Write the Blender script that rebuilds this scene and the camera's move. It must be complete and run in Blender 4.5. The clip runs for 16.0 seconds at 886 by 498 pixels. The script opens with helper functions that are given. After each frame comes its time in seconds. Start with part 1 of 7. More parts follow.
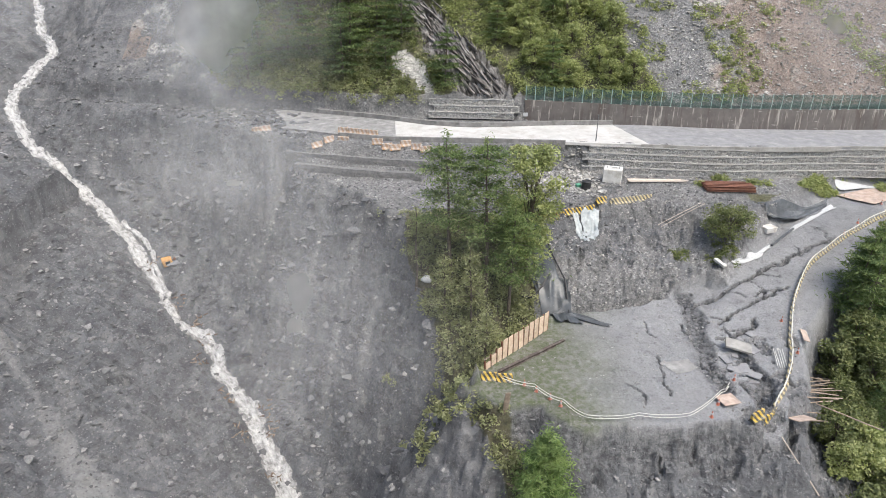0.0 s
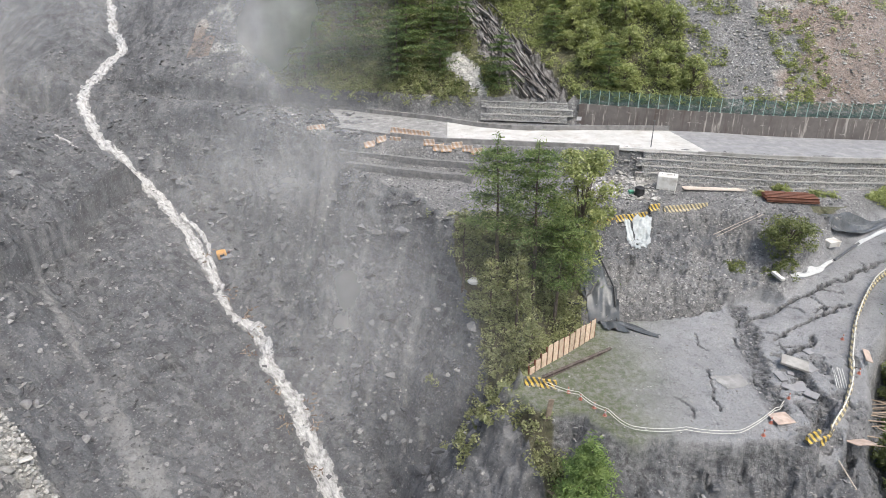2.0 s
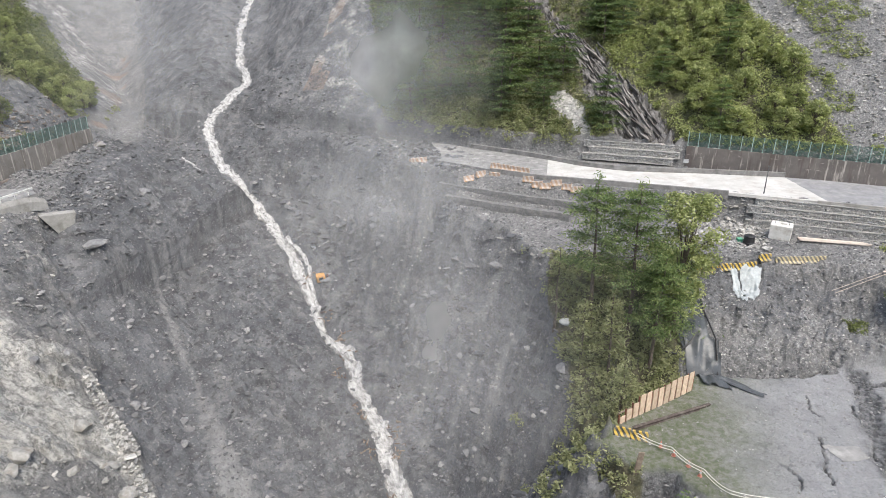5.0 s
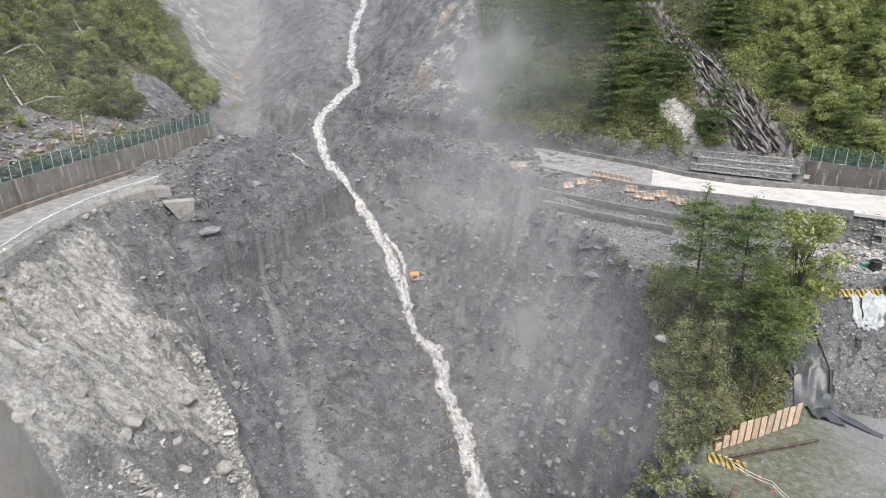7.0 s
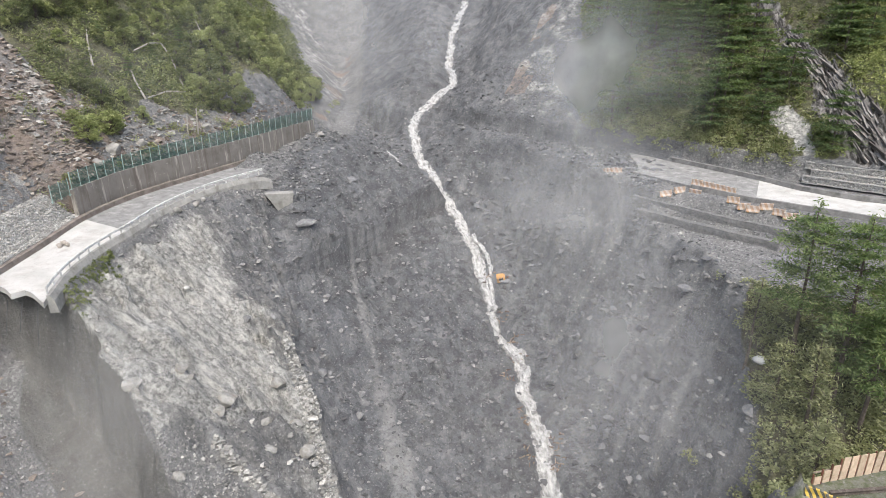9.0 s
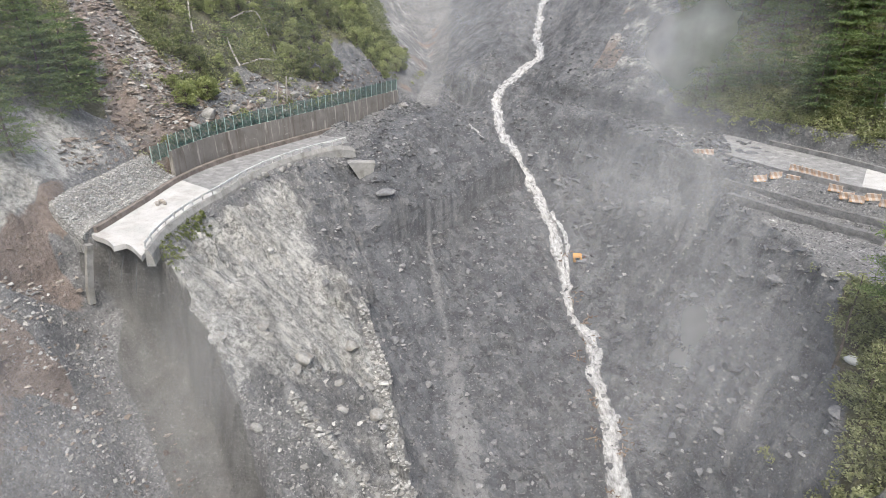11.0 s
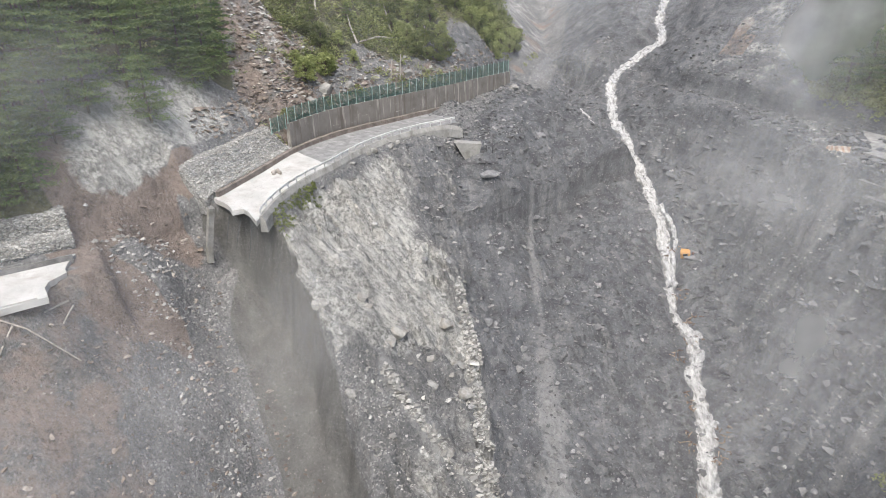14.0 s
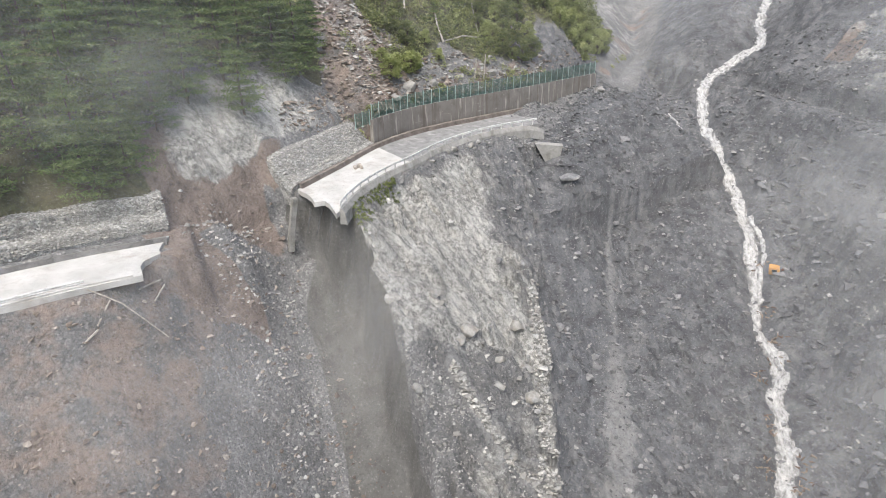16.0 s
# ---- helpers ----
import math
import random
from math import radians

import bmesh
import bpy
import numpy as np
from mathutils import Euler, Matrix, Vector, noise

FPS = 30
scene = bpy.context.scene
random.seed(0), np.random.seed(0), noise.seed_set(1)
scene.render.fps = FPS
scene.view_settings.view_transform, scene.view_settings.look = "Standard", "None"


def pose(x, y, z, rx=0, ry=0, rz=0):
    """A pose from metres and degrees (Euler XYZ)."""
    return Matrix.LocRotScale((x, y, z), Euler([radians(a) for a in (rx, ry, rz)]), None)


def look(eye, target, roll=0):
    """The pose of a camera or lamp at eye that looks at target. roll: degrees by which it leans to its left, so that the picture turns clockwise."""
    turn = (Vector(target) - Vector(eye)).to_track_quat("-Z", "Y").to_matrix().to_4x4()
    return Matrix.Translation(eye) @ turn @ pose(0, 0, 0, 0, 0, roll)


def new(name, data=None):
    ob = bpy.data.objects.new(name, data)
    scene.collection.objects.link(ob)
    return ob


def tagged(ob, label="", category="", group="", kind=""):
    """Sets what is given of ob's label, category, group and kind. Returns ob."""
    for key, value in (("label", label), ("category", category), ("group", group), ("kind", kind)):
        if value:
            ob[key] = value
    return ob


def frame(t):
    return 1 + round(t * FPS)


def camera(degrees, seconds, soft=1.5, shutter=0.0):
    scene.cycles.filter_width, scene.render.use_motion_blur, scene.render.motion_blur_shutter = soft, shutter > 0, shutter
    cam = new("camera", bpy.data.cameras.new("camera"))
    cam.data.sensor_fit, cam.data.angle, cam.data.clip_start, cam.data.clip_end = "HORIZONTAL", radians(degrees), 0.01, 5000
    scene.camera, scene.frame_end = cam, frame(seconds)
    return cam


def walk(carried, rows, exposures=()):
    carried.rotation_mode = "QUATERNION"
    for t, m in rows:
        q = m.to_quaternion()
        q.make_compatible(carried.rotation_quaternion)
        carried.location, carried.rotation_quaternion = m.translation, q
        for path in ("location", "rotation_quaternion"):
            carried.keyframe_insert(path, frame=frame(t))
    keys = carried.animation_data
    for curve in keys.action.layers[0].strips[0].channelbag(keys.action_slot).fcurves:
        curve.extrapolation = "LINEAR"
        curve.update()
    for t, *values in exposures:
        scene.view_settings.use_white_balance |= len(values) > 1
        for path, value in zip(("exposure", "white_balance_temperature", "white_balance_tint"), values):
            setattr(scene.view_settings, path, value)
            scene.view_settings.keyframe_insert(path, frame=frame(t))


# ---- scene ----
# The camera hovers at one spot and pans to its left, with a slight tilt on the way.
EYE_Z = 25.0
cam = camera(69.94, 16.0, soft=0.9)
PATH = [
    (0.0, pose(0, 0, EYE_Z, 64.71, -0.05, 0.00)),
    (0.5, pose(0, 0, EYE_Z, 64.75, -0.06, 1.37)),
    (1.0, pose(0, 0, EYE_Z, 64.79, -0.04, 2.33)),
    (1.5, pose(0, 0, EYE_Z, 64.82, -0.04, 3.62)),
    (2.0, pose(0, 0, EYE_Z, 64.87, -0.04, 4.75)),
    (2.5, pose(0, 0, EYE_Z, 65.26, -0.04, 5.83)),
    (3.0, pose(0, 0, EYE_Z, 66.30, -0.04, 7.13)),
    (5.5, pose(0, 0, EYE_Z, 68.15, 0.06, 16.08)),
    (6.0, pose(0, 0, EYE_Z, 68.19, 0.06, 18.43)),
    (6.5, pose(0, 0, EYE_Z, 68.24, 0.04, 20.77)),
    (7.0, pose(0, 0, EYE_Z, 68.30, 0.06, 23.10)),
    (7.5, pose(0, 0, EYE_Z, 68.35, 0.08, 25.30)),
    (8.0, pose(0, 0, EYE_Z, 68.39, 0.10, 27.34)),
    (8.5, pose(0, 0, EYE_Z, 68.40, 0.10, 29.40)),
    (9.0, pose(0, 0, EYE_Z, 68.43, 0.08, 31.58)),
    (11.5, pose(0, 0, EYE_Z, 65.26, -0.06, 40.39)),
    (12.0, pose(0, 0, EYE_Z, 64.57, -0.03, 41.60)),
    (12.5, pose(0, 0, EYE_Z, 64.54, -0.04, 43.51)),
    (13.0, pose(0, 0, EYE_Z, 64.53, -0.06, 45.21)),
    (13.5, pose(0, 0, EYE_Z, 64.51, -0.04, 46.98)),
    (14.0, pose(0, 0, EYE_Z, 64.48, -0.03, 48.97)),
    (14.5, pose(0, 0, EYE_Z, 64.46, -0.03, 50.94)),
    (15.0, pose(0, 0, EYE_Z, 64.46, -0.04, 52.88)),
    (15.5, pose(0, 0, EYE_Z, 64.42, -0.02, 54.65)),
    (16.0, pose(0, 0, EYE_Z, 64.44, 0.03, 56.39)),
]
walk(cam, PATH, exposures=[(0.0, 0.92, 6600, 7), (16.0, 0.92, 6600, 7)])

# ---- overcast daylight ----
world = bpy.data.worlds.new("overcast_sky")
scene.world = world
world.use_nodes = True
_wn = world.node_tree.nodes
_sky = _wn.new("ShaderNodeTexSky")
_sky.sky_type = "NISHITA"
_sky.sun_disc = False
_sky.sun_elevation = radians(62)
_sky.sun_rotation = radians(139)
_sky.air_density, _sky.dust_density, _sky.ozone_density = 1.0, 4.0, 1.0
_wn["Background"].inputs[1].default_value = 0.15
world.node_tree.links.new(_sky.outputs[0], _wn["Background"].inputs[0])
sun = new("sun", bpy.data.lights.new("sun", "SUN"))
sun.data.energy, sun.data.angle, sun.data.color = 1.2, radians(30), (1.0, 0.975, 0.94)
sun.matrix_world = look((70, -60, 210), (0, 20, 0))

# ---- the lie of the land: height and cover as functions of the plan ----
def _lattice(ix, iy, seed):
    h = (ix * 374761393 + iy * 668265263 + seed * 974634721) & 0xFFFFFFFF
    h = ((h ^ (h >> 13)) * 1274126177) & 0xFFFFFFFF
    return ((h ^ (h >> 16)) & 0xFFFF) / 65535.0


def vnoise(x, y, seed=0):
    """Smooth noise, -1 to 1."""
    ix, iy = np.floor(x).astype(np.int64), np.floor(y).astype(np.int64)
    fx, fy = x - ix, y - iy
    fx, fy = fx * fx * fx * (fx * (fx * 6 - 15) + 10), fy * fy * fy * (fy * (fy * 6 - 15) + 10)
    a, b = _lattice(ix, iy, seed), _lattice(ix + 1, iy, seed)
    c, d = _lattice(ix, iy + 1, seed), _lattice(ix + 1, iy + 1, seed)
    return 2 * ((a + (b - a) * fx) * (1 - fy) + (c + (d - c) * fx) * fy) - 1


def fbm(x, y, seed=0, octaves=4, gain=0.5):
    out, amp, tot = 0.0, 1.0, 0.0
    for k in range(octaves):
        out = out + amp * vnoise(x * 2.03 ** k + 17.3 * k, y * 2.03 ** k - 9.1 * k, seed + k)
        tot += amp
        amp *= gain
    return out / tot


def plates(x, y, seed=0, tilt=1.2):
    """Broken ground: the height of tilted flat pieces, -1 to 1 or so, and the way from the nearest joint."""
    ix, iy = np.floor(x).astype(np.int64), np.floor(y).astype(np.int64)
    f1, f2, top = np.full(np.shape(x), 9.0), np.full(np.shape(x), 9.0), np.zeros(np.shape(x))
    for a in (-1, 0, 1):
        for b in (-1, 0, 1):
            jx, jy = ix + a, iy + b
            dx, dy = x - jx - _lattice(jx, jy, seed), y - jy - _lattice(jx, jy, seed + 1)
            d = np.hypot(dx, dy)
            h = 2 * _lattice(jx, jy, seed + 2) - 1 + tilt * (dx * (2 * _lattice(jx, jy, seed + 3) - 1) + dy * (2 * _lattice(jx, jy, seed + 4) - 1))
            near = d < f1
            f2 = np.where(near, f1, np.minimum(f2, d))
            top = np.where(near, h, top)
            f1 = np.where(near, d, f1)
    return top, f2 - f1


def step(a, b, v):
    u = np.clip((v - a) / (b - a), 0, 1)
    return u * u * (3 - 2 * u)


def smin(a, b, k):
    h = np.clip(0.5 + 0.5 * (b - a) / k, 0, 1)
    return b + (a - b) * h - k * h * (1 - h)


def line_info(x, y, line):
    """Nearest point on a plan polyline: distance, side (positive to the left of its run), height there, way along it."""
    best = np.full(np.shape(x), 1e9)
    side, height, along, run = np.zeros(np.shape(x)), np.zeros(np.shape(x)), np.zeros(np.shape(x)), 0.0
    for p, q in zip(line[:-1], line[1:]):
        dx, dy = q[0] - p[0], q[1] - p[1]
        n = math.hypot(dx, dy)
        u = np.clip(((x - p[0]) * dx + (y - p[1]) * dy) / (n * n), 0, 1)
        ex, ey = x - p[0] - u * dx, y - p[1] - u * dy
        d = np.hypot(ex, ey)
        near = d < best
        best = np.where(near, d, best)
        side = np.where(near, np.sign(dx * ey - dy * ex), side)
        height = np.where(near, p[2] + u * (q[2] - p[2]), height)
        along = np.where(near, run + u * n, along)
        run += n
    return best, side, height, along


def inside(x, y, corners):
    """Signed distance to a convex or gently concave outline, positive within."""
    best, odd = np.full(np.shape(x), 1e9), np.zeros(np.shape(x), bool)
    for p, q in zip(corners, corners[1:] + corners[:1]):
        dx, dy = q[0] - p[0], q[1] - p[1]
        u = np.clip(((x - p[0]) * dx + (y - p[1]) * dy) / (dx * dx + dy * dy), 0, 1)
        best = np.minimum(best, np.hypot(x - p[0] - u * dx, y - p[1] - u * dy))
        cross = (p[1] > y) != (q[1] > y)
        at = p[0] + (y - p[1]) / np.where(dy == 0, 1e-9, dy) * dx
        odd ^= cross & (x < at)
    return np.where(odd, best, -best)


# Edges of the mountain road, which runs level round the head of the gully: valley side and hill side.
WEST_OUT = [(-44, -140, 0), (-50, -40, 0), (-53.7, -3.5, 0), (-53.6, 4.3, 0), (-55, 15, 0), (-57.2, 25, 0), (-60.6, 28.4, 0), (-64.3, 33.7, 0), (-67.1, 39.6, 0), (-70.5, 46.4, 0), (-72.5, 53, 0), (-73.2, 59, 0), (-72.6, 66, 0), (-76, 88, 0), (-120, 150, 0)]
WEST_IN = [(-54, -140, 0), (-59, -40, 0), (-61.4, -3.1, 0), (-60.6, 8.3, 0), (-63, 16, 0), (-66.2, 24.0, 0), (-70.3, 30.7, 0), (-76, 39.2, 0), (-78.8, 46.7, 0), (-79.8, 52.6, 0), (-80.3, 58.6, 0), (-80.8, 64.8, 0), (-81.4, 72, 0), (-84, 92, 0), (-126, 155, 0)]
EAST_OUT = [(-130, 152, 0), (-71, 110, 0), (-45, 102, 0), (-22, 90.5, 0), (-4, 86.4, 0), (8, 87.5, 0), (17.6, 88.6, 0), (28, 87.2, 0), (40.8, 85.8, 0), (61.4, 86.1, 0), (160, 78, 0)]
EAST_IN = [(-130, 166, 0), (-71, 120, 0), (-40, 112, 0), (-21.4, 107, 0), (-13.4, 104.6, 0), (-1.4, 104.1, 0), (13.3, 103, 0), (31.3, 99, 0), (43.7, 96.8, 0), (59.7, 96.2, 0), (68.7, 96.4, 0), (160, 92, 0)]
STREAM = [(30, -80, -80), (2, 20, -53), (-10, 48, -42), (-22.3, 63.3, -35.9), (-25.1, 68.2, -33.4), (-28.4, 71.9, -31.4), (-32.0, 74.9, -29.5), (-34.5, 78.7, -27.5), (-39.9, 82.6, -24.9), (-45.1, 87.3, -21.9), (-50.4, 94.1, -18.1), (-55.0, 97.6, -15.7), (-62.7, 103.3, -11.8), (-71.9, 109.2, -7.3), (-78.6, 115.8, -3.2), (-82.6, 122.8, 0.4), (-81.7, 137.0, 5.6), (-86.7, 143.5, 9.3), (-91.6, 153.1, 14.1), (-96.4, 164.1, 19.5), (-99.8, 175.4, 24.7), (-160, 270, 80)]
# the stream's fall, by the way up the gully
FALL = [[0.866 * p[1] - 0.5 * p[0] for p in STREAM], [p[2] for p in STREAM]]
WASHOUT = [(-10, 8, -52), (-37, 17.5, -31), (-48, 20.5, -22), (-57, 21.8, -14), (-62, 20.6, -9), (-66, 18.2, -3), (-68, 17.5, 3), (-69.2, 17.2, 14), (-71, 17, 40)]
LOWER_ROAD = [(30, 50, -11.6), (33, 57, -11.1), (41, 66.2, -9), (48, 73.5, -7.2), (56, 79.5, -5.8), (70, 83, -5), (120, 80, -4)]
BENCH_EDGE = [(6, 70.2, 0), (12, 72.7, 0), (21, 76.6, 0), (27.2, 78.2, 0), (31, 76.2, 0), (35, 74.6, 0)]
PLATFORM = [(2.4, 47.6), (10.8, 59.6), (20, 61), (31, 66), (38, 61), (33.8, 51), (29.5, 43.0), (24.6, 43.4), (18.3, 42.3), (11.4, 42.3), (8.8, 45.2), (4.6, 45.4)]
# where the bedrock rib breaks off towards the slide, and trails of dust and gravel down the slopes
RIB_EDGE = [(-74, 66, 0), (-66, 60, 0), (-61.7, 57, 0), (-56.5, 54.6, 0), (-54.4, 51.6, 0), (-50.5, 49.4, 0), (-45.5, 46.7, 0), (-39.9, 42.4, 0), (-26, 33, 0), (-5, 18, 0)]
DUST_TRAIL = [(-62.9, 73.6, 0), (-57.6, 68.5, 0), (-52.4, 63.9, 0), (-45.4, 57.5, 0), (-40.2, 53.3, 0), (-30, 44, 0)]
TALUS = [[(-53.2, 49.8, 0), (-50.5, 48.0, 0), (-47.2, 46.0, 0), (-43.0, 42.6, 0), (-39.6, 40.4, 0), (-35.7, 37.5, 0), (-31, 34, 0)], [(-45.0, 31.4, 0), (-42.0, 32.1, 0), (-38.3, 33.5, 0), (-35.0, 35.1, 0)]]
GRAVEL_TRAILS = [[(-40, 113, 0), (-30.4, 99.1, 0), (-25.6, 91, 0), (-24.3, 88.5, 0), (-25.3, 85.9, 0), (-28.3, 84.5, 0), (-31, 82.5, 0)],
                 [(-15, 84, 0), (-16.8, 79.8, 0), (-19.5, 76.5, 0), (-21.5, 73, 0)], [(-9.5, 80, 0), (-12.0, 76, 0), (-14.2, 71.5, 0), (-15.5, 66, 0)],
                 [(-5.5, 75, 0), (-8.4, 71, 0), (-11, 64, 0)]]
FRACTURE = [(25.4, 42, 0), (25.6, 50, 0), (26.6, 55.5, 0), (27.8, 62.5, 0), (31.8, 63.2, 0), (41, 68.2, 0), (48.5, 71.5, 0), (56, 76, 0)]


# Fractures across the platform and the lower road: lines, with half-width and depth.
CRACKS = [([(27.8, 63.5, 0), (27.5, 60, 0), (26.6, 55.5, 0), (25.6, 50.5, 0), (26.0, 47.5, 0)], 1.2, 0.4),
          ([(28.3, 61.5, 0), (31.8, 63.2, 0), (36.5, 66.0, 0), (41.0, 68.2, 0), (45.5, 70.5, 0), (48.5, 71.5, 0)], 0.36, 0.7),
          ([(29.5, 58.0, 0), (32.5, 60.0, 0), (36.8, 62.0, 0), (39.0, 63.5, 0)], 0.26, 0.55),
          ([(28.5, 55.0, 0), (31.5, 56.2, 0), (33.5, 58.0, 0)], 0.34, 0.6),
          ([(30.0, 52.0, 0), (30.6, 48.5, 0), (29.0, 45.5, 0)], 0.9, 0.9),
          ([(21.8, 58.8, 0), (21.6, 57.0, 0), (21.9, 55.8, 0)], 0.14, 0.4),
          ([(17.2, 47.8, 0), (18.2, 46.8, 0), (18.4, 45.4, 0)], 0.17, 0.4),
          ([(21.5, 52.5, 0), (21.0, 49.5, 0), (20.6, 46.5, 0)], 0.11, 0.3)]


def branches():
    rnd = random.Random(21)
    for line, half, deep in CRACKS[:5]:
        for p, q in zip(line[:-1], line[1:]):
            for _ in range(1):
                f, a = rnd.random(), rnd.uniform(0, 6.283)
                b = (p[0] + (q[0] - p[0]) * f, p[1] + (q[1] - p[1]) * f, 0)
                n = rnd.uniform(0.9, 1.8)
                c = (b[0] + n * math.cos(a), b[1] + n * math.sin(a), 0)
                e = a + rnd.uniform(-0.9, 0.9)
                yield [b, c, (c[0] + n * math.cos(e), c[1] + n * math.sin(e), 0)], rnd.uniform(0.12, 0.2), 0.4


CRACKS = CRACKS + list(branches())


def flanks(x, y):
    """Signed ways from the four road edges, positive uphill."""
    out = []
    for line in (WEST_OUT, WEST_IN, EAST_OUT, EAST_IN):
        d, s, _, _ = line_info(x, y, line)
        out.append(d * s)
    return out


def land(x, y):
    """Height of the ground without its fine relief, and the ways that tell its cover."""
    x, y = np.asarray(x, float), np.asarray(y, float)
    wob = 2.0 * fbm(x / 14, y / 14, 3, 3)
    wo, wi, eo, ei = flanks(x, y)
    soft = step(40.5, 38, y)
    west = np.where(wo < 0, 1.0 * np.maximum(wo, -34) + 0.5 * np.minimum(wo + 34, 0), 0) + 3.4 * step(99, 91, y) * step(0.3 + soft, 0.9 + 4.2 * soft, wi) + 0.86 * np.maximum(wi - 0.5 - 3 * soft, 0)
    west = west + wob * (step(2, 14, wi) + step(4, 14, -wo))
    foot = 0.4 + 3.0 * step(4, -2, x)
    low = -4.1 * step(-0.9, foot, -eo) - 0.1 * np.clip(-eo - 3, 0, 12) - 0.72 * np.maximum(-eo - 15, 0)
    east = np.where(eo < 0.95, low, 0) + 2.8 * step(0.3, 0.9, ei) + 0.88 * np.maximum(ei - 0.5, 0)
    east = east + wob * (step(2, 14, ei) + step(16, 26, -eo))
    hill = np.maximum(west, east)
    bd, s, _, _ = line_info(x, y, BENCH_EDGE)
    scarp = np.maximum(-5.1 - 1.3 * np.minimum(bd, 1.6) - 0.3 * np.maximum(bd - 1.6, 0), -11.7)
    hill = np.where((s < 0) & (x > 8) & (x < 36) & (y > 58), hill + (np.minimum(hill, scarp) - hill) * step(8, 11, x) * step(36, 31, x), hill)
    # platform and lower road, filled out from the slope
    p = inside(x, y, PLATFORM) + 0.5 * fbm(x / 1.6, y / 1.6, 37, 3)
    flat = -11.6 - 0.03 * (50 - y)
    drop = flat - 5.2 * np.clip(-p, 0, 0.5) - 0.85 * np.maximum(-p - 0.5, 0)
    hill = np.where((y < 62) & (x > -5), np.maximum(hill, np.maximum(drop, -40)), hill)
    w = step(-0.35, 0.15, p)
    hill = hill * (1 - w) + flat * w
    rd, s, z, _ = line_info(x, y, LOWER_ROAD)
    w = step(6.4, 4.2, rd)
    hill = hill * (1 - w) + z * w
    off = np.where((x > 28) & (s < 0), np.maximum(rd - 5.0, 0), 0)
    hill = np.where(off > 0, np.minimum(hill, z - 1.05 * off), hill)
    # the gully that the slide has cut, and the washout under the western road
    sd, s, z, a = line_info(x, y, STREAM)
    z = np.interp(0.866 * y - 0.5 * x, FALL[0], FALL[1])
    k = 2.1 + 1.0 * step(70, 52, y) - 0.9 * step(104, 120, y)
    hill = np.where(y > 112, np.maximum(hill, z + 4 * step(112, 122, y) - 0.8 * np.maximum(sd - 8, 0) - 30 * step(122, 112, y)), hill)
    right = 0.42 * np.minimum(sd, 6) + k * np.maximum(sd - 6, 0)
    left = 0.42 * np.minimum(sd, 22) + (1.3 + 0.7 * step(80, 100, y)) * np.maximum(sd - 22, 0)
    gully = z + np.where(s > 0, left, right) + (1.5 + 2.5 * step(104, 118, y)) * fbm(x / 11, y / 11, 21, 4) * step(1, 9, sd) - 0.9 * step(3.0, 0.6, sd)
    cutg = hill - gully
    z0 = smin(hill, gully, np.where(s > 0, 2.5 + 6.5 * step(0, 14, sd), 2.5))
    z0 = np.where((x > -6) & (x < 12) & (y > 40) & (y < 62), np.maximum(z0, flat - 2.0 * np.clip(-p, 0, 1) - 1.5 * np.maximum(-p - 1, 0)), z0)
    sd = sd * s
    d, s, z, a = line_info(x, y, WASHOUT)
    e = d + 0.9 * fbm(x / 2.4, y / 2.4, 35, 3)
    bank = np.where(s > 0, 1.15 * np.maximum(d - 3, 0), (3.0 + 4.0 * step(-42, -52, x)) * np.maximum(e - 4.1, 0))
    cut = z + 0.3 * np.minimum(d, 3) + bank + 0.5 * fbm(x / 5, y / 5, 33, 3) * step(0, 5, d)
    cutw = z0 - cut
    z0 = smin(z0, cut, 1.2)
    hollow = 3.0 - 1.05 * (4.6 - wi) + 22 * step(11.4, 8.0, y) + 22 * step(21, 26, y) + 0.8 * fbm(x / 3, y / 3, 115, 3)
    z0 = np.where((x < -42) & (x > -80) & (wi < 6) & (wi > -13) & (y > 7.5) & (y < 27), smin(z0, hollow, 0.8), z0)
    return z0, dict(wo=wo, wi=wi, eo=eo, ei=ei, p=p, rd=rd, sd=sd, cutg=cutg, cutw=cutw, wd=d * s)


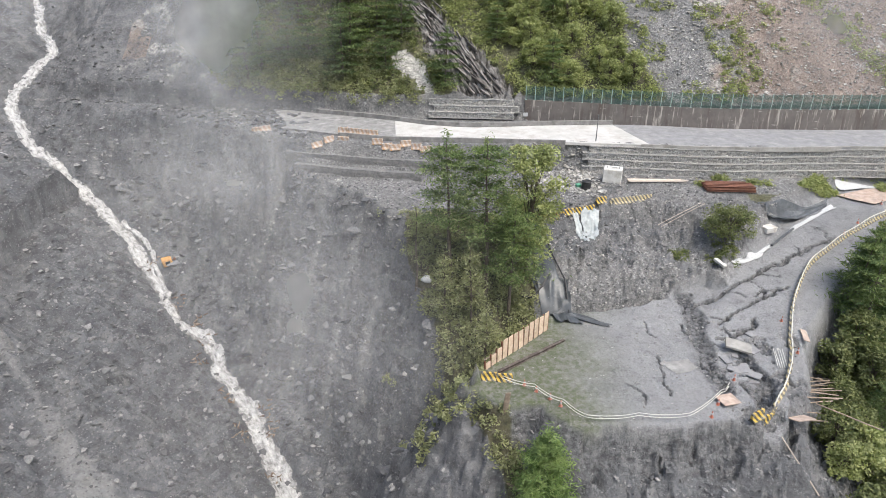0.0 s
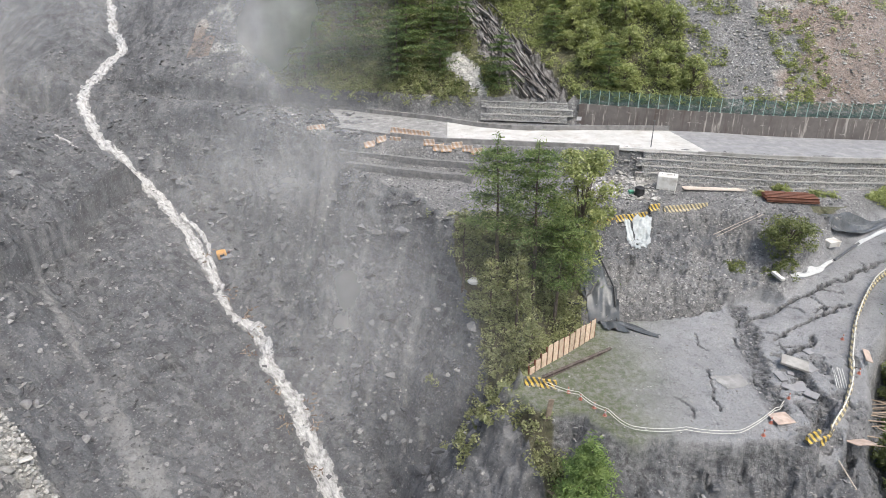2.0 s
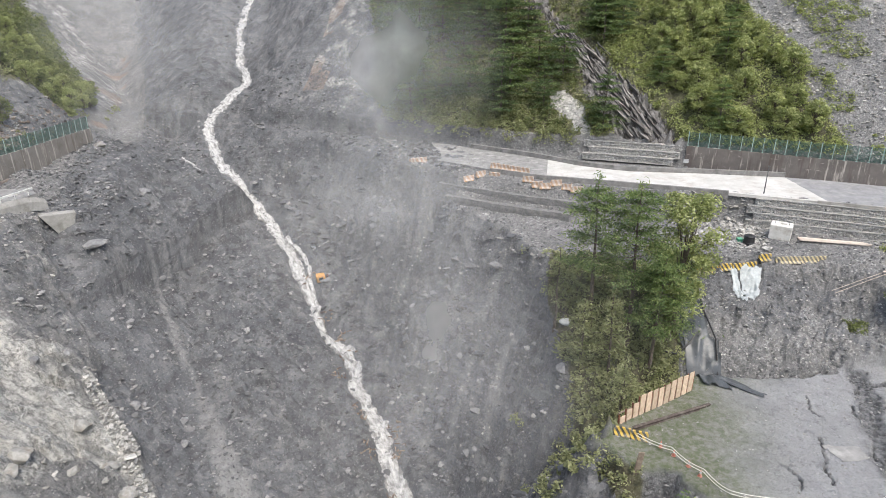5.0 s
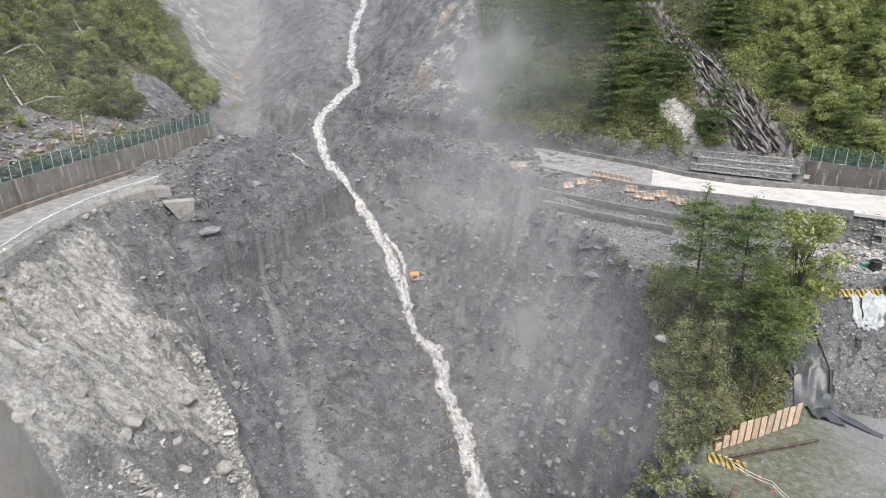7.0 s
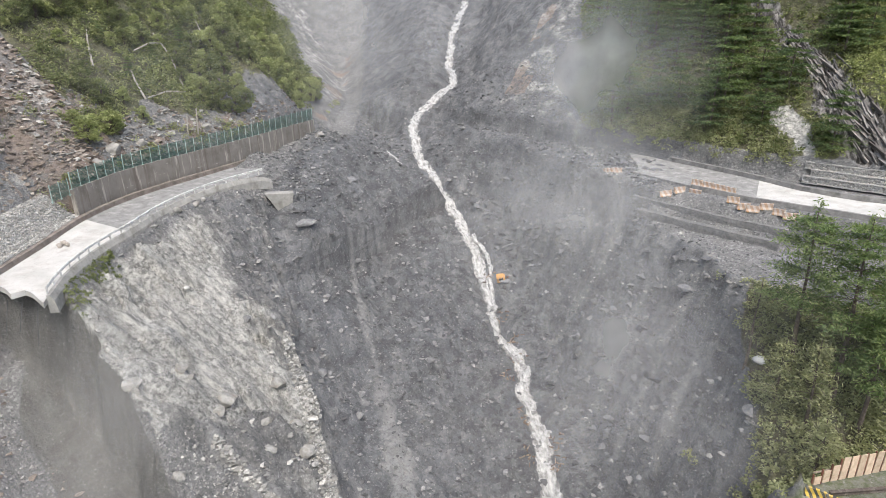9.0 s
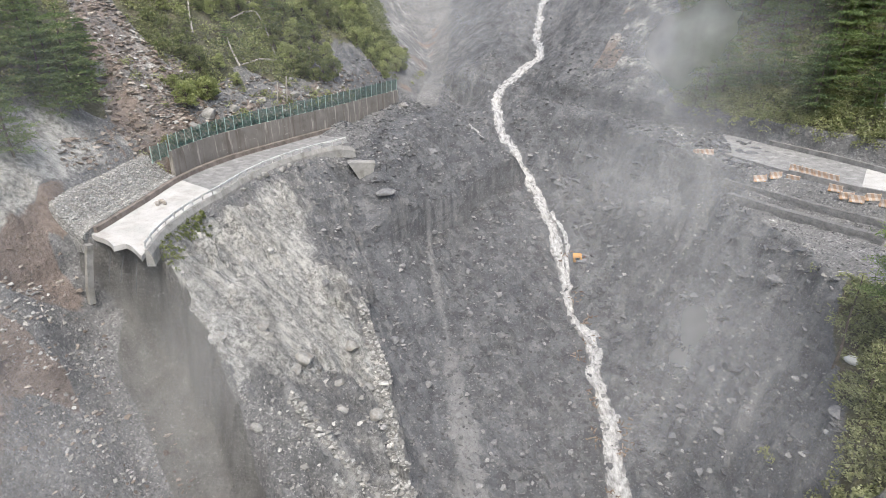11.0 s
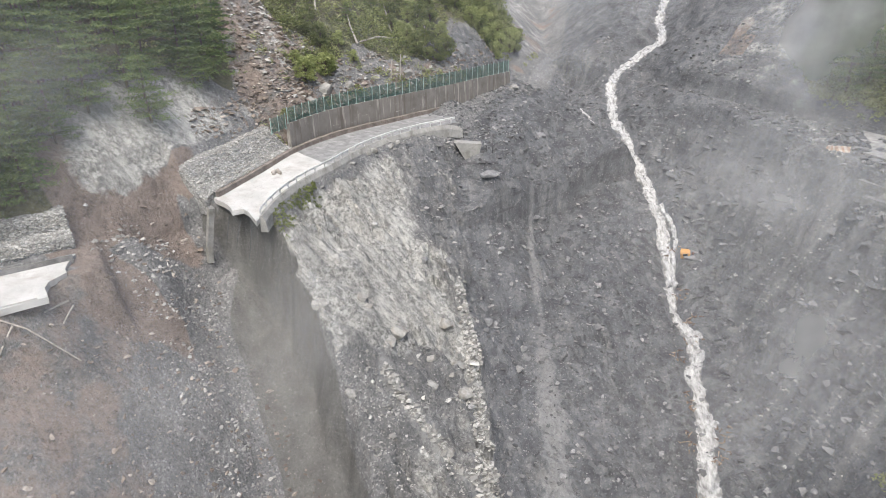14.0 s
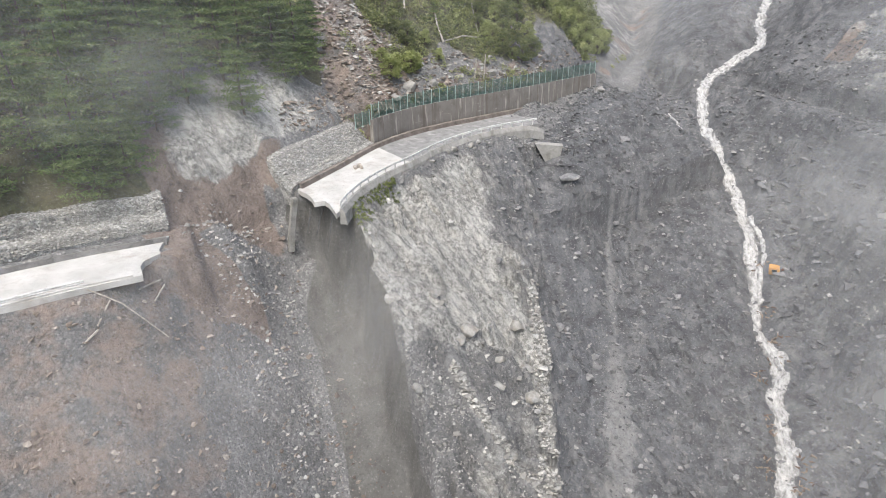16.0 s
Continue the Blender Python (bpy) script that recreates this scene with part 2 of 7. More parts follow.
def cover(x, y):
    """Height with fine relief, and the shares of each kind of cover."""
    x, y = np.asarray(x, float), np.asarray(y, float)
    z, c = land(x, y)
    built = np.maximum(step(-0.5, 0.1, c["p"]), step(6, 4.5, c["rd"]))
    on_road = np.maximum((c["wo"] > -0.3) & (c["wi"] < 0.4) & (c["cutw"] < -0.5) & (c["cutg"] < -0.5),
                         (c["eo"] > 1.0) & (c["ei"] < 0.4) & (c["cutg"] < -0.5)).astype(float)
    chute = step(-3, 1.0, c["cutg"])
    wash = step(-1.5, 0.5, c["cutw"])
    # bedrock rib below the western road
    rib = (x < -22) * step(0, 3, -c["wo"]) * step(0.6, -0.4, c["cutw"]) * step(20, 23, y)
    rd_, rs_, _, ra_ = line_info(x, y, RIB_EDGE)
    rim = -rd_ * rs_ + 1.6 * fbm(x / 3.2, y / 3.2, 53, 4, 0.6)
    rib = rib * step(-0.3, 0.5, rim)
    up = np.maximum(step(0.5, 2, c["wi"]) * (x < -50), step(0.5, 2, c["ei"]) * (x > -60)) * (1 - chute) * (1 - wash)
    u, v = (x + y) / 1.414, (y - x) / 1.414
    ridged = 1 - np.abs(fbm(u / 3.2, v / 1.1, 51, 4)) * 2
    fine = fbm(x / 2.6, y / 2.6, 41, 4, 0.55)
    calm = np.maximum(built, on_road)
    slick = 1 - 0.85 * wash * step(-6.2, -5.2, c["wd"]) * step(3.2, 1.6, c["wd"])
    top, joint = plates(u / 2.6 + 0.3 * fine, v / 1.3, 57, 1.6)
    small, _ = plates(u / 1.1, v / 0.7, 157, 1.2)
    shatter = step(-0.25, 0.25, fbm(x / 7, y / 7, 55, 2) + 0.35 * step(40, 34, y) - 0.15)
    z = z + rib * ((0.22 + 0.75 * shatter) * top + 0.16 * small - 0.5 * shatter * step(0.12, 0.0, joint))
    z = z - 1.5 * step(-4.5, -1.5, rim) * step(0.4, -0.3, rim) * (x < -30) * step(60, 54, y) * step(22, 25, y)
    z = z + (1 - calm) * (slick * 0.55 * fine * (0.6 + 0.8 * chute) + rib * 0.5 * (ridged - 0.4) + 0.5 * up * fbm(x / 5, y / 5, 61, 4) + 2.6 * up * step(5.5, 2.5, np.abs(x - 7.5 + 0.85 * (y - 106))) * (ridged - 0.6))
    lump = np.maximum(fbm(x / 1.7, y / 1.7, 45, 3, 0.6) - 0.12, 0)
    steep = step(-5, -8, c["sd"]) * step(112, 100, y)
    low = np.maximum(chute, 0.6 * (y < 60) * (x > -8) * (x < 40))
    z = z + (1 - calm) * (low * (1.2 + 1.6 * steep) + 0.5 * rib) * lump + (1 - calm) * chute * steep * 0.9 * np.abs(fbm(x / 4.2, y / 4.2, 47, 3))
    bank = chute * (1 - calm) * step(-2.2, -4.5, c["sd"]) * step(116, 104, y)
    clod = step(-0.3, 0.2, fbm(x / 9, y / 9, 63, 3) + 0.45 * step(-17, -7, c["sd"]) - 0.1)
    top, joint = plates(x / 2.5 + 0.5 * fine, y / 2.5 + 0.4 * fbm(x / 3, y / 3, 65, 2), 67, 1.5)
    small, _ = plates(x / 1.05, y / 1.05, 69, 1.3)
    z = z + bank * (clod * (0.62 * top - 0.45 * step(0.14, 0.0, joint)) + 0.2 * small)
    left = chute * (1 - calm) * step(2.5, 5, np.where(bank > 0, 0, np.abs(c["sd"])))
    z = z + left * (0.24 * small + 0.4 * top * step(0.05, 0.3, fbm(x / 8, y / 8, 73, 3)))
    scarp = (1 - calm) * (1 - chute) * (x > 5) * (x < 42) * step(80, 77, y)
    z = z + scarp * ((0.32 + 0.3 * step(47, 44, y)) * top + 0.2 * small)
    ledge = z / 1.7 + 1.2 * fbm(x / 8, y / 8, 49, 3)
    ledge = ledge - np.floor(ledge)
    z = z + (1 - calm) * chute * steep * 1.3 * (step(0.3, 1.0, ledge) - ledge)
    fall = (1 - calm) * step(9, 13, x) * step(37, 33, x) * step(60, 63, y) * step(78, 75, y)
    z = z + fall * (1.1 * np.abs(fbm((0.92 * x - 0.38 * y) / 2.2, (0.38 * x + 0.92 * y) / 8, 59, 4, 0.6)) - 0.2)
    z = z + built * 0.06 * fine
    torn = np.zeros(np.shape(x))
    near = (x > 15) & (x < 51) & (y > 42) & (y < 75)
    if near.any():
        nx, ny = x[near], y[near]
        jx, jy = nx + 0.6 * fbm(nx / 1.5, ny / 1.5, 81, 4, 0.65), ny + 0.6 * fbm(nx / 1.5, ny / 1.5, 83, 4, 0.65)
        dz, tn = np.zeros(len(nx)), np.zeros(len(nx))
        for line, half, deep in CRACKS:
            d = line_info(jx, jy, line)[0]
            dz += deep * step(half * 0.9, half * 0.25, d)
            # the darker tone is masked to the cracks and their rims
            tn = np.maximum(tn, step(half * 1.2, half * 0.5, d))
        z = z + 0.0
        z[near] -= dz
        torn[near] = tn
    line = [(-56.5, 60, 0), (-52, 54, 0), (-47, 47.5, 0), (-42, 41, 0)]
    d, s, _, a = line_info(x, y, line)
    z = z + chute * 0.9 * step(4.5, 0.0, d) * np.where(s > 0, 1, step(1.2, 0, d)) * step(0, 4, a)
    d, s, _, _ = line_info(x, y, FRACTURE)
    heave = built * step(0.0, 0.8, -d * s) * step(58, 53, y)
    z = z + heave * (0.3 * fbm(x / 1.8, y / 1.8, 85, 3) - 0.45 * step(0.0, 0.14, fbm(x / 1.7, y / 1.7, 87, 4, 0.6)))
    c["zone"] = heave
    z = z + 2.0 * np.exp(-((x + 78) / 4.6) ** 2 - ((y - 72.5) / 4.5) ** 2) * (1 + 0.5 * fine)
    heap = 0.2 + 1.2 * step(68, 92, y) - 0.3 * np.maximum(-c["wi"] - 0.6, 0) - 8 * step(94, 106, y) - 5 * step(67, 61, y) + 0.5 * fine
    z = np.where((c["wi"] < 0.5) & (x < -62) & (y > 58) & (y < 110), np.maximum(z, np.minimum(heap, z + 5)), z)
    z = z - 1.1 * step(4.8, 4.0, c["wi"] + 1.2 * fine) * step(0.5, 2.5, c["wi"]) * step(8.8, 10.5, y) * step(23, 21, y) * (x < -58)
    # The platform lip is coloured darker: painted undercut shade along with wet soil.
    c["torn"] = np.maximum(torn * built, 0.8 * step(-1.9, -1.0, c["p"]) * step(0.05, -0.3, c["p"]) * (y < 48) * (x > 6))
    z = z - 0.35 * on_road
    z = np.where(z > 60, 60 + 140 * (1 - np.exp(-(z - 60) / 140)), z)
    z = np.where(z < -55, -55 - 30 * (1 - np.exp((z + 55) / 30)), z)
    c.update(rim=rim, shatter=shatter, built=built, on_road=on_road, chute=chute, wash=wash, rib=rib, up=up)
    return z, c


def height(x, y):
    return cover(x, y)[0]


def at(x, y, lift=0.0):
    """A point on the ground."""
    return Vector((x, y, float(height(np.array([x]), np.array([y]))[0]) + lift))

# ---- materials ----
class Mat:
    """A small builder for node materials."""

    def __init__(self, name, rough=0.8, metal=0.0):
        self.m = bpy.data.materials.new(name)
        self.m.use_nodes = True
        self.t = self.m.node_tree
        self.b = self.t.nodes["Principled BSDF"]
        self.b.inputs["Roughness"].default_value = rough
        self.b.inputs["Metallic"].default_value = metal
        self.pos = self.node("ShaderNodeNewGeometry").outputs["Position"]

    def node(self, kind, **props):
        n = self.t.nodes.new(kind)
        for k, v in props.items():
            setattr(n, k, v)
        return n

    def put(self, socket, v):
        if isinstance(v, bpy.types.NodeSocket):
            self.t.links.new(v, socket)
        elif isinstance(v, tuple) and len(v) == 3 and socket.type == "RGBA":
            socket.default_value = (*v, 1)
        else:
            socket.default_value = v

    def local(self):
        self.pos = self.node("ShaderNodeTexCoord").outputs["Object"]
        return self

    def stretch(self, scale, turn=(0, 0, 0)):
        n = self.node("ShaderNodeMapping")
        self.put(n.inputs["Vector"], self.pos)
        n.inputs["Scale"].default_value = scale
        n.inputs["Rotation"].default_value = [radians(a) for a in turn]
        return n.outputs[0]

    def grain(self, way, along, across):
        """Coordinates drawn out along a direction."""
        d = Vector(way).normalized()
        a = d.orthogonal().normalized()
        n = self.node("ShaderNodeCombineXYZ")
        for k, (v, s) in enumerate(((d, along), (a, across), (d.cross(a), across))):
            dot = self.node("ShaderNodeVectorMath", operation="DOT_PRODUCT")
            self.put(dot.inputs[0], self.pos)
            dot.inputs[1].default_value = v * s
            self.put(n.inputs[k], dot.outputs["Value"])
        return n.outputs[0]

    def noise(self, scale, detail=5.0, rough=0.6, where=None):
        n = self.node("ShaderNodeTexNoise")
        self.put(n.inputs["Vector"], where or self.pos)
        n.inputs["Scale"].default_value, n.inputs["Detail"].default_value, n.inputs["Roughness"].default_value = scale, detail, rough
        return n.outputs["Fac"]

    def cells(self, scale, feature="F1", where=None, out="Distance"):
        n = self.node("ShaderNodeTexVoronoi", feature=feature)
        self.put(n.inputs["Vector"], where or self.pos)
        n.inputs["Scale"].default_value = scale
        return n.outputs[out]

    def ramp(self, v, *stops):
        n = self.node("ShaderNodeValToRGB")
        e = n.color_ramp.elements
        while len(e) < len(stops):
            e.new(0.5)
        for k, (p, c) in zip(e, stops):
            k.position = p
            k.color = (c, c, c, 1) if isinstance(c, (int, float)) else (*c, 1)
        self.put(n.inputs[0], v)
        return n.outputs[0]

    def mix(self, fac, a, b, blend="MIX"):
        n = self.node("ShaderNodeMix", data_type="RGBA", blend_type=blend)
        self.put(n.inputs[0], fac)
        self.put(n.inputs[6], a)
        self.put(n.inputs[7], b)
        return n.outputs[2]

    def math(self, op, a, b=0.5, c=0.0):
        n = self.node("ShaderNodeMath", operation=op)
        self.put(n.inputs[0], a)
        self.put(n.inputs[1], b)
        self.put(n.inputs[2], c)
        return n.outputs[0]

    def attr(self, name):
        return self.node("ShaderNodeAttribute", attribute_name=name).outputs["Fac"]

    def random(self):
        return self.node("ShaderNodeObjectInfo").outputs["Random"]

    def island(self):
        return self.node("ShaderNodeNewGeometry").outputs["Random Per Island"]

    def done(self, colour, bump=None, depth=0.05, rough=None):
        self.put(self.b.inputs["Base Color"], colour)
        if bump is not None:
            n = self.node("ShaderNodeBump")
            n.inputs["Strength"].default_value = 1.0
            n.inputs["Distance"].default_value = depth
            self.put(n.inputs["Height"], bump)
            self.put(self.b.inputs["Normal"], n.outputs[0])
        if rough is not None:
            self.put(self.b.inputs["Roughness"], rough)
        return self.m


def ground_material():
    m = Mat("ground_cover", 0.92)
    big, mid, fine, grit = m.noise(0.045, 4), m.noise(0.28, 6, 0.65), m.noise(1.7, 6, 0.7), m.noise(7.0, 4, 0.7)
    # slate-grey slide debris, streaked down the slope
    streak = m.noise(1.0, 5, 0.6, m.stretch((0.5, 0.5, 0.06)))
    debris = m.mix(m.ramp(mid, (0.35, 0.0), (0.7, 1.0)), (0.101, 0.104, 0.111), (0.19, 0.194, 0.202))
    debris = m.mix(m.ramp(streak, (0.5, 0.0), (0.75, 0.7)), debris, (0.29, 0.288, 0.282))
    debris = m.mix(m.ramp(fine, (0.32, 0.75), (0.45, 0.0)), debris, (0.06, 0.06, 0.062))
    bands = m.noise(1.0, 6, 0.68, m.stretch((0.14, 0.14, 0.95)))
    debris = m.mix(m.ramp(bands, (0.36, 0.6), (0.44, 0.0)), debris, (0.07, 0.07, 0.073))
    debris = m.mix(m.ramp(bands, (0.58, 0.0), (0.68, 0.4)), debris, (0.3, 0.298, 0.292))
    stones = m.cells(1.5)
    debris = m.mix(m.ramp(stones, (0.10, 0.8), (0.2, 0.0)), debris, (0.3, 0.3, 0.295))
    clods = m.cells(0.75, out="Color")
    debris = m.mix(m.ramp(clods, (0.15, 0.5), (0.35, 0.0)), debris, (0.075, 0.076, 0.082))
    debris = m.mix(m.ramp(clods, (0.75, 0.0), (0.9, 0.35)), debris, (0.27, 0.27, 0.272))
    # pale bedrock with diagonal seams
    seam = m.noise(1.0, 7, 0.68, m.grain((0.46, 0.45, -0.76), 0.42, 1.0))
    rock = m.mix(m.ramp(seam, (0.4, 0.0), (0.6, 1.0)), (0.2, 0.197, 0.186), (0.57, 0.56, 0.525))
    rock = m.mix(m.ramp(grit, (0.3, 0.6), (0.46, 0.0)), rock, (0.1, 0.098, 0.09))
    vein = m.noise(1.0, 6, 0.62, m.grain((0.46, 0.45, -0.76), 0.13, 1.5))
    vein = m.ramp(m.math("ABSOLUTE", m.math("SUBTRACT", vein, 0.5)), (0.0, 0.85), (0.022, 0.0))
    rock = m.mix(m.math("MULTIPLY", vein, m.ramp(m.noise(0.3, 4), (0.42, 0.0), (0.56, 1.0))), rock, (0.66, 0.65, 0.61))
    blotch = m.ramp(m.noise(0.22, 3), (0.42, 0.0), (0.6, 1.0))
    chips = m.noise(2.1, 7, 0.72)
    mottled = m.mix(m.ramp(chips, (0.4, 0.0), (0.62, 1.0)), (0.16, 0.158, 0.15), (0.54, 0.53, 0.495))
    rock = m.mix(blotch, mottled, rock)
    lime = m.ramp(m.noise(1.2, 5, 0.6), (0.53, 0.0), (0.62, 0.85))
    rock = m.mix(m.math("MULTIPLY", lime, m.ramp(m.noise(0.16, 3), (0.4, 0.2), (0.56, 1.0))), rock, (0.6, 0.59, 0.555))
    strata = m.noise(1.0, 6, 0.7, m.grain((0.45, -0.35, -0.8), 0.16, 1.0))
    slate = m.mix(m.ramp(strata, (0.44, 0.0), (0.56, 1.0)), (0.04, 0.037, 0.034), (0.27, 0.258, 0.25))
    # loose gravel
    shard = m.cells(5.5, out="Color")
    gravel = m.mix(m.ramp(fine, (0.35, 0.0), (0.65, 1.0)), (0.155, 0.154, 0.153), (0.275, 0.273, 0.268))
    gravel = m.mix(m.ramp(shard, (0.7, 0.0), (0.85, 0.75)), gravel, (0.44, 0.435, 0.425))
    gravel = m.mix(m.ramp(shard, (0.1, 0.7), (0.22, 0.0)), gravel, (0.085, 0.085, 0.085))
    gravel = m.mix(m.ramp(mid, (0.42, 0.5), (0.56, 0.0)), gravel, (0.12, 0.12, 0.12))
    brown = m.mix(m.ramp(mid, (0.3, 0.0), (0.7, 1.0)), (0.2, 0.155, 0.13), (0.31, 0.255, 0.22))
    brown = m.mix(m.ramp(fine, (0.34, 0.6), (0.5, 0.0)), brown, (0.09, 0.07, 0.058))
    soil = m.mix(m.ramp(fine, (0.35, 0.0), (0.65, 1.0)), (0.06, 0.066, 0.034), (0.15, 0.15, 0.075))
    soil = m.mix(m.ramp(mid, (0.45, 0.0), (0.7, 0.7)), soil, (0.13, 0.105, 0.075))
    # trodden grit of the platform and lower road, with a film of moss
    flat = m.mix(m.ramp(mid, (0.3, 0.0), (0.7, 1.0)), (0.255, 0.258, 0.266), (0.36, 0.364, 0.372))
    flat = m.mix(m.ramp(grit, (0.3, 0.5), (0.48, 0.0)), flat, (0.1, 0.1, 0.1))
    flat = m.mix(m.ramp(shard, (0.8, 0.0), (0.92, 0.5)), flat, (0.42, 0.415, 0.41))
    flat = m.mix(m.ramp(m.noise(0.9, 7, 0.75), (0.36, 0.5), (0.47, 0.0)), flat, (0.13, 0.132, 0.135))
    moss = m.mix(m.ramp(fine, (0.4, 0.0), (0.62, 1.0)), (0.155, 0.162, 0.09), (0.095, 0.118, 0.042))
    soft = m.math("MULTIPLY", m.math("SUBTRACT", mid, 0.5), 0.9)

    def share(name):
        return m.ramp(m.math("ADD", m.attr(name), soft), (0.42, 0.0), (0.58, 1.0))

    c = gravel
    c = m.mix(share("debris"), c, debris)
    c = m.mix(m.math("MULTIPLY", m.attr("trail"), m.ramp(fine, (0.3, 0.55), (0.6, 1.0))), c, (0.3, 0.3, 0.295))
    c = m.mix(share("brown"), c, brown)
    c = m.mix(m.ramp(m.math("ADD", m.attr("pale"), m.math("MULTIPLY", soft, 1.9)), (0.36, 0.0), (0.62, 1.0)), c, rock)
    c = m.mix(share("slate"), c, slate)
    silt = m.mix(m.ramp(streak, (0.35, 0.0), (0.7, 1.0)), (0.12, 0.117, 0.108), (0.185, 0.181, 0.17))
    c = m.mix(share("silt"), c, silt)
    c = m.mix(share("soil"), c, soil)
    c = m.mix(m.attr("flat"), c, flat)
    c = m.mix(m.math("MULTIPLY", m.attr("moss"), m.ramp(fine, (0.34, 0.45), (0.58, 1.0))), c, moss)
    c = m.mix(m.ramp(big, (0.3, 0.22), (0.6, 0.0)), c, (0.05, 0.05, 0.052))
    # dark tone of cracks and rubble; along the platform lip it also paints shade
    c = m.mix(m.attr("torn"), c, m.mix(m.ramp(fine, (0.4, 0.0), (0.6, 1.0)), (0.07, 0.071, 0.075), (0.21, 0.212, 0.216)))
    speck = m.noise(3.6, 6, 0.8)
    bare = m.math("SUBTRACT", 1.0, m.math("MULTIPLY", m.attr("flat"), 0.8))
    c = m.mix(m.math("MULTIPLY", bare, m.ramp(speck, (0.34, 0.62), (0.45, 0.0))), c, (0.06, 0.06, 0.062))
    c = m.mix(m.math("MULTIPLY", bare, m.ramp(speck, (0.57, 0.0), (0.68, 0.58))), c, (0.44, 0.435, 0.42))
    relief = m.math("ADD", m.math("MULTIPLY", fine, 0.6), m.math("MULTIPLY", grit, 0.35))
    relief = m.math("ADD", relief, m.math("MULTIPLY", stones, -0.08))
    relief = m.math("ADD", relief, m.math("MULTIPLY", m.noise(0.8, 6, 0.68), 1.1))
    return m.done(c, relief, 0.5)


GROUND = ground_material()


def plain(name, a, b, scale=2.0, rough=0.8, metal=0.0, bump=0.01, dirt=None, spread=0.0):
    """Two tones with grain; dirt is a third tone in blotches; spread varies one piece from the next."""
    m = Mat(name, rough, metal)
    c = m.mix(m.ramp(m.noise(scale, 6, 0.65), (0.35, 0.0), (0.65, 1.0)), a, b)
    if dirt:
        c = m.mix(m.ramp(m.noise(scale * 0.4 + 0.3, 5, 0.7), (0.5, 0.0), (0.68, 0.85)), c, dirt)
    if spread:
        v = m.math("ADD", m.math("MULTIPLY", m.random(), spread), 1 - spread / 2)
        c = m.mix(1.0, c, v, "MULTIPLY")
    return m.done(c, m.noise(scale * 8, 4, 0.7), bump)


def stained_wall(name, base, light, stain):
    """Poured concrete with lime runs and damp from above."""
    m = Mat(name, 0.85)
    c = m.mix(m.ramp(m.noise(0.5, 5), (0.3, 0.0), (0.7, 1.0)), base, light)
    runs = m.noise(1.0, 4, 0.6, m.stretch((1.1, 1.1, 0.07)))
    c = m.mix(m.ramp(runs, (0.53, 0.0), (0.68, 0.6)), c, stain)
    pale = m.noise(1.0, 4, 0.7, m.stretch((1.7, 1.7, 0.12)))
    c = m.mix(m.ramp(pale, (0.56, 0.0), (0.66, 0.8)), c, (0.42, 0.39, 0.35))
    dash = m.noise(1.0, 4, 0.75, m.stretch((0.5, 0.5, 3.0)))
    c = m.mix(m.ramp(dash, (0.64, 0.0), (0.7, 0.75)), c, (0.5, 0.47, 0.43))
    return m.done(c, m.noise(6, 5, 0.7), 0.02)


def stones_in_wire(name):
    m = Mat(name, 0.9)
    col = m.cells(4.2, out="Color")
    c = m.ramp(col, (0.1, (0.31, 0.31, 0.3)), (0.5, (0.45, 0.445, 0.43)), (0.95, (0.62, 0.61, 0.585)))
    gap = m.cells(4.2, "DISTANCE_TO_EDGE")
    c = m.mix(m.ramp(gap, (0.01, 0.9), (0.05, 0.0)), c, (0.07, 0.07, 0.068))
    c = m.mix(m.ramp(m.noise(0.6, 4), (0.5, 0.0), (0.7, 0.4)), c, (0.2, 0.185, 0.16))
    return m.done(c, m.ramp(gap, (0.0, 0.0), (0.2, 1.0)), 0.12)


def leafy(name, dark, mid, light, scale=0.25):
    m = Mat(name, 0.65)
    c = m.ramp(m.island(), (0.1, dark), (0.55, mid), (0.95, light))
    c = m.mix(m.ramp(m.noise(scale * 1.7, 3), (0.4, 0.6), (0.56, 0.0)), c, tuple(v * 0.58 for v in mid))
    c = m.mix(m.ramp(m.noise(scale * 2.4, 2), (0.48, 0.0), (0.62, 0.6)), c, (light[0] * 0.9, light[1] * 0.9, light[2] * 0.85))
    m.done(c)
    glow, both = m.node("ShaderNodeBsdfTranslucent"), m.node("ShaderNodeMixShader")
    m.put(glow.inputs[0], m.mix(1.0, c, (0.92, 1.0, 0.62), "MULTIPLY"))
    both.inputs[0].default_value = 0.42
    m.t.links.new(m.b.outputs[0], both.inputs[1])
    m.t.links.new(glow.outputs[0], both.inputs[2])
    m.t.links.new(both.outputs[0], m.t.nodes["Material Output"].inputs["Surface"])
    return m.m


def striped(name, a, b, period, tilt):
    """Hazard paint: slanting bands along the piece's own length."""
    m = Mat(name, 0.55).local()
    s = m.node("ShaderNodeSeparateXYZ")
    m.put(s.inputs[0], m.pos)
    v = m.math("ADD", s.outputs[0], m.math("MULTIPLY", s.outputs[2], tilt))
    v = m.math("FRACT", m.math("DIVIDE", v, period))
    c = m.mix(m.math("GREATER_THAN", v, 0.5), a, b)
    c = m.mix(m.ramp(m.noise(1.6, 5, 0.7), (0.48, 0.0), (0.66, 0.7)), c, (0.3, 0.29, 0.26))
    return m.done(c, m.noise(9, 4), 0.01)


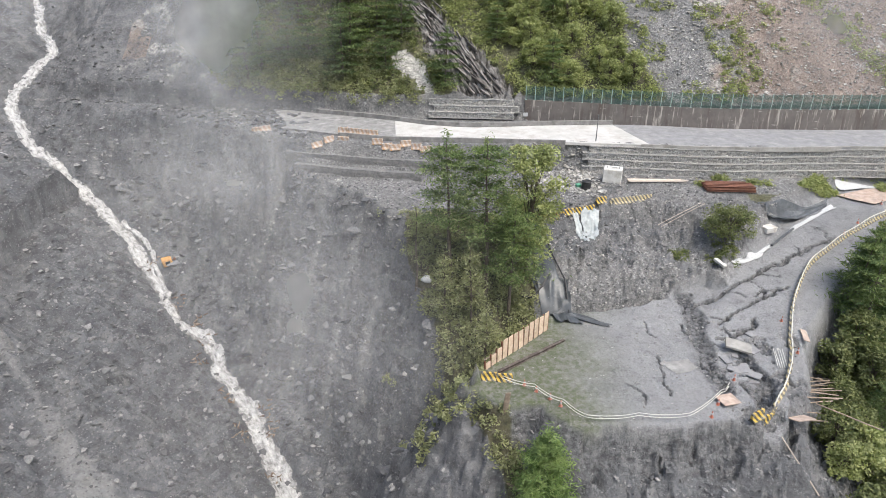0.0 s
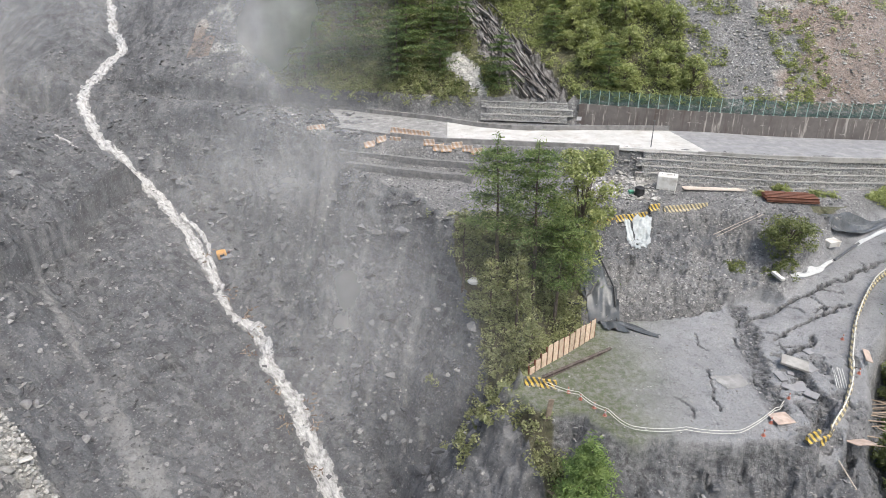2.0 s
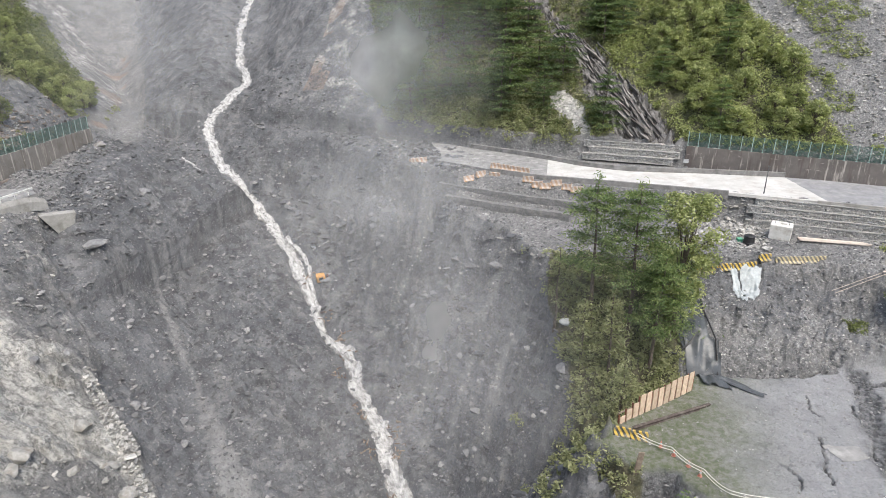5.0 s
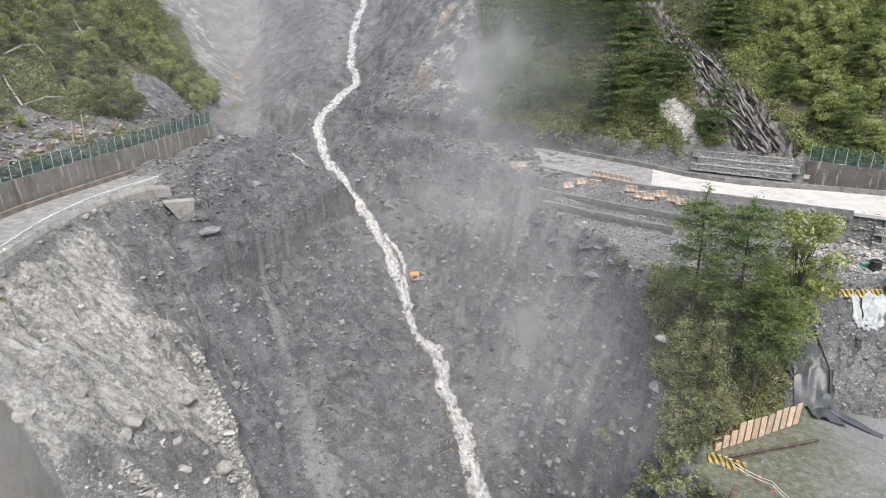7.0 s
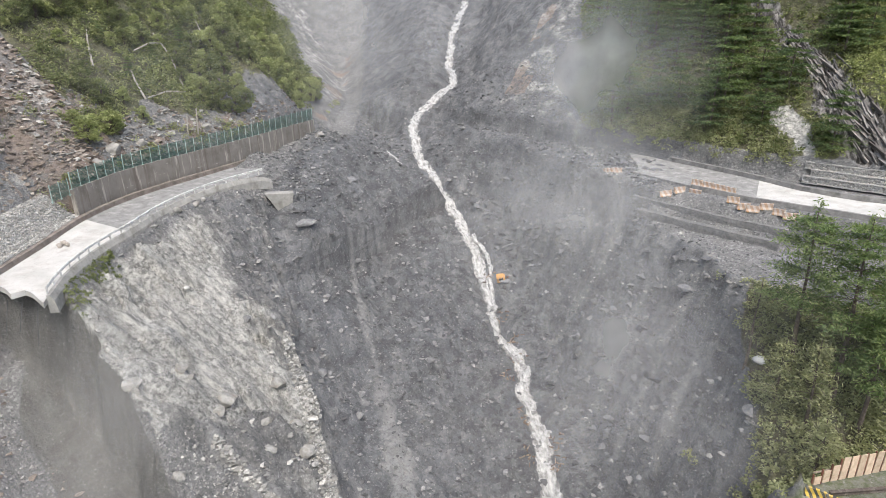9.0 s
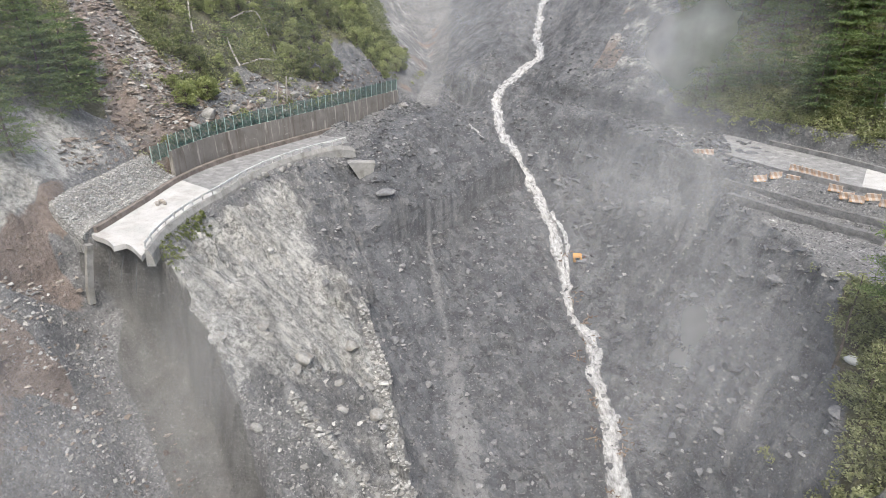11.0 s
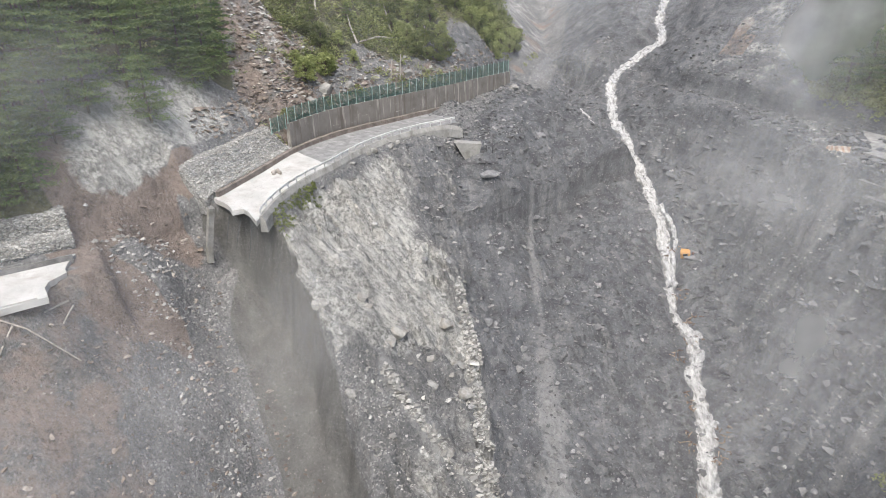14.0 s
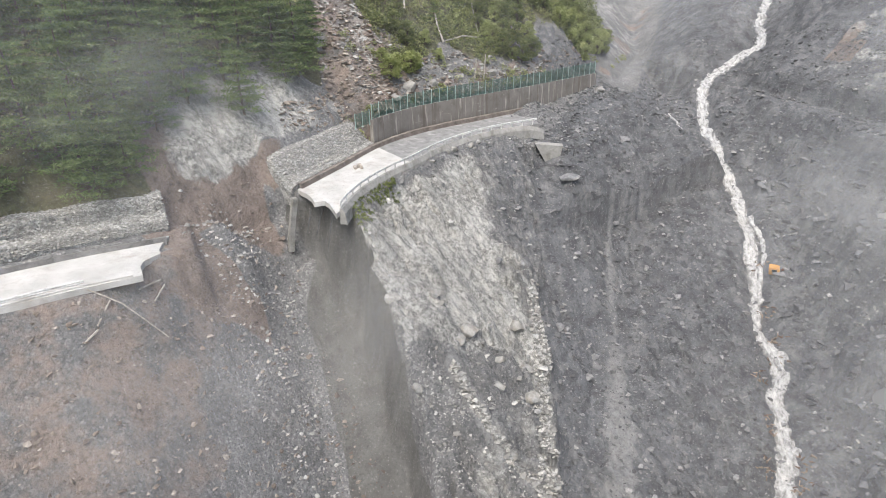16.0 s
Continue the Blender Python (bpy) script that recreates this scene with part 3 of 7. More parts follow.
ASPHALT = plain("worn_asphalt", (0.19, 0.19, 0.195), (0.27, 0.27, 0.28), 0.7, 0.85, dirt=(0.33, 0.325, 0.315))
PALE_DECK = plain("pale_concrete_deck", (0.42, 0.415, 0.395), (0.56, 0.55, 0.53), 0.35, 0.8, dirt=(0.36, 0.33, 0.3))
DUSTY_DECK = plain("dust_covered_deck", (0.17, 0.168, 0.165), (0.27, 0.266, 0.26), 0.9, 0.9, dirt=(0.38, 0.372, 0.36))
CONCRETE = plain("grey_concrete", (0.24, 0.235, 0.22), (0.36, 0.35, 0.33), 0.8, 0.85, dirt=(0.16, 0.155, 0.135))
KERB_CONCRETE = plain("weathered_kerb_concrete", (0.16, 0.155, 0.15), (0.27, 0.265, 0.255), 0.9, 0.9, dirt=(0.1, 0.1, 0.095))
DRAIN_CONCRETE = plain("earth_stained_concrete", (0.15, 0.125, 0.108), (0.25, 0.215, 0.19), 0.9, 0.9, dirt=(0.1, 0.085, 0.072))
BLOCK_CONCRETE = plain("pale_block_concrete", (0.5, 0.49, 0.46), (0.64, 0.63, 0.6), 1.2, 0.8, dirt=(0.38, 0.35, 0.3))
WALL_EAST = stained_wall("stained_dark_wall", (0.1, 0.09, 0.083), (0.165, 0.148, 0.138), (0.07, 0.05, 0.04))
WALL_WEST = stained_wall("stained_grey_wall", (0.15, 0.137, 0.122), (0.225, 0.21, 0.192), (0.1, 0.078, 0.064))
GABION = stones_in_wire("stones_in_wire")
REVETMENT = plain("wire_bound_stone_face", (0.34, 0.335, 0.32), (0.52, 0.51, 0.49), 4.0, 0.9, bump=0.05, dirt=(0.27, 0.26, 0.24))
# darker than the other gabion stones, so the terraces read as dark bands
TERRACE = plain("dark_terrace_stones", (0.13, 0.13, 0.13), (0.25, 0.248, 0.243), 3.0, 0.92, bump=0.08, dirt=(0.1, 0.1, 0.1))
GREEN_STEEL = plain("green_painted_steel", (0.03, 0.085, 0.07), (0.06, 0.13, 0.11), 3.0, 0.5, dirt=(0.1, 0.14, 0.12))
GREEN_POST = plain("pale_green_steel", (0.26, 0.38, 0.34), (0.36, 0.46, 0.43), 3.0, 0.5)
WHITE_RAIL = plain("chalky_white_rail", (0.5, 0.5, 0.48), (0.66, 0.66, 0.64), 2.0, 0.5, dirt=(0.33, 0.31, 0.28))
DARK_STEEL = plain("dull_dark_steel", (0.07, 0.072, 0.075), (0.14, 0.142, 0.145), 3.0, 0.5, 0.4)
RUST = plain("rusted_steel", (0.13, 0.055, 0.035), (0.24, 0.105, 0.065), 3.0, 0.8, dirt=(0.08, 0.04, 0.03), spread=0.5)
BROWN_STEEL = plain("dark_brown_steel", (0.075, 0.06, 0.052), (0.13, 0.105, 0.09), 3.0, 0.7, 0.2, dirt=(0.2, 0.18, 0.16))
TAN_PIPE = plain("tan_pipe", (0.42, 0.36, 0.3), (0.54, 0.48, 0.42), 2.0, 0.6, spread=0.4)
TIMBER = plain("new_timber_board", (0.5, 0.38, 0.27), (0.62, 0.5, 0.38), 2.5, 0.7, dirt=(0.36, 0.27, 0.18), spread=0.35)
OLD_TIMBER = plain("weathered_timber", (0.2, 0.155, 0.115), (0.33, 0.265, 0.205), 2.5, 0.8, spread=0.4)
PINK_PANEL = plain("pinkish_board", (0.36, 0.27, 0.22), (0.5, 0.4, 0.34), 1.5, 0.75, dirt=(0.26, 0.23, 0.2))
SHEET_WHITE = plain("pale_blue_sheet", (0.27, 0.3, 0.305), (0.42, 0.45, 0.455), 1.0, 0.45, dirt=(0.22, 0.235, 0.24))
SHEET_DARK = plain("dark_grey_sheet", (0.05, 0.055, 0.06), (0.09, 0.098, 0.106), 0.8, 0.38, dirt=(0.16, 0.168, 0.172))
SHEET_BLUE = plain("grey_blue_sheet", (0.035, 0.041, 0.046), (0.07, 0.079, 0.087), 0.8, 0.85, dirt=(0.12, 0.129, 0.136))
SACK = plain("white_sandbag_cloth", (0.4, 0.41, 0.415), (0.53, 0.54, 0.54), 3.0, 0.8, dirt=(0.45, 0.45, 0.44))
HAZARD = striped("yellow_black_paint", (0.55, 0.38, 0.06), (0.05, 0.05, 0.045), 0.52, 0.7)
HAZARD_PALE = striped("faded_yellow_black_paint", (0.5, 0.42, 0.24), (0.13, 0.12, 0.1), 0.52, 0.7)
ORANGE = striped("orange_white_plastic", (0.4, 0.265, 0.18), (0.48, 0.415, 0.355), 0.7, 0.5)
ORANGE_PLAIN = plain("orange_paint", (0.5, 0.25, 0.06), (0.62, 0.34, 0.1), 3.0, 0.5, dirt=(0.3, 0.18, 0.09))
RED = plain("faded_red_plastic", (0.4, 0.12, 0.085), (0.5, 0.2, 0.14), 3.0, 0.5, dirt=(0.5, 0.4, 0.36))
BLACK = plain("black_plastic", (0.012, 0.012, 0.013), (0.03, 0.03, 0.032), 3.0, 0.45)
GREEN_BIN = plain("green_plastic", (0.06, 0.24, 0.15), (0.1, 0.32, 0.21), 3.0, 0.5)
ROPE = plain("white_rope", (0.55, 0.55, 0.5), (0.68, 0.67, 0.62), 6.0, 0.8)
ROCK_GREY = plain("grey_slate_boulder", (0.14, 0.14, 0.142), (0.25, 0.25, 0.252), 1.3, 0.9, bump=0.06, dirt=(0.32, 0.318, 0.31))
ROCK_PALE = plain("pale_rock", (0.21, 0.205, 0.19), (0.36, 0.352, 0.33), 1.3, 0.9, bump=0.06, dirt=(0.2, 0.17, 0.14))
BARK = plain("grey_brown_bark", (0.07, 0.055, 0.042), (0.15, 0.125, 0.1), 3.0, 0.9, bump=0.04)
DEAD_WOOD = plain("bleached_dead_wood", (0.3, 0.275, 0.24), (0.46, 0.43, 0.38), 3.0, 0.8)
RUSTY_WOOD = plain("wet_brown_wood", (0.09, 0.06, 0.042), (0.18, 0.125, 0.09), 3.0, 0.8, spread=0.5)
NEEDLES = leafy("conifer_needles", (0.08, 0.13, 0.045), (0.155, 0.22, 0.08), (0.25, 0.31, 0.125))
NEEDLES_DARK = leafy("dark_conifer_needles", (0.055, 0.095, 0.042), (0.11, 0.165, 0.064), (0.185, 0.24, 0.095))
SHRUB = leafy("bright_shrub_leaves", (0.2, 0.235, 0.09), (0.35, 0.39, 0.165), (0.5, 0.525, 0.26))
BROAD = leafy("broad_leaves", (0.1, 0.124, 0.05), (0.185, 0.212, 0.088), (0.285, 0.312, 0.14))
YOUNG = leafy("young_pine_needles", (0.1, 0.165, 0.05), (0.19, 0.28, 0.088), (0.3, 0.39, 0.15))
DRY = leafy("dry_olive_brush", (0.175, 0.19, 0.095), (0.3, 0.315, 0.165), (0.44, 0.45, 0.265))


def loose_stones(name, dark, mid, light):
    m = Mat(name, 0.92)
    c = m.ramp(m.island(), (0.05, dark), (0.6, mid), (0.97, light))
    c = m.mix(m.ramp(m.noise(3, 5, 0.7), (0.4, 0.5), (0.6, 0.0)), c, dark)
    return m.done(c, m.noise(6, 4, 0.7), 0.05)


STONES_GREY = loose_stones("grey_stones", (0.09, 0.09, 0.092), (0.17, 0.17, 0.17), (0.36, 0.355, 0.345))
STONES_DARK = loose_stones("dark_slate_clods", (0.07, 0.071, 0.076), (0.13, 0.132, 0.138), (0.24, 0.24, 0.245))
STONES_SLATE = loose_stones("bedded_slate", (0.09, 0.082, 0.077), (0.18, 0.169, 0.16), (0.31, 0.297, 0.28))
STONES_PALE = loose_stones("pale_stones", (0.19, 0.185, 0.172), (0.35, 0.343, 0.322), (0.55, 0.54, 0.51))
STONES_BROWN = loose_stones("brownish_stones", (0.11, 0.09, 0.075), (0.25, 0.205, 0.17), (0.46, 0.42, 0.37))


def foam_material():
    m = Mat("milky_torrent_water", 0.35)
    way = m.node("ShaderNodeCombineXYZ")
    m.put(way.inputs[0], m.math("MULTIPLY", m.attr("flow"), 0.6))
    m.put(way.inputs[1], m.math("MULTIPLY", m.attr("across"), 1.25))
    v = m.math("ADD", m.math("MULTIPLY", m.noise(1.6, 6, 0.65, way.outputs[0]), 0.6), m.math("MULTIPLY", m.noise(1.1, 7, 0.7), 0.4))
    # darker towards both edges of the strip
    v = m.math("SUBTRACT", v, m.math("MULTIPLY", m.attr("edgeward"), 0.13))
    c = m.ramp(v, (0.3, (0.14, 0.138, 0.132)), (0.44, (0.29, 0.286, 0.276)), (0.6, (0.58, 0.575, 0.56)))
    return m.done(c, v, 0.4, m.ramp(v, (0.4, 0.2), (0.6, 0.6)))


WATER = foam_material()


# Haze is painted with see-through white sheets; the veil attribute sets how dense.
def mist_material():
    m = Mat("see_through_mist_sheet", 1.0)
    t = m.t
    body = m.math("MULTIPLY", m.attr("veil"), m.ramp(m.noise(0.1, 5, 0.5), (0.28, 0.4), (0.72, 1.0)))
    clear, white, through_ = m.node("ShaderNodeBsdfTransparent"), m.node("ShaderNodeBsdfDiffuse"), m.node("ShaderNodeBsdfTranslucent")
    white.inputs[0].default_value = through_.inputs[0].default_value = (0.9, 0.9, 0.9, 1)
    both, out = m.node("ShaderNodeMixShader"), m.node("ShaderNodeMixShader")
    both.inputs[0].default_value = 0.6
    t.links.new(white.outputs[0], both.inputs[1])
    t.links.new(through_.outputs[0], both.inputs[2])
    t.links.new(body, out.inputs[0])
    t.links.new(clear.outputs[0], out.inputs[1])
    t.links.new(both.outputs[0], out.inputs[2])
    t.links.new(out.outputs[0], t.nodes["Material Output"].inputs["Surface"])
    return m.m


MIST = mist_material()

# ---- ground ----
def spaced(lo, hi, fine, far_lo, far_hi):
    core = list(np.arange(lo, hi, fine))
    out, stp, v = [], fine, hi
    while v < far_hi:
        out.append(v)
        stp *= 1.07
        v += stp
    pre, stp, v = [], fine * 1.07, lo - fine
    while v > far_lo:
        pre.append(v)
        stp *= 1.07
        v -= stp
    return np.array(pre[::-1] + core + out)


def raw_mesh(name, co, quads, smooth=True):
    me = bpy.data.meshes.new(name)
    me.vertices.add(len(co))
    me.vertices.foreach_set("co", np.asarray(co, np.float32).ravel())
    me.loops.add(quads.size)
    me.loops.foreach_set("vertex_index", quads.ravel().astype(np.int32))
    k = quads.shape[1]
    me.polygons.add(len(quads))
    me.polygons.foreach_set("loop_start", np.arange(0, quads.size, k).astype(np.int32))
    me.polygons.foreach_set("use_smooth", np.full(len(quads), smooth))
    me.update(calc_edges=True)
    return me


def shares(x, y, c):
    """What covers the ground: shares for the material."""
    n = fbm(x / 9, y / 9, 71, 3)
    forest_e = step(-3, 2, 36 - 0.52 * (y - 101) - x + 4 * n) * (x > -75)
    wide = np.clip(0.26 * (y - 105), 0, 3)
    scar_e = step(6.0 - wide, 4.0 - wide, np.abs(x - 6.5 + 0.85 * (y - 106)) + 2.5 * n)
    white_e = step(2.8, 1.4, line_info(x, y, [(-6.8, 110.6, 0), (-1.0, 105.4, 0)])[0] + 1.6 * n + 2.4 * fbm(x / 1.6, y / 1.6, 101, 3) + 1.1)
    wood = step(-0.372, -0.345, x / np.maximum(y, 60) + 0.02 * n - 0.0016 * np.clip(118 - y, 0, 14))
    soil_e = wood * c["up"] * (c["ei"] > 0) * (x > -75) * forest_e * step(-0.5, -3.0, c['cutg'] + 3 * n) * (1 - 0.85 * scar_e) * (1 - white_e)
    patch = step(-0.02, 0.16, fbm(x / 5 + 0.6 * y / 5, y / 9, 77, 4))
    soil_e2 = c["up"] * (x > 20) * (1 - forest_e) * patch * 0.36
    wi = c["wi"]
    west = c["up"] * (x < -55)
    rubble = step(10.5, 6, wi + 4 * n + 7 * fbm(x / 5, y / 5, 75, 3) * step(80, 70, y))
    face = west * step(34, 29, y) * step(15, 10.5, wi + 3.5 * n) * step(7, 13, y + 4 * n) * step(3.8, 4.8, wi + 1.2 * n)
    brown_w = west * step(5.5, 2.5, np.abs(y - 41.0 + 0.12 * (x + 82)) + 4 * n)
    edge_w = west * step(0, 5, y - 146 + 0.72 * (x + 152) + 7 * n)
    soil_w = (1 - edge_w) * west * (1 - step(5.5, 8.5, y + 3 * n) * step(35, 31, y) * step(11, 8, wi + 2 * n)) * (1 - np.clip(face * 1.4, 0, 1)) * (1 - rubble * (y > 30)) * (1 - brown_w)
    soil = np.clip(soil_e + soil_e2 + soil_w, 0, 1)
    far = step(130, 200, np.hypot(x, y - 40))
    left_edge = -5.5 + np.maximum(70 - y, 0) * 0.36
    right_edge = np.where(y > 60, 11.5, 11.5 - (60 - y) * 0.75)
    right_edge = np.where(y < 50, 5.5 + (50 - y) * 0.3, right_edge)
    spur = step(-0.5, 1.5, x - left_edge + 2.2 * n) * step(-0.5, 1.0, right_edge - x + 1.0 * n) * step(77, 72, y + 3 * n) * step(30, 36, y) * (1 - c["built"])
    east_fall = step(5.5, 8, c["rd"]) * (x > 33) * (c["eo"] < -6) * step(6, 9, x - 33) * (y < 84)
    soil = np.clip(np.maximum(soil, np.maximum(0.75 * spur, east_fall)), 0, 1)
    pale = np.clip(0.4 * edge_w * step(26, 14, y - 146 + 0.72 * (x + 152)) + 0.45 * brown_w * step(-0.1, 0.2, fbm(x / 3, y / 3, 79, 3)) + c["rib"] * (0.25 + 0.55 * step(1.5, 11, c["rim"] + 5 * n) + 0.3 * n - 0.5 * step(31, 23, y + 6 * n) * (x > -47)) + 0.36 * (1 - wood) * c["up"] * (x > -75) * (x < -20) * (y > 108) + 0.8 * face + 0.9 * white_e * (1 - scar_e) * c["up"] + 0.36 * c["up"] * (c["ei"] > 0) * (1 - forest_e) * (x > 20) * (0.6 + 1.6 * n), 0, 1)
    brown = np.clip(0.6 * west * rubble * (y > 34) * (wi < 14) * step(-0.1, 0.15, fbm(x / 4, y / 4, 105, 3)) + 0.66 * c['up'] * step(36, 50, x + 14 * n) * (c['ei'] > 0) + step(-53, -56, x + 3 * n) * step(-77, -74, x + 2 * n) * np.maximum(step(4.8, 7.2, c['wd'] + 2 * n), step(-63, -66, x + n) * step(-5, -2, c['wd'] + 2 * n)) * step(14, 11, c['wd']) * (c['wi'] < 9) + 0.9 * west * step(4.8, 3.8, wi + 1.2 * n) * (wi > -3) * step(6, 9, y) * step(26, 23, y) + 0.55 * brown_w + 0.5 * step(9, 14, c["wd"] + 5 * n) * (x < -36) * (x > -58) * (y < 12), 0, 1)
    debris = c["chute"] * (1 - 0.85 * c["rib"])
    silt = c["wash"] * step(-6.2, -5.4, c["wd"]) * step(0.9, -0.6, c["wd"] + 1.5 * n - 0.9 + 6.0 * step(-56.5, -64.5, x)) * (x > -67)
    debris = np.maximum(debris, (c["wo"] < -1) * (x < -20) * (c["wash"] < 0.5) * (1 - 1.3 * c["rib"]) * (y > 22))
    debris = np.maximum(debris, (0.7 - 0.65 * step(40, 34, y + 5 * n)) * c["rib"] * (1 - pale))
    debris = np.maximum(debris, (0.46 + 0.5 * n + 0.25 * (y < 46)) * (x > 6) * (x < 40) * step(80, 76, y) * (1 - c["built"]))
    debris = debris * (1 - soil)
    d, _, _, a = line_info(x, y, DUST_TRAIL)
    wide = 0.35 + 0.05 * a
    trail = step(1.0, 0.55, d / wide + 0.5 * fbm(x / 1.2, y / 1.2, 97, 3)) * (0.42 + 0.3 * step(0, 3, a)) * c["chute"]
    d = np.minimum(line_info(x, y, TALUS[0])[0], line_info(x, y, TALUS[1])[0])
    trail = np.maximum(trail, 0.9 * step(1.5, 0.7, d + 0.8 * fbm(x / 1.3, y / 1.3, 109, 3)))
    for line in GRAVEL_TRAILS:
        d = line_info(x, y, line)[0]
        trail = np.maximum(trail, 0.45 * step(1.1, 0.1, d + 1.6 * fbm(x / 1.6, y / 1.6, 99, 4, 0.6)))
    moss = c["built"] * step(21, 9, x + 6 * n) * 0.9
    # torn is a darker tone, also set in sunken spots of the fractured zone
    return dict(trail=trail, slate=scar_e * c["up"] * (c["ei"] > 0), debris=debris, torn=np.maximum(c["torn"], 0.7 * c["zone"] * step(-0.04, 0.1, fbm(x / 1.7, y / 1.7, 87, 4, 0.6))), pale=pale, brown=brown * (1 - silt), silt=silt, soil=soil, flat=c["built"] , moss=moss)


_xs, _ys = spaced(-108, 70, 0.29, -2500, 2500), spaced(12, 140, 0.29, -2500, 2500)
_xs = np.unique(np.concatenate([_xs, np.arange(15, 44, 0.145)]).round(4))
_ys = np.unique(np.concatenate([_ys, np.arange(43, 72, 0.145)]).round(4))
_gx, _gy = np.meshgrid(_xs, _ys)
_gz, _cov = cover(_gx, _gy)
_n, _m = _gx.shape
_i = np.arange((_n - 1) * _m).reshape(_n - 1, _m)[:, :-1].ravel()
_me = raw_mesh("ground", np.stack([_gx, _gy, _gz], -1).reshape(-1, 3), np.stack([_i, _i + 1, _i + _m + 1, _i + _m], -1))
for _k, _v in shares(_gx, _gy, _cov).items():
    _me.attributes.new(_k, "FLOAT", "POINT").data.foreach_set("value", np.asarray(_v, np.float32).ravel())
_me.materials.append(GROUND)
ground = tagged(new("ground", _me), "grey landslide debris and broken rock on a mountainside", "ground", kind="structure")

# ---- tools for building ----
def part(name, bm, material, parent, label=""):
    """Links a bmesh as one mesh object under a thing or a part."""
    me = bpy.data.meshes.new(name)
    bm.to_mesh(me)
    bm.free()
    return piece(name, me, material, parent, label)


def piece(name, me, material, parent, label="", m=None):
    ob = new(name, me)
    if material and not me.materials:
        me.materials.append(material)
    if parent:
        ob.parent = parent
    if m is not None:
        ob.matrix_basis = m
    if label:
        ob["label"] = label
    return ob


def thing(name, label, category, m=None, group="", kind=""):
    ob = new(name)
    ob.empty_display_size = 0.3
    if m is not None:
        ob.matrix_basis = m
    return tagged(ob, label, category, group, kind)


def box(bm, size, m=None, bevel=0.0):
    """A bevelled box centred on m."""
    made = bmesh.ops.create_cube(bm, size=1.0, matrix=(m or Matrix()) @ Matrix.Diagonal((*size, 1)))
    if bevel:
        edges = list({e for v in made["verts"] for e in v.link_edges})
        bmesh.ops.bevel(bm, geom=edges, offset=bevel, segments=1, affect="EDGES")
    return bm


def boxed(size, m=None, bevel=0.0):
    return box(bmesh.new(), size, m, bevel)


def sweep(line, profile, closed=True, cap=True, wiggle=0.0, seed=0):
    """Carries a profile of (outward, up) along a line; outward is to the right of its run."""
    rnd = random.Random(seed)
    bm = bmesh.new()
    pts = [Vector(p) for p in line]
    rings = []
    for i, p in enumerate(pts):
        a, b = pts[max(i - 1, 0)], pts[min(i + 1, len(pts) - 1)]
        t = (b - a)
        t.z = 0
        t.normalize()
        o = Vector((t.y, -t.x, 0))
        rings.append([bm.verts.new(p + o * u + Vector((0, 0, w)) + Vector([rnd.uniform(-wiggle, wiggle) for _ in "xyz"])) for u, w in profile])
    n = len(profile)
    for r, q in zip(rings[:-1], rings[1:]):
        for k in range(n if closed else n - 1):
            bm.faces.new((r[k], r[(k + 1) % n], q[(k + 1) % n], q[k]))
    if closed and cap:
        bm.faces.new(rings[0][::-1])
        bm.faces.new(rings[-1])
    bmesh.ops.recalc_face_normals(bm, faces=bm.faces)
    return bm


def dense(line, gap):
    """The same line with a point every gap metres or so, rounded a little at its bends."""
    pts = [Vector(p) for p in line]
    out = []
    for i in range(len(pts) - 1):
        p0, p1, p2, p3 = pts[max(i - 1, 0)], pts[i], pts[i + 1], pts[min(i + 2, len(pts) - 1)]
        n = max(1, round((p2 - p1).length / gap))
        for k in range(n):
            t = k / n
            out.append(0.5 * (2 * p1 + (p2 - p0) * t + (2 * p0 - 5 * p1 + 4 * p2 - p3) * t * t + (3 * p1 - p0 - 3 * p2 + p3) * t ** 3))
    out.append(pts[-1])
    return out


def tube(line, r, sides=6, r_end=None, bm=None):
    """A round bar along a line, tapering to r_end."""
    bm = bm or bmesh.new()
    pts = [Vector(p) for p in line]
    rings = []
    for i, p in enumerate(pts):
        t = (pts[min(i + 1, len(pts) - 1)] - pts[max(i - 1, 0)]).normalized()
        a = t.orthogonal().normalized() if not rings else (rings[-1][1] - t * rings[-1][1].dot(t)).normalized()
        b = t.cross(a)
        rad = r + ((r_end if r_end is not None else r) - r) * i / max(1, len(pts) - 1)
        ring = [bm.verts.new(p + (a * math.cos(2 * math.pi * k / sides) + b * math.sin(2 * math.pi * k / sides)) * rad) for k in range(sides)]
        rings.append((ring, a))
    for (q, _), (w, _) in zip(rings[:-1], rings[1:]):
        for k in range(sides):
            bm.faces.new((q[k], q[(k + 1) % sides], w[(k + 1) % sides], w[k]))
    bm.faces.new(rings[0][0][::-1])
    bm.faces.new(rings[-1][0])
    return bm


def along(line, start, stop, gap):
    """Points and headings every gap metres along a line."""
    pts = [Vector(p) for p in line]
    out, run = [], 0.0
    nxt = start
    for p, q in zip(pts[:-1], pts[1:]):
        n = (q - p).length
        while nxt <= run + n and nxt <= stop:
            out.append((p + (q - p) * ((nxt - run) / n), math.degrees(math.atan2(q.y - p.y, q.x - p.x))))
            nxt += gap
        run += n
    return out


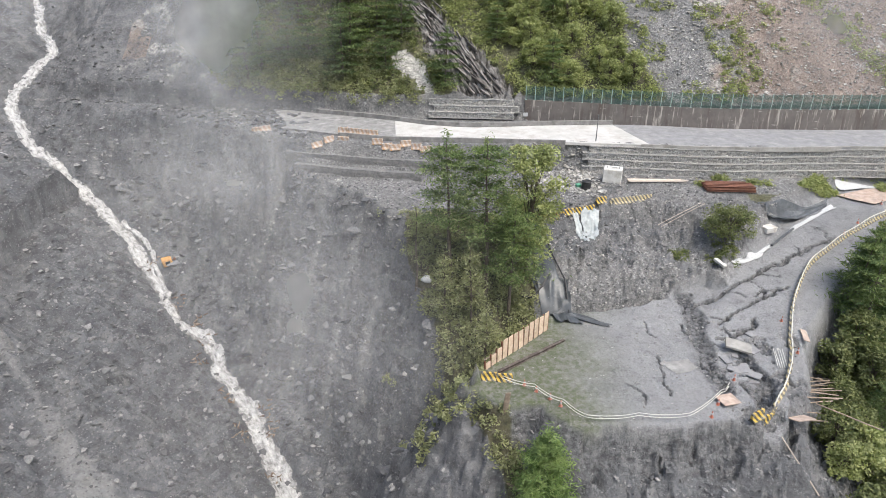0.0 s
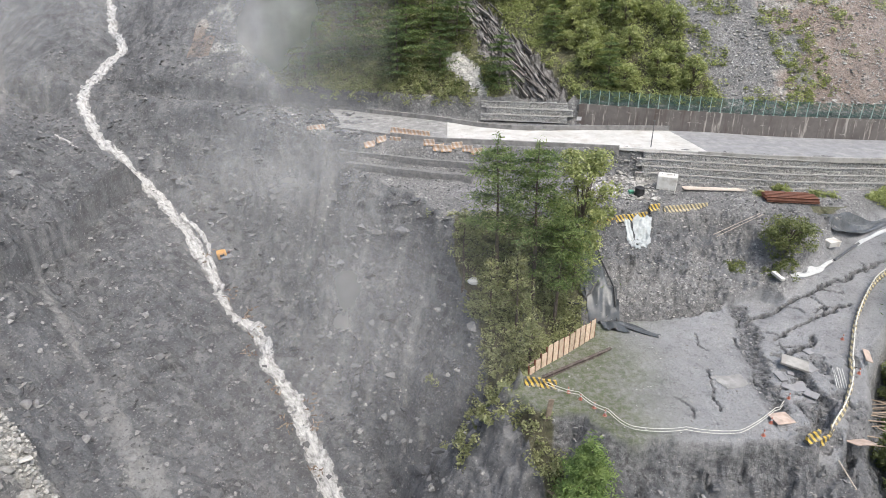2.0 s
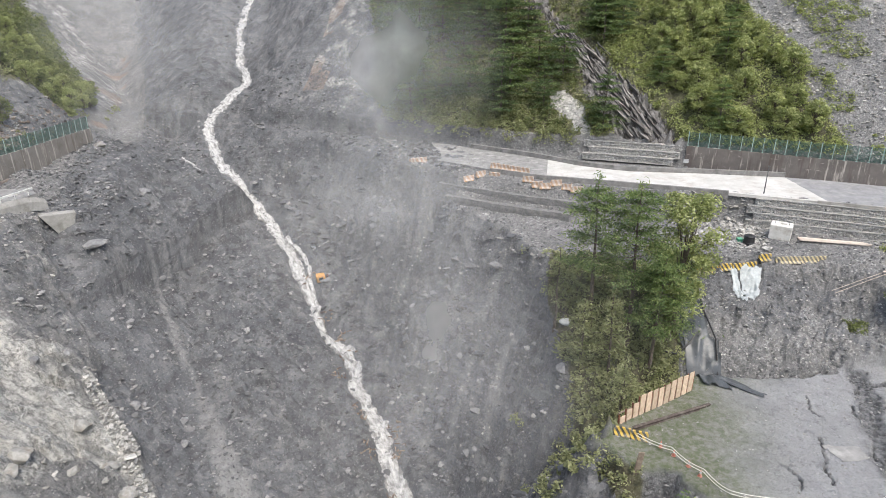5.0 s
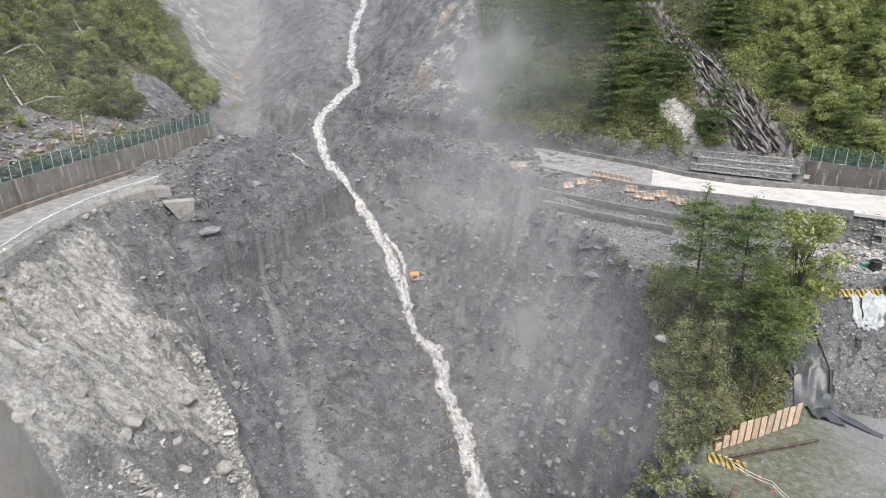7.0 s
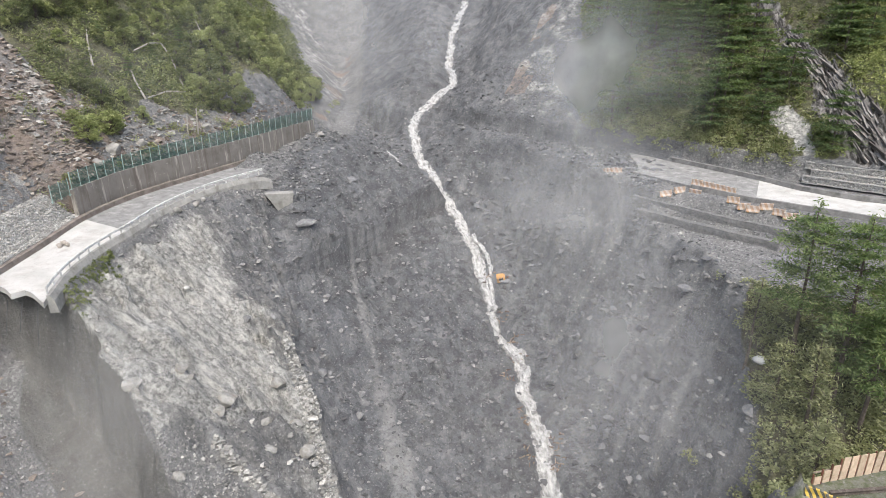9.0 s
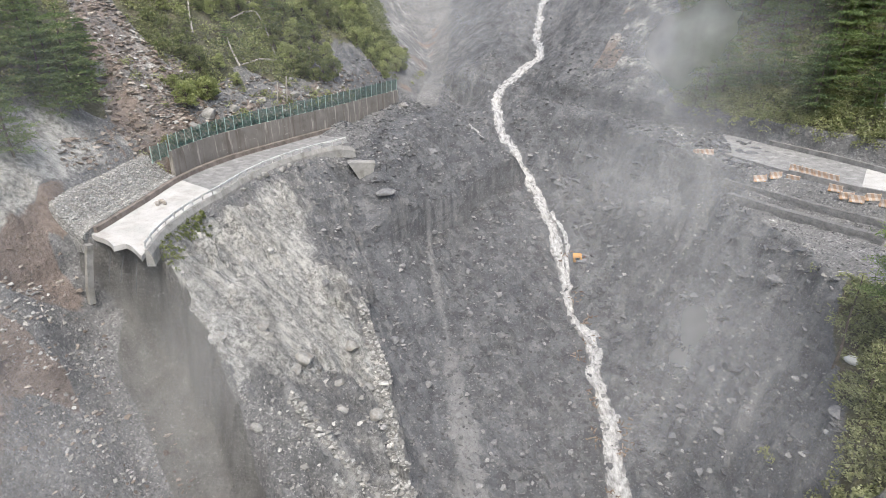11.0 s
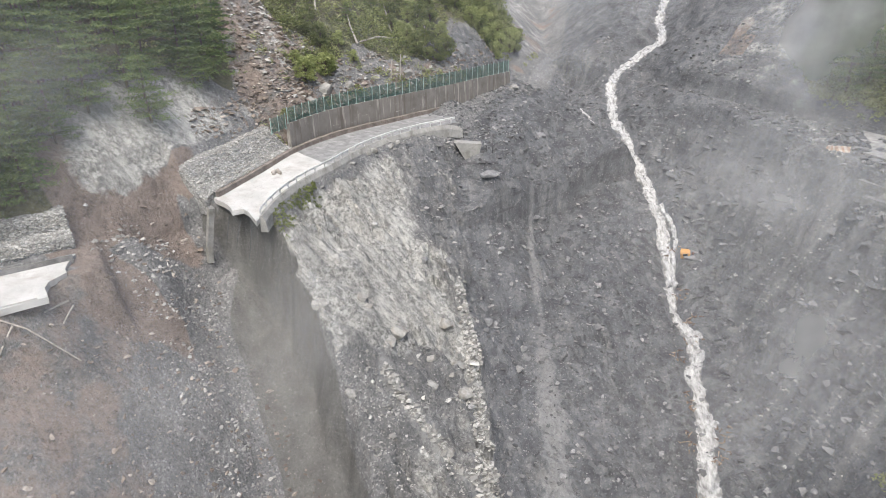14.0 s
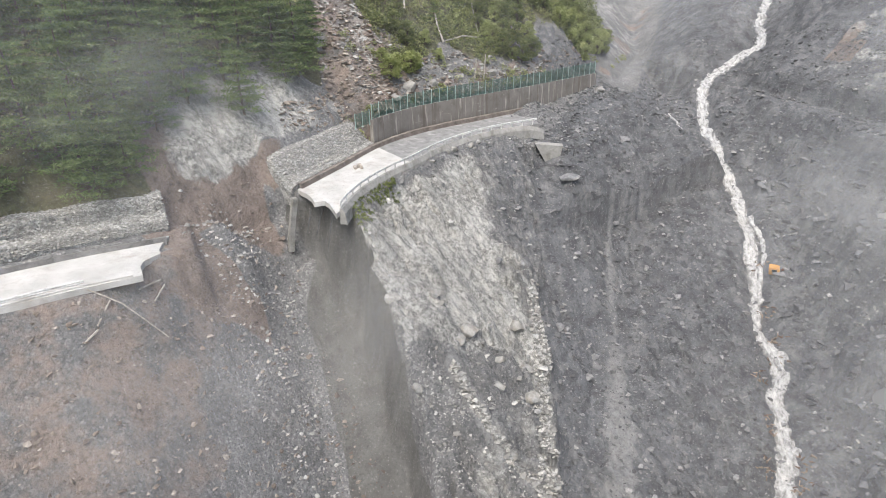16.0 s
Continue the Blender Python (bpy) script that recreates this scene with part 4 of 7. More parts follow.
def rock_mesh(name, seed, detail=2, squash=(1, 0.8, 0.6)):
    """A broken stone, one metre or so across, its base at the origin's height less a quarter."""
    rnd = random.Random(seed)
    bm = bmesh.new()
    bmesh.ops.create_icosphere(bm, subdivisions=detail, radius=0.5)
    cuts = [(Vector([rnd.gauss(0, 1) for _ in "xyz"]).normalized(), rnd.uniform(0.28, 0.42)) for _ in range(9)]
    for v in bm.verts:
        for n, d in cuts:
            k = v.co.dot(n) - d
            if k > 0:
                v.co -= n * k
        v.co += Vector([rnd.uniform(-0.02, 0.02) for _ in "xyz"])
        v.co = Vector((v.co.x * squash[0], v.co.y * squash[1], v.co.z * squash[2]))
    me = bpy.data.meshes.new(name)
    bm.to_mesh(me)
    bm.free()
    return me


def scatter_mesh(name, protos, xs, ys, zs, sizes, seed, sink=0.15):
    """Many stones in one mesh. protos: (verts, tris) arrays."""
    rng = np.random.default_rng(seed)
    co, tri, base = [], [], 0
    for k, (v, f) in enumerate(protos):
        pick = np.arange(len(xs)) % len(protos) == k
        n = int(pick.sum())
        if not n:
            continue
        a, b = rng.uniform(0, 2 * np.pi, n), rng.uniform(-0.5, 0.5, n)
        ca, sa, cb, sb = np.cos(a), np.sin(a), np.cos(b), np.sin(b)
        p = v[None] * np.stack([np.ones(n), rng.uniform(0.6, 1.1, n), rng.uniform(0.45, 1.0, n)], -1)[:, None]
        y1, z1 = p[..., 1] * cb[:, None] - p[..., 2] * sb[:, None], p[..., 1] * sb[:, None] + p[..., 2] * cb[:, None]
        x2, y2 = p[..., 0] * ca[:, None] - y1 * sa[:, None], p[..., 0] * sa[:, None] + y1 * ca[:, None]
        w = np.stack([x2, y2, z1], -1) * sizes[pick][:, None, None]
        w += np.stack([xs[pick], ys[pick], zs[pick] + sink * sizes[pick]], -1)[:, None]
        co.append(w.reshape(-1, 3))
        tri.append((f[None] + (np.arange(n) * len(v))[:, None, None]).reshape(-1, 3) + base)
        base += n * len(v)
    return raw_mesh(name, np.concatenate(co), np.concatenate(tri), smooth=False)


def as_arrays(me):
    v = np.array([p.co for p in me.vertices])
    f = np.array([p.vertices for p in me.polygons])
    return v, f


def shard_mesh(seed, corners=10):
    """A sharp-edged broken stone of a few flat faces."""
    rnd = random.Random(seed)
    bm = bmesh.new()
    for _ in range(corners):
        v = Vector([rnd.gauss(0, 1) for _ in "xyz"]).normalized() * rnd.uniform(0.42, 0.58)
        bm.verts.new((v.x, v.y * 0.85, v.z * 0.6))
    got = bmesh.ops.convex_hull(bm, input=bm.verts[:])
    bmesh.ops.delete(bm, geom=list(set(got["geom_interior"] + got["geom_unused"])), context="VERTS")
    bmesh.ops.triangulate(bm, faces=bm.faces[:])
    me = bpy.data.meshes.new("shard_shape")
    bm.to_mesh(me)
    bm.free()
    return me


PEBBLES = [as_arrays(shard_mesh(900 + k)) for k in range(9)]

# ---- the torrent ----
def build_stream(line, half, seed, name, label):
    """A sheet of broken white water along a line, its edges ragged, with threads that run with the flow."""
    pts = dense(line, 0.35)
    ctr = np.array([(p.x, p.y, p.z) for p in pts])
    tan = np.gradient(ctr[:, :2], axis=0)
    tan /= np.linalg.norm(tan, axis=1)[:, None]
    nor = np.stack([-tan[:, 1], tan[:, 0]], -1)
    n, k = len(ctr), 13
    s = np.arange(n) * 0.35
    half = half * (1 + 0.4 * step(80, 55, ctr[:, 1]))

    def edge(q):
        return half * (1 + 0.42 * vnoise(s / 6.1, s * 0 + q, seed) + 0.3 * vnoise(s / 2.2, s * 0 + q, seed + 1) + 0.34 * vnoise(s / 0.8, s * 0 + q, seed + 2))
    wl, wr = edge(1.5), edge(7.5)
    shift = half * (0.4 * vnoise(s / 7.0, s * 0 + 3, 9) + 0.22 * vnoise(s / 2.3, s * 0 + 3, 10))
    u = np.linspace(-1, 1, k)
    off = shift[:, None] + np.where(u[None] < 0, u[None] * wl[:, None], u[None] * wr[:, None])
    x, y = ctr[:, 0:1] + nor[:, 0:1] * off, ctr[:, 1:2] + nor[:, 1:2] * off
    z = height(x, y)
    z = 0.5 * z + 0.5 * z.mean(1, keepdims=True) + 0.34 * (1 - u[None] ** 4) + 0.16 * vnoise(off * 2.2, s[:, None] / 1.1 + 0 * off, 4) - 0.12
    i = np.arange((n - 1) * k).reshape(n - 1, k)[:, :-1].ravel()
    me = raw_mesh(name, np.stack([x, y, z], -1).reshape(-1, 3), np.stack([i, i + k, i + k + 1, i + 1], -1))
    # the first value rises from midstream to both edges
    for key, v in (("edgeward", np.abs(u[None]) ** 2.5 * np.ones((n, 1))), ("flow", s[:, None] + 0 * off), ("across", off)):
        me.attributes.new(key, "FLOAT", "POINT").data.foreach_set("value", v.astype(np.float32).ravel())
    me.materials.append(WATER)
    return tagged(new(name, me), label, "stream", kind="structure")


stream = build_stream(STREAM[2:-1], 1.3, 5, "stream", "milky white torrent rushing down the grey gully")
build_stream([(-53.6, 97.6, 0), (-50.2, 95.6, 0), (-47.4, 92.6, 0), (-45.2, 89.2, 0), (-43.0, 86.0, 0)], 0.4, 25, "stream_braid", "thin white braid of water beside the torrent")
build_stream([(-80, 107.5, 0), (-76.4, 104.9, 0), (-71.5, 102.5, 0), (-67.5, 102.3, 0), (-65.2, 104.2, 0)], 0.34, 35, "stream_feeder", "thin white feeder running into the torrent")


# ---- roads ----
def between(a, b, n, jag=0.0, seed=0):
    """Matching points along two lines."""
    def even(line):
        p = np.array(line, float)
        s = np.concatenate([[0], np.cumsum(np.linalg.norm(np.diff(p, axis=0), axis=1))])
        t = np.linspace(0, s[-1], n)
        return np.stack([np.interp(t, s, p[:, k]) for k in range(p.shape[1])], -1)
    return even(a), even(b)


def slab(a, b, n, top, thick, cross=6, rag=(0.0, 0.0), seed=1):
    """A deck between two lines, with ragged broken ends where rag is given."""
    rnd = random.Random(seed)
    pa, pb = between(a, b, n)
    bm = bmesh.new()
    up, dn = [], []
    for i in range(n):
        ru, rd_ = [], []
        for k in range(cross + 1):
            f = k / cross
            p = pa[i] * (1 - f) + pb[i] * f
            q = Vector((p[0], p[1], top + rnd.uniform(-0.02, 0.02)))
            for end, idx, nxt in ((0, 0, 1), (1, n - 1, n - 2)):
                if rag[end] and i == idx:
                    d = (pa[idx] * (1 - f) + pb[idx] * f) - (pa[nxt] * (1 - f) + pb[nxt] * f)
                    d /= np.linalg.norm(d)
                    j = rnd.uniform(-0.2, 1.0) * rag[end]
                    q += Vector((d[0], d[1], 0)) * j
            ru.append(bm.verts.new(q))
            rd_.append(bm.verts.new(q + Vector((rnd.uniform(-0.05, 0.05), rnd.uniform(-0.05, 0.05), -thick))))
        up.append(ru)
        dn.append(rd_)
    for i in range(n - 1):
        for k in range(cross):
            bm.faces.new((up[i][k], up[i + 1][k], up[i + 1][k + 1], up[i][k + 1]))
            bm.faces.new((dn[i][k], dn[i][k + 1], dn[i + 1][k + 1], dn[i + 1][k]))
        bm.faces.new((up[i][0], dn[i][0], dn[i + 1][0], up[i + 1][0]))
        bm.faces.new((up[i][cross], up[i + 1][cross], dn[i + 1][cross], dn[i][cross]))
    for k in range(cross):
        bm.faces.new((up[0][k], up[0][k + 1], dn[0][k + 1], dn[0][k]))
        bm.faces.new((up[-1][k], dn[-1][k], dn[-1][k + 1], up[-1][k + 1]))
    bmesh.ops.recalc_face_normals(bm, faces=bm.faces)
    return bm


def road(name, bm, mat, label):
    ob = part(name, bm, mat, None)
    return tagged(ob, label, "road", kind="structure")


E_NEAR = [(-24, 96.5), (-15.5, 93.1), (-6.9, 90.9), (5.4, 90), (17.6, 88.9), (28.1, 87.5), (40.8, 86.1), (52.6, 86.2), (62.7, 86.4), (110, 83)]
E_KERB = [(-29, 110), (-21.4, 106.6), (-13.4, 103.8), (-7.7, 101.4), (-2.1, 98.6), (5.1, 97.2), (15, 98.2), (26.8, 98.9)]
E_FOOT = [(26.8, 98.9), (31.3, 98.7), (43.7, 96.4), (59.7, 95.8), (68.7, 96.0), (112, 93.5)]
road("road_east_dusty", slab(E_NEAR[:3], E_KERB[:4], 14, 0.02, 0.4, 8, (1.5, 0)), DUSTY_DECK, "dust-covered mountain road ending at the slide")
# this stretch takes the palest deck tone
road("road_east_pale", slab(E_NEAR[2:5] + [(29.5, 87.4)], E_KERB[3:] + [(26.9, 98.9)], 24, 0.024, 0.4, 8), PALE_DECK, "pale whitish stretch of mountain road")
road("road_east", slab([(29.5, 87.4)] + E_NEAR[6:], E_FOOT, 40, 0.02, 0.4, 6), ASPHALT, "grey asphalt mountain road below a retaining wall")
W_EDGE = [(-57.2, 25.0), (-60.6, 28.4), (-64.3, 33.7), (-67.1, 39.6), (-70.5, 46.4), (-72.5, 53), (-73.2, 59), (-72.9, 66)]
W_FOOT = [(-66.0, 24.2), (-70.2, 30.9), (-75.7, 39.4), (-78.5, 46.8), (-79.5, 52.6), (-80.0, 58.6), (-80.5, 65), (-80.9, 72)]
road("road_west_tip", slab(W_EDGE[:4], W_FOOT[:3], 10, 0.04, 0.55, 8, (1.1, 0)), PALE_DECK, "pale concrete road end broken off over a washout")
road("road_west", slab(W_EDGE[3:], W_FOOT[2:], 22, 0.03, 0.5, 6, (0, 0.5)), DUSTY_DECK, "dust and rubble covered mountain road below a wall")
S_EDGE = [(-53.3, 4.3), (-53.6, -3.5), (-51.5, -25), (-49, -45)]
S_FOOT = [(-60.5, 8.4), (-61.3, -3.1), (-60, -25), (-58, -45)]
road("road_south_tip", slab(S_EDGE, S_FOOT, 30, 0.04, 0.55, 8, (0.9, 0)), PALE_DECK, "pale concrete road slab broken off beside a washout")

# kerbs
tagged(part("kerb_east", sweep(dense([(*p, 0) for p in E_KERB[1:]], 1.5), [(0, -0.4), (0.05, 0.7), (-0.35, 0.72), (-0.4, -0.4)], wiggle=0.02), KERB_CONCRETE, None),
       "low dark concrete kerb wall beside the road", "kerb", kind="structure")
tagged(part("kerb_road_edge_east", sweep(dense([(*p, 0) for p in E_NEAR[1:5]], 2.0), [(0.45, -0.8), (0.42, 0.35), (0.1, 0.36), (0.05, -0.8)], wiggle=0.03), KERB_CONCRETE, None),
       "low dark kerb on the valley side of the road", "kerb", kind="structure")
tagged(part("kerb_road_line_east", sweep(dense([(*p, 0) for p in E_NEAR[5:]], 2.0), [(0.3, -0.5), (0.28, 0.16), (0.0, 0.17), (0, -0.5)], wiggle=0.02), CONCRETE, None),
       "pale concrete edging of the asphalt road", "kerb", kind="structure")
tagged(part("kerb_west", sweep(dense([(*p, 0) for p in W_EDGE[:-1]] + [(-72.9, 64.5, -0.3), (-72.8, 67, -1.2)], 1.5), [(0.0, -1.5), (0.75, -1.5), (0.6, -0.3), (0.3, 0.28), (0.0, 0.28)][::-1], wiggle=0.03), CONCRETE, None),
       "broad concrete edge beam of the broken road", "kerb", kind="structure")
tagged(part("kerb_west_wall_foot", sweep(dense([(*p, 0) for p in W_FOOT], 1.5), [(0.0, -0.3), (0.42, -0.3), (0.4, 0.62), (0.0, 0.68)], wiggle=0.03), DRAIN_CONCRETE, None),
       "dark brown drain wall at the foot of the slope", "kerb", kind="structure")
tagged(part("kerb_south", sweep(dense([(*p, 0) for p in S_FOOT], 2.0), [(-0.1, -0.3), (-1.3, -0.3), (-1.35, 0.55), (-0.15, 0.12)], wiggle=0.04), KERB_CONCRETE, None),
       "brown earth-stained kerb above the broken slab", "kerb", kind="structure")
tagged(part("kerb_south_edge", sweep(dense([(*p, 0) for p in S_EDGE], 2.0), [(0.0, -0.2), (0.35, -0.2), (0.3, 0.2), (0.0, 0.22)], wiggle=0.02), PALE_DECK, None),
       "low pale concrete lip along the broken slab", "kerb", kind="structure")

# ---- retaining walls and their fences ----
E_WALL = [(13.3, 103.2, 0), (31.3, 99.0, 0), (43.7, 96.8, 0), (59.7, 96.2, 0), (68.7, 96.4, 0), (112, 94, 0)]
W_WALL = [(-76.0, 39.3, 0), (-78.8, 46.7, 0), (-79.8, 52.6, 0), (-80.3, 58.6, 0), (-80.8, 64.8, 0), (-81.4, 72, 0), (-83.0, 84, 0), (-83.8, 90, 0)]
tagged(part("wall_east", sweep(dense(E_WALL, 3.0), [(0.0, -0.6), (-0.25, 2.95), (-0.75, 2.95), (-0.75, -0.6)]), WALL_EAST, None),
       "dark stained concrete retaining wall beside the road", "retaining wall", kind="structure")
tagged(part("wall_west", sweep(dense(W_WALL, 2.0), [(0.0, -3.5), (-0.3, 3.75), (-0.8, 3.75), (-0.8, -3.5)]), WALL_WEST, None),
       "curved brown-stained concrete retaining wall beside the road", "retaining wall", kind="structure")


def panel_mesh(w, h):
    """A steel mesh panel in its frame, wires crossing."""
    bm = bmesh.new()
    for k in range(10):
        box(bm, (0.035, 0.03, h), pose(-w / 2 + w * k / 9, 0, h / 2))
    for k in range(13):
        box(bm, (w, 0.025, 0.04), pose(0, 0.012, h * k / 12))
    me = bpy.data.meshes.new("mesh_panel")
    bm.to_mesh(me)
    bm.free()
    return me


def mesh_fence(line, z, start, stop, gap, h, label, lean=0.0):
    ob = thing("rockfall_fence", label, "fence")
    post, rail = bpy.data.meshes.new("fence_post"), panel_mesh(gap - 0.1, h - 0.12)
    bm = boxed((0.11, 0.09, h + 0.25), pose(0, 0, h / 2 - 0.05), 0.015)
    box(bm, (0.3, 0.24, 0.04), pose(0, 0, 0.0))
    box(bm, (0.13, 0.11, 0.03), pose(0, 0, h + 0.08))
    bm.to_mesh(post)
    bm.free()
    spots = along(dense(line, 1.0), start, stop, gap)
    rnd = random.Random(3)
    for i, (p, a) in enumerate(spots):
        m = pose(p.x, p.y, z, lean, rnd.uniform(-1.5, 1.5), a)
        off = m @ Vector((0, 0.5, 0)) - m.translation
        m.translation += off
        piece("post", post, GREEN_POST, ob, m=m)
        if i + 1 < len(spots):
            q, _ = spots[i + 1]
            c = (p + q) / 2
            m = pose(c.x, c.y, z + 0.08, lean + rnd.uniform(-1, 1), 0, math.degrees(math.atan2(q.y - p.y, q.x - p.x)))
            m.translation += off
            piece("mesh_panel", rail, GREEN_STEEL, ob, m=m)
    return ob


mesh_fence(E_WALL, 2.95, 0.1, 75, 1.5, 2.15, "long green steel mesh rockfall fence on a wall")
mesh_fence(W_WALL, 3.75, 0.1, 52, 1.55, 2.0, "green steel mesh rockfall fence on a curved wall")
mesh_fence([(-74.6, 36.2, 0), (-76.0, 39.3, 0)], 3.2, 0.0, 3.2, 1.5, 1.9, "short end of green mesh fence over stacked stones")


# ---- gabions ----
def basket_mesh(seed, size, rough=0.06):
    """A wire basket packed with stones: a lumpy block."""
    bm = bmesh.new()
    made = bmesh.ops.create_cube(bm, size=1.0, matrix=Matrix.Diagonal((*size, 1)))
    bmesh.ops.subdivide_edges(bm, edges=bm.edges[:], cuts=4, use_grid_fill=True)
    rnd = random.Random(seed)
    for v in bm.verts:
        v.co += Vector([rnd.uniform(-rough, rough) for _ in "xyz"])
        bulge = 1 - (2 * v.co.x / size[0]) ** 2
        if v.co.y < 0:
            v.co.y -= 0.07 * bulge * (1 - (2 * v.co.z / size[2]) ** 2)
    me = bpy.data.meshes.new("gabion_basket")
    bm.to_mesh(me)
    bm.free()
    return me


def wire_mesh(size):
    """The basket's top and bottom selvedge wires."""
    bm = bmesh.new()
    for z in (-size[2] / 2, size[2] / 2):
        box(bm, (size[0], 0.09, 0.1), pose(0, -size[1] / 2 - 0.08, z))
    me = bpy.data.meshes.new("selvedge_wire")
    bm.to_mesh(me)
    bm.free()
    return me


WIRE = plain("dusty_wire", (0.34, 0.335, 0.315), (0.46, 0.45, 0.43), 3, 0.6)


def gabions(line, tops, back, label, size=(2.0, 1.0, 0.95), start=0.0, stop=200.0, trims=None, wired=True, tilt=0.0, mat=None):
    """Rows of stone-filled baskets, each row set back from the one below. tops: height of each row's top."""
    ob = thing("gabion_wall", label, "gabion wall")
    shapes = [basket_mesh(40 + k, size, 0.06 if wired else 0.035) for k in range(3)]
    wires = wire_mesh(size)
    rnd = random.Random(11)
    for r, top in enumerate(tops):
        lo, hi = (start, stop) if not trims else trims[r]
        for i, (p, a) in enumerate(along(dense(line, 1.0), lo + (r % 2) * 0.9, hi, size[0])):
            m = pose(p.x, p.y, top - size[2] / 2 + rnd.uniform(-0.05, 0.05), 0, rnd.uniform(-1, 1), a) @ pose(0, size[1] / 2 + back * r, 0, tilt)
            b = piece("gabion_basket", shapes[(i + r) % 3], mat or GABION, ob, m=m)
            if wired:
                piece("wire", wires, WIRE, b)
    return ob


E_GAB = [(21, 87.4, 0), (28, 86.6, 0), (40.8, 85.2, 0), (61.4, 85.5, 0), (90, 82.5, 0)]
gabions(E_GAB, [-3.15, -2.2, -1.25, -0.3], 0.22, "four-tier wire gabion wall below the road edge", start=0, stop=56)
gabions([(-1.4, 103.6, 0), (12.8, 102.6, 0)], [0.95, 1.9, 2.85], 0.5, "three-tier wire gabion wall at a rocky slope foot", stop=13.2)
gabions([(-23, 86.8, 0), (-12, 83.8, 0), (-2, 81.8, 0)], [-4.3, -2.95, -1.6], 1.35, "dust-buried gabion terraces below the road edge", size=(2.4, 1.5, 1.2), stop=22, wired=False, mat=TERRACE, trims=[(5, 21.5), (1.5, 21), (0.5, 20.5)])


def revetment(line, profile, label, seed):
    """A slope faced with hand-laid stones: a lumpy bed with the facing stones on it."""
    ob = thing("stone_revetment", label, "stone revetment")
    run = dense(line, 0.6)
    part("bed", sweep(run, profile, wiggle=0.08, seed=seed), GABION, ob)
    rng = np.random.default_rng(seed)
    n, face = int(320 * len(run) * 0.6), np.array(profile[:5])
    f = rng.uniform(0, len(run) - 1.001, n)
    g = rng.uniform(0, 3.999, n)
    a, b = f.astype(int), g.astype(int)
    pts = np.array([tuple(p) for p in run])
    tan = np.gradient(pts[:, :2], axis=0)
    tan /= np.linalg.norm(tan, axis=1)[:, None]
    p = pts[a] + (pts[a + 1] - pts[a]) * (f - a)[:, None]
    q = face[b] + (face[b + 1] - face[b]) * (g - b)[:, None]
    x, y, z = p[:, 0] + tan[a, 1] * q[:, 0], p[:, 1] - tan[a, 0] * q[:, 0], p[:, 2] + q[:, 1]
    me = scatter_mesh("stone_facing", PEBBLES, x, y, z, rng.uniform(0.22, 0.5, n), seed, 0.0)
    piece("stone_facing", me, STONES_PALE, ob)
    return ob


revetment([(-65.9, 23.0, -0.6), (-66.7, 24.7, 0), (-70.6, 30.8, 0), (-74.2, 36.3, 0), (-76.0, 39.0, 0)],
          [(0.0, 0.55), (-0.8, 0.75), (-1.0, 1.0), (-3.2, 3.1), (-4.3, 3.3), (-4.3, -1.2), (0.0, -1.2)], "sloping revetment of grey laid stones beside the broken road", 61)
revetment([(-57.5, -32, 0), (-60.6, -14, 0), (-62.2, -4, 0), (-61.9, 5, 0), (-61.6, 9.0, 0)],
          [(0.0, 0.4), (-0.3, 1.25), (-1.7, 1.5), (-2.0, 2.8), (-3.4, 3.2), (-3.4, -1.2), (0.0, -1.2)], "two-step wall of grey laid stones above the broken slab", 62)


# ---- guardrail, pole ----
def guardrail(line, start, stop, name, label, mat, z=0.25):
    ob = thing(name, label, "guardrail")
    run = dense(line, 1.2)
    beam = [(0.02, 0.42), (0.10, 0.50), (0.02, 0.58), (0.10, 0.66), (0.02, 0.74), (-0.02, 0.74), (0.06, 0.66), (-0.02, 0.58), (0.06, 0.50), (-0.02, 0.42)]
    n0 = along(run, start, stop, 1.0)
    part("beam", sweep([(p.x, p.y, z) for p, _ in n0], beam, wiggle=0.015), mat, ob)
    post = bpy.data.meshes.new("rail_post")
    bm = boxed((0.14, 0.14, 0.95), pose(0, 0, 0.3), 0.02)
    bm.to_mesh(post)
    bm.free()
    for p, a in along(run, start + 0.3, stop, 2.0):
        piece("post", post, mat, ob, m=pose(p.x, p.y, z, 0, 0, a))
    return ob


guardrail([(x, y, 0) for x, y in W_EDGE], 0.2, 46, "guardrail", "chalky white steel guardrail along the broken road", WHITE_RAIL)
guardrail([(x - 0.5, y, 0) for x, y in S_EDGE][::-1], 5, 46, "guardrail", "low dusty guardrail along the broken slab", WHITE_RAIL, z=-0.25)

pole = thing("utility_pole", "slim dark steel pole at the road edge", "pole", pose(22.1, 89.4, 0))
part("shaft", tube([(0, 0, -0.3), (0, 0, 3.8)], 0.075, 8, 0.055), DARK_STEEL, pole)
part("cap", boxed((0.3, 0.12, 0.12), pose(0, 0, 3.8), 0.02), DARK_STEEL, pole)

# ---- plants ----
def leaf_quads(c, d, w, rng, droop=0.0):
    """Pointed leaf cards: centres, lengths and widths."""
    n = len(c)
    a = rng.normal(size=(n, 3))
    a[:, 2] = a[:, 2] * 0.6 - droop
    a /= np.linalg.norm(a, axis=1)[:, None]
    b = np.cross(a, rng.normal(size=(n, 3)) * np.array([0.7, 0.7, 1.3]))
    b /= np.linalg.norm(b, axis=1)[:, None]
    a, b = a * d[:, None], b * w[:, None]
    v = np.stack([c - a, c + b, c + a, c - b], 1).reshape(-1, 3)
    return v, np.arange(4 * n).reshape(n, 4)


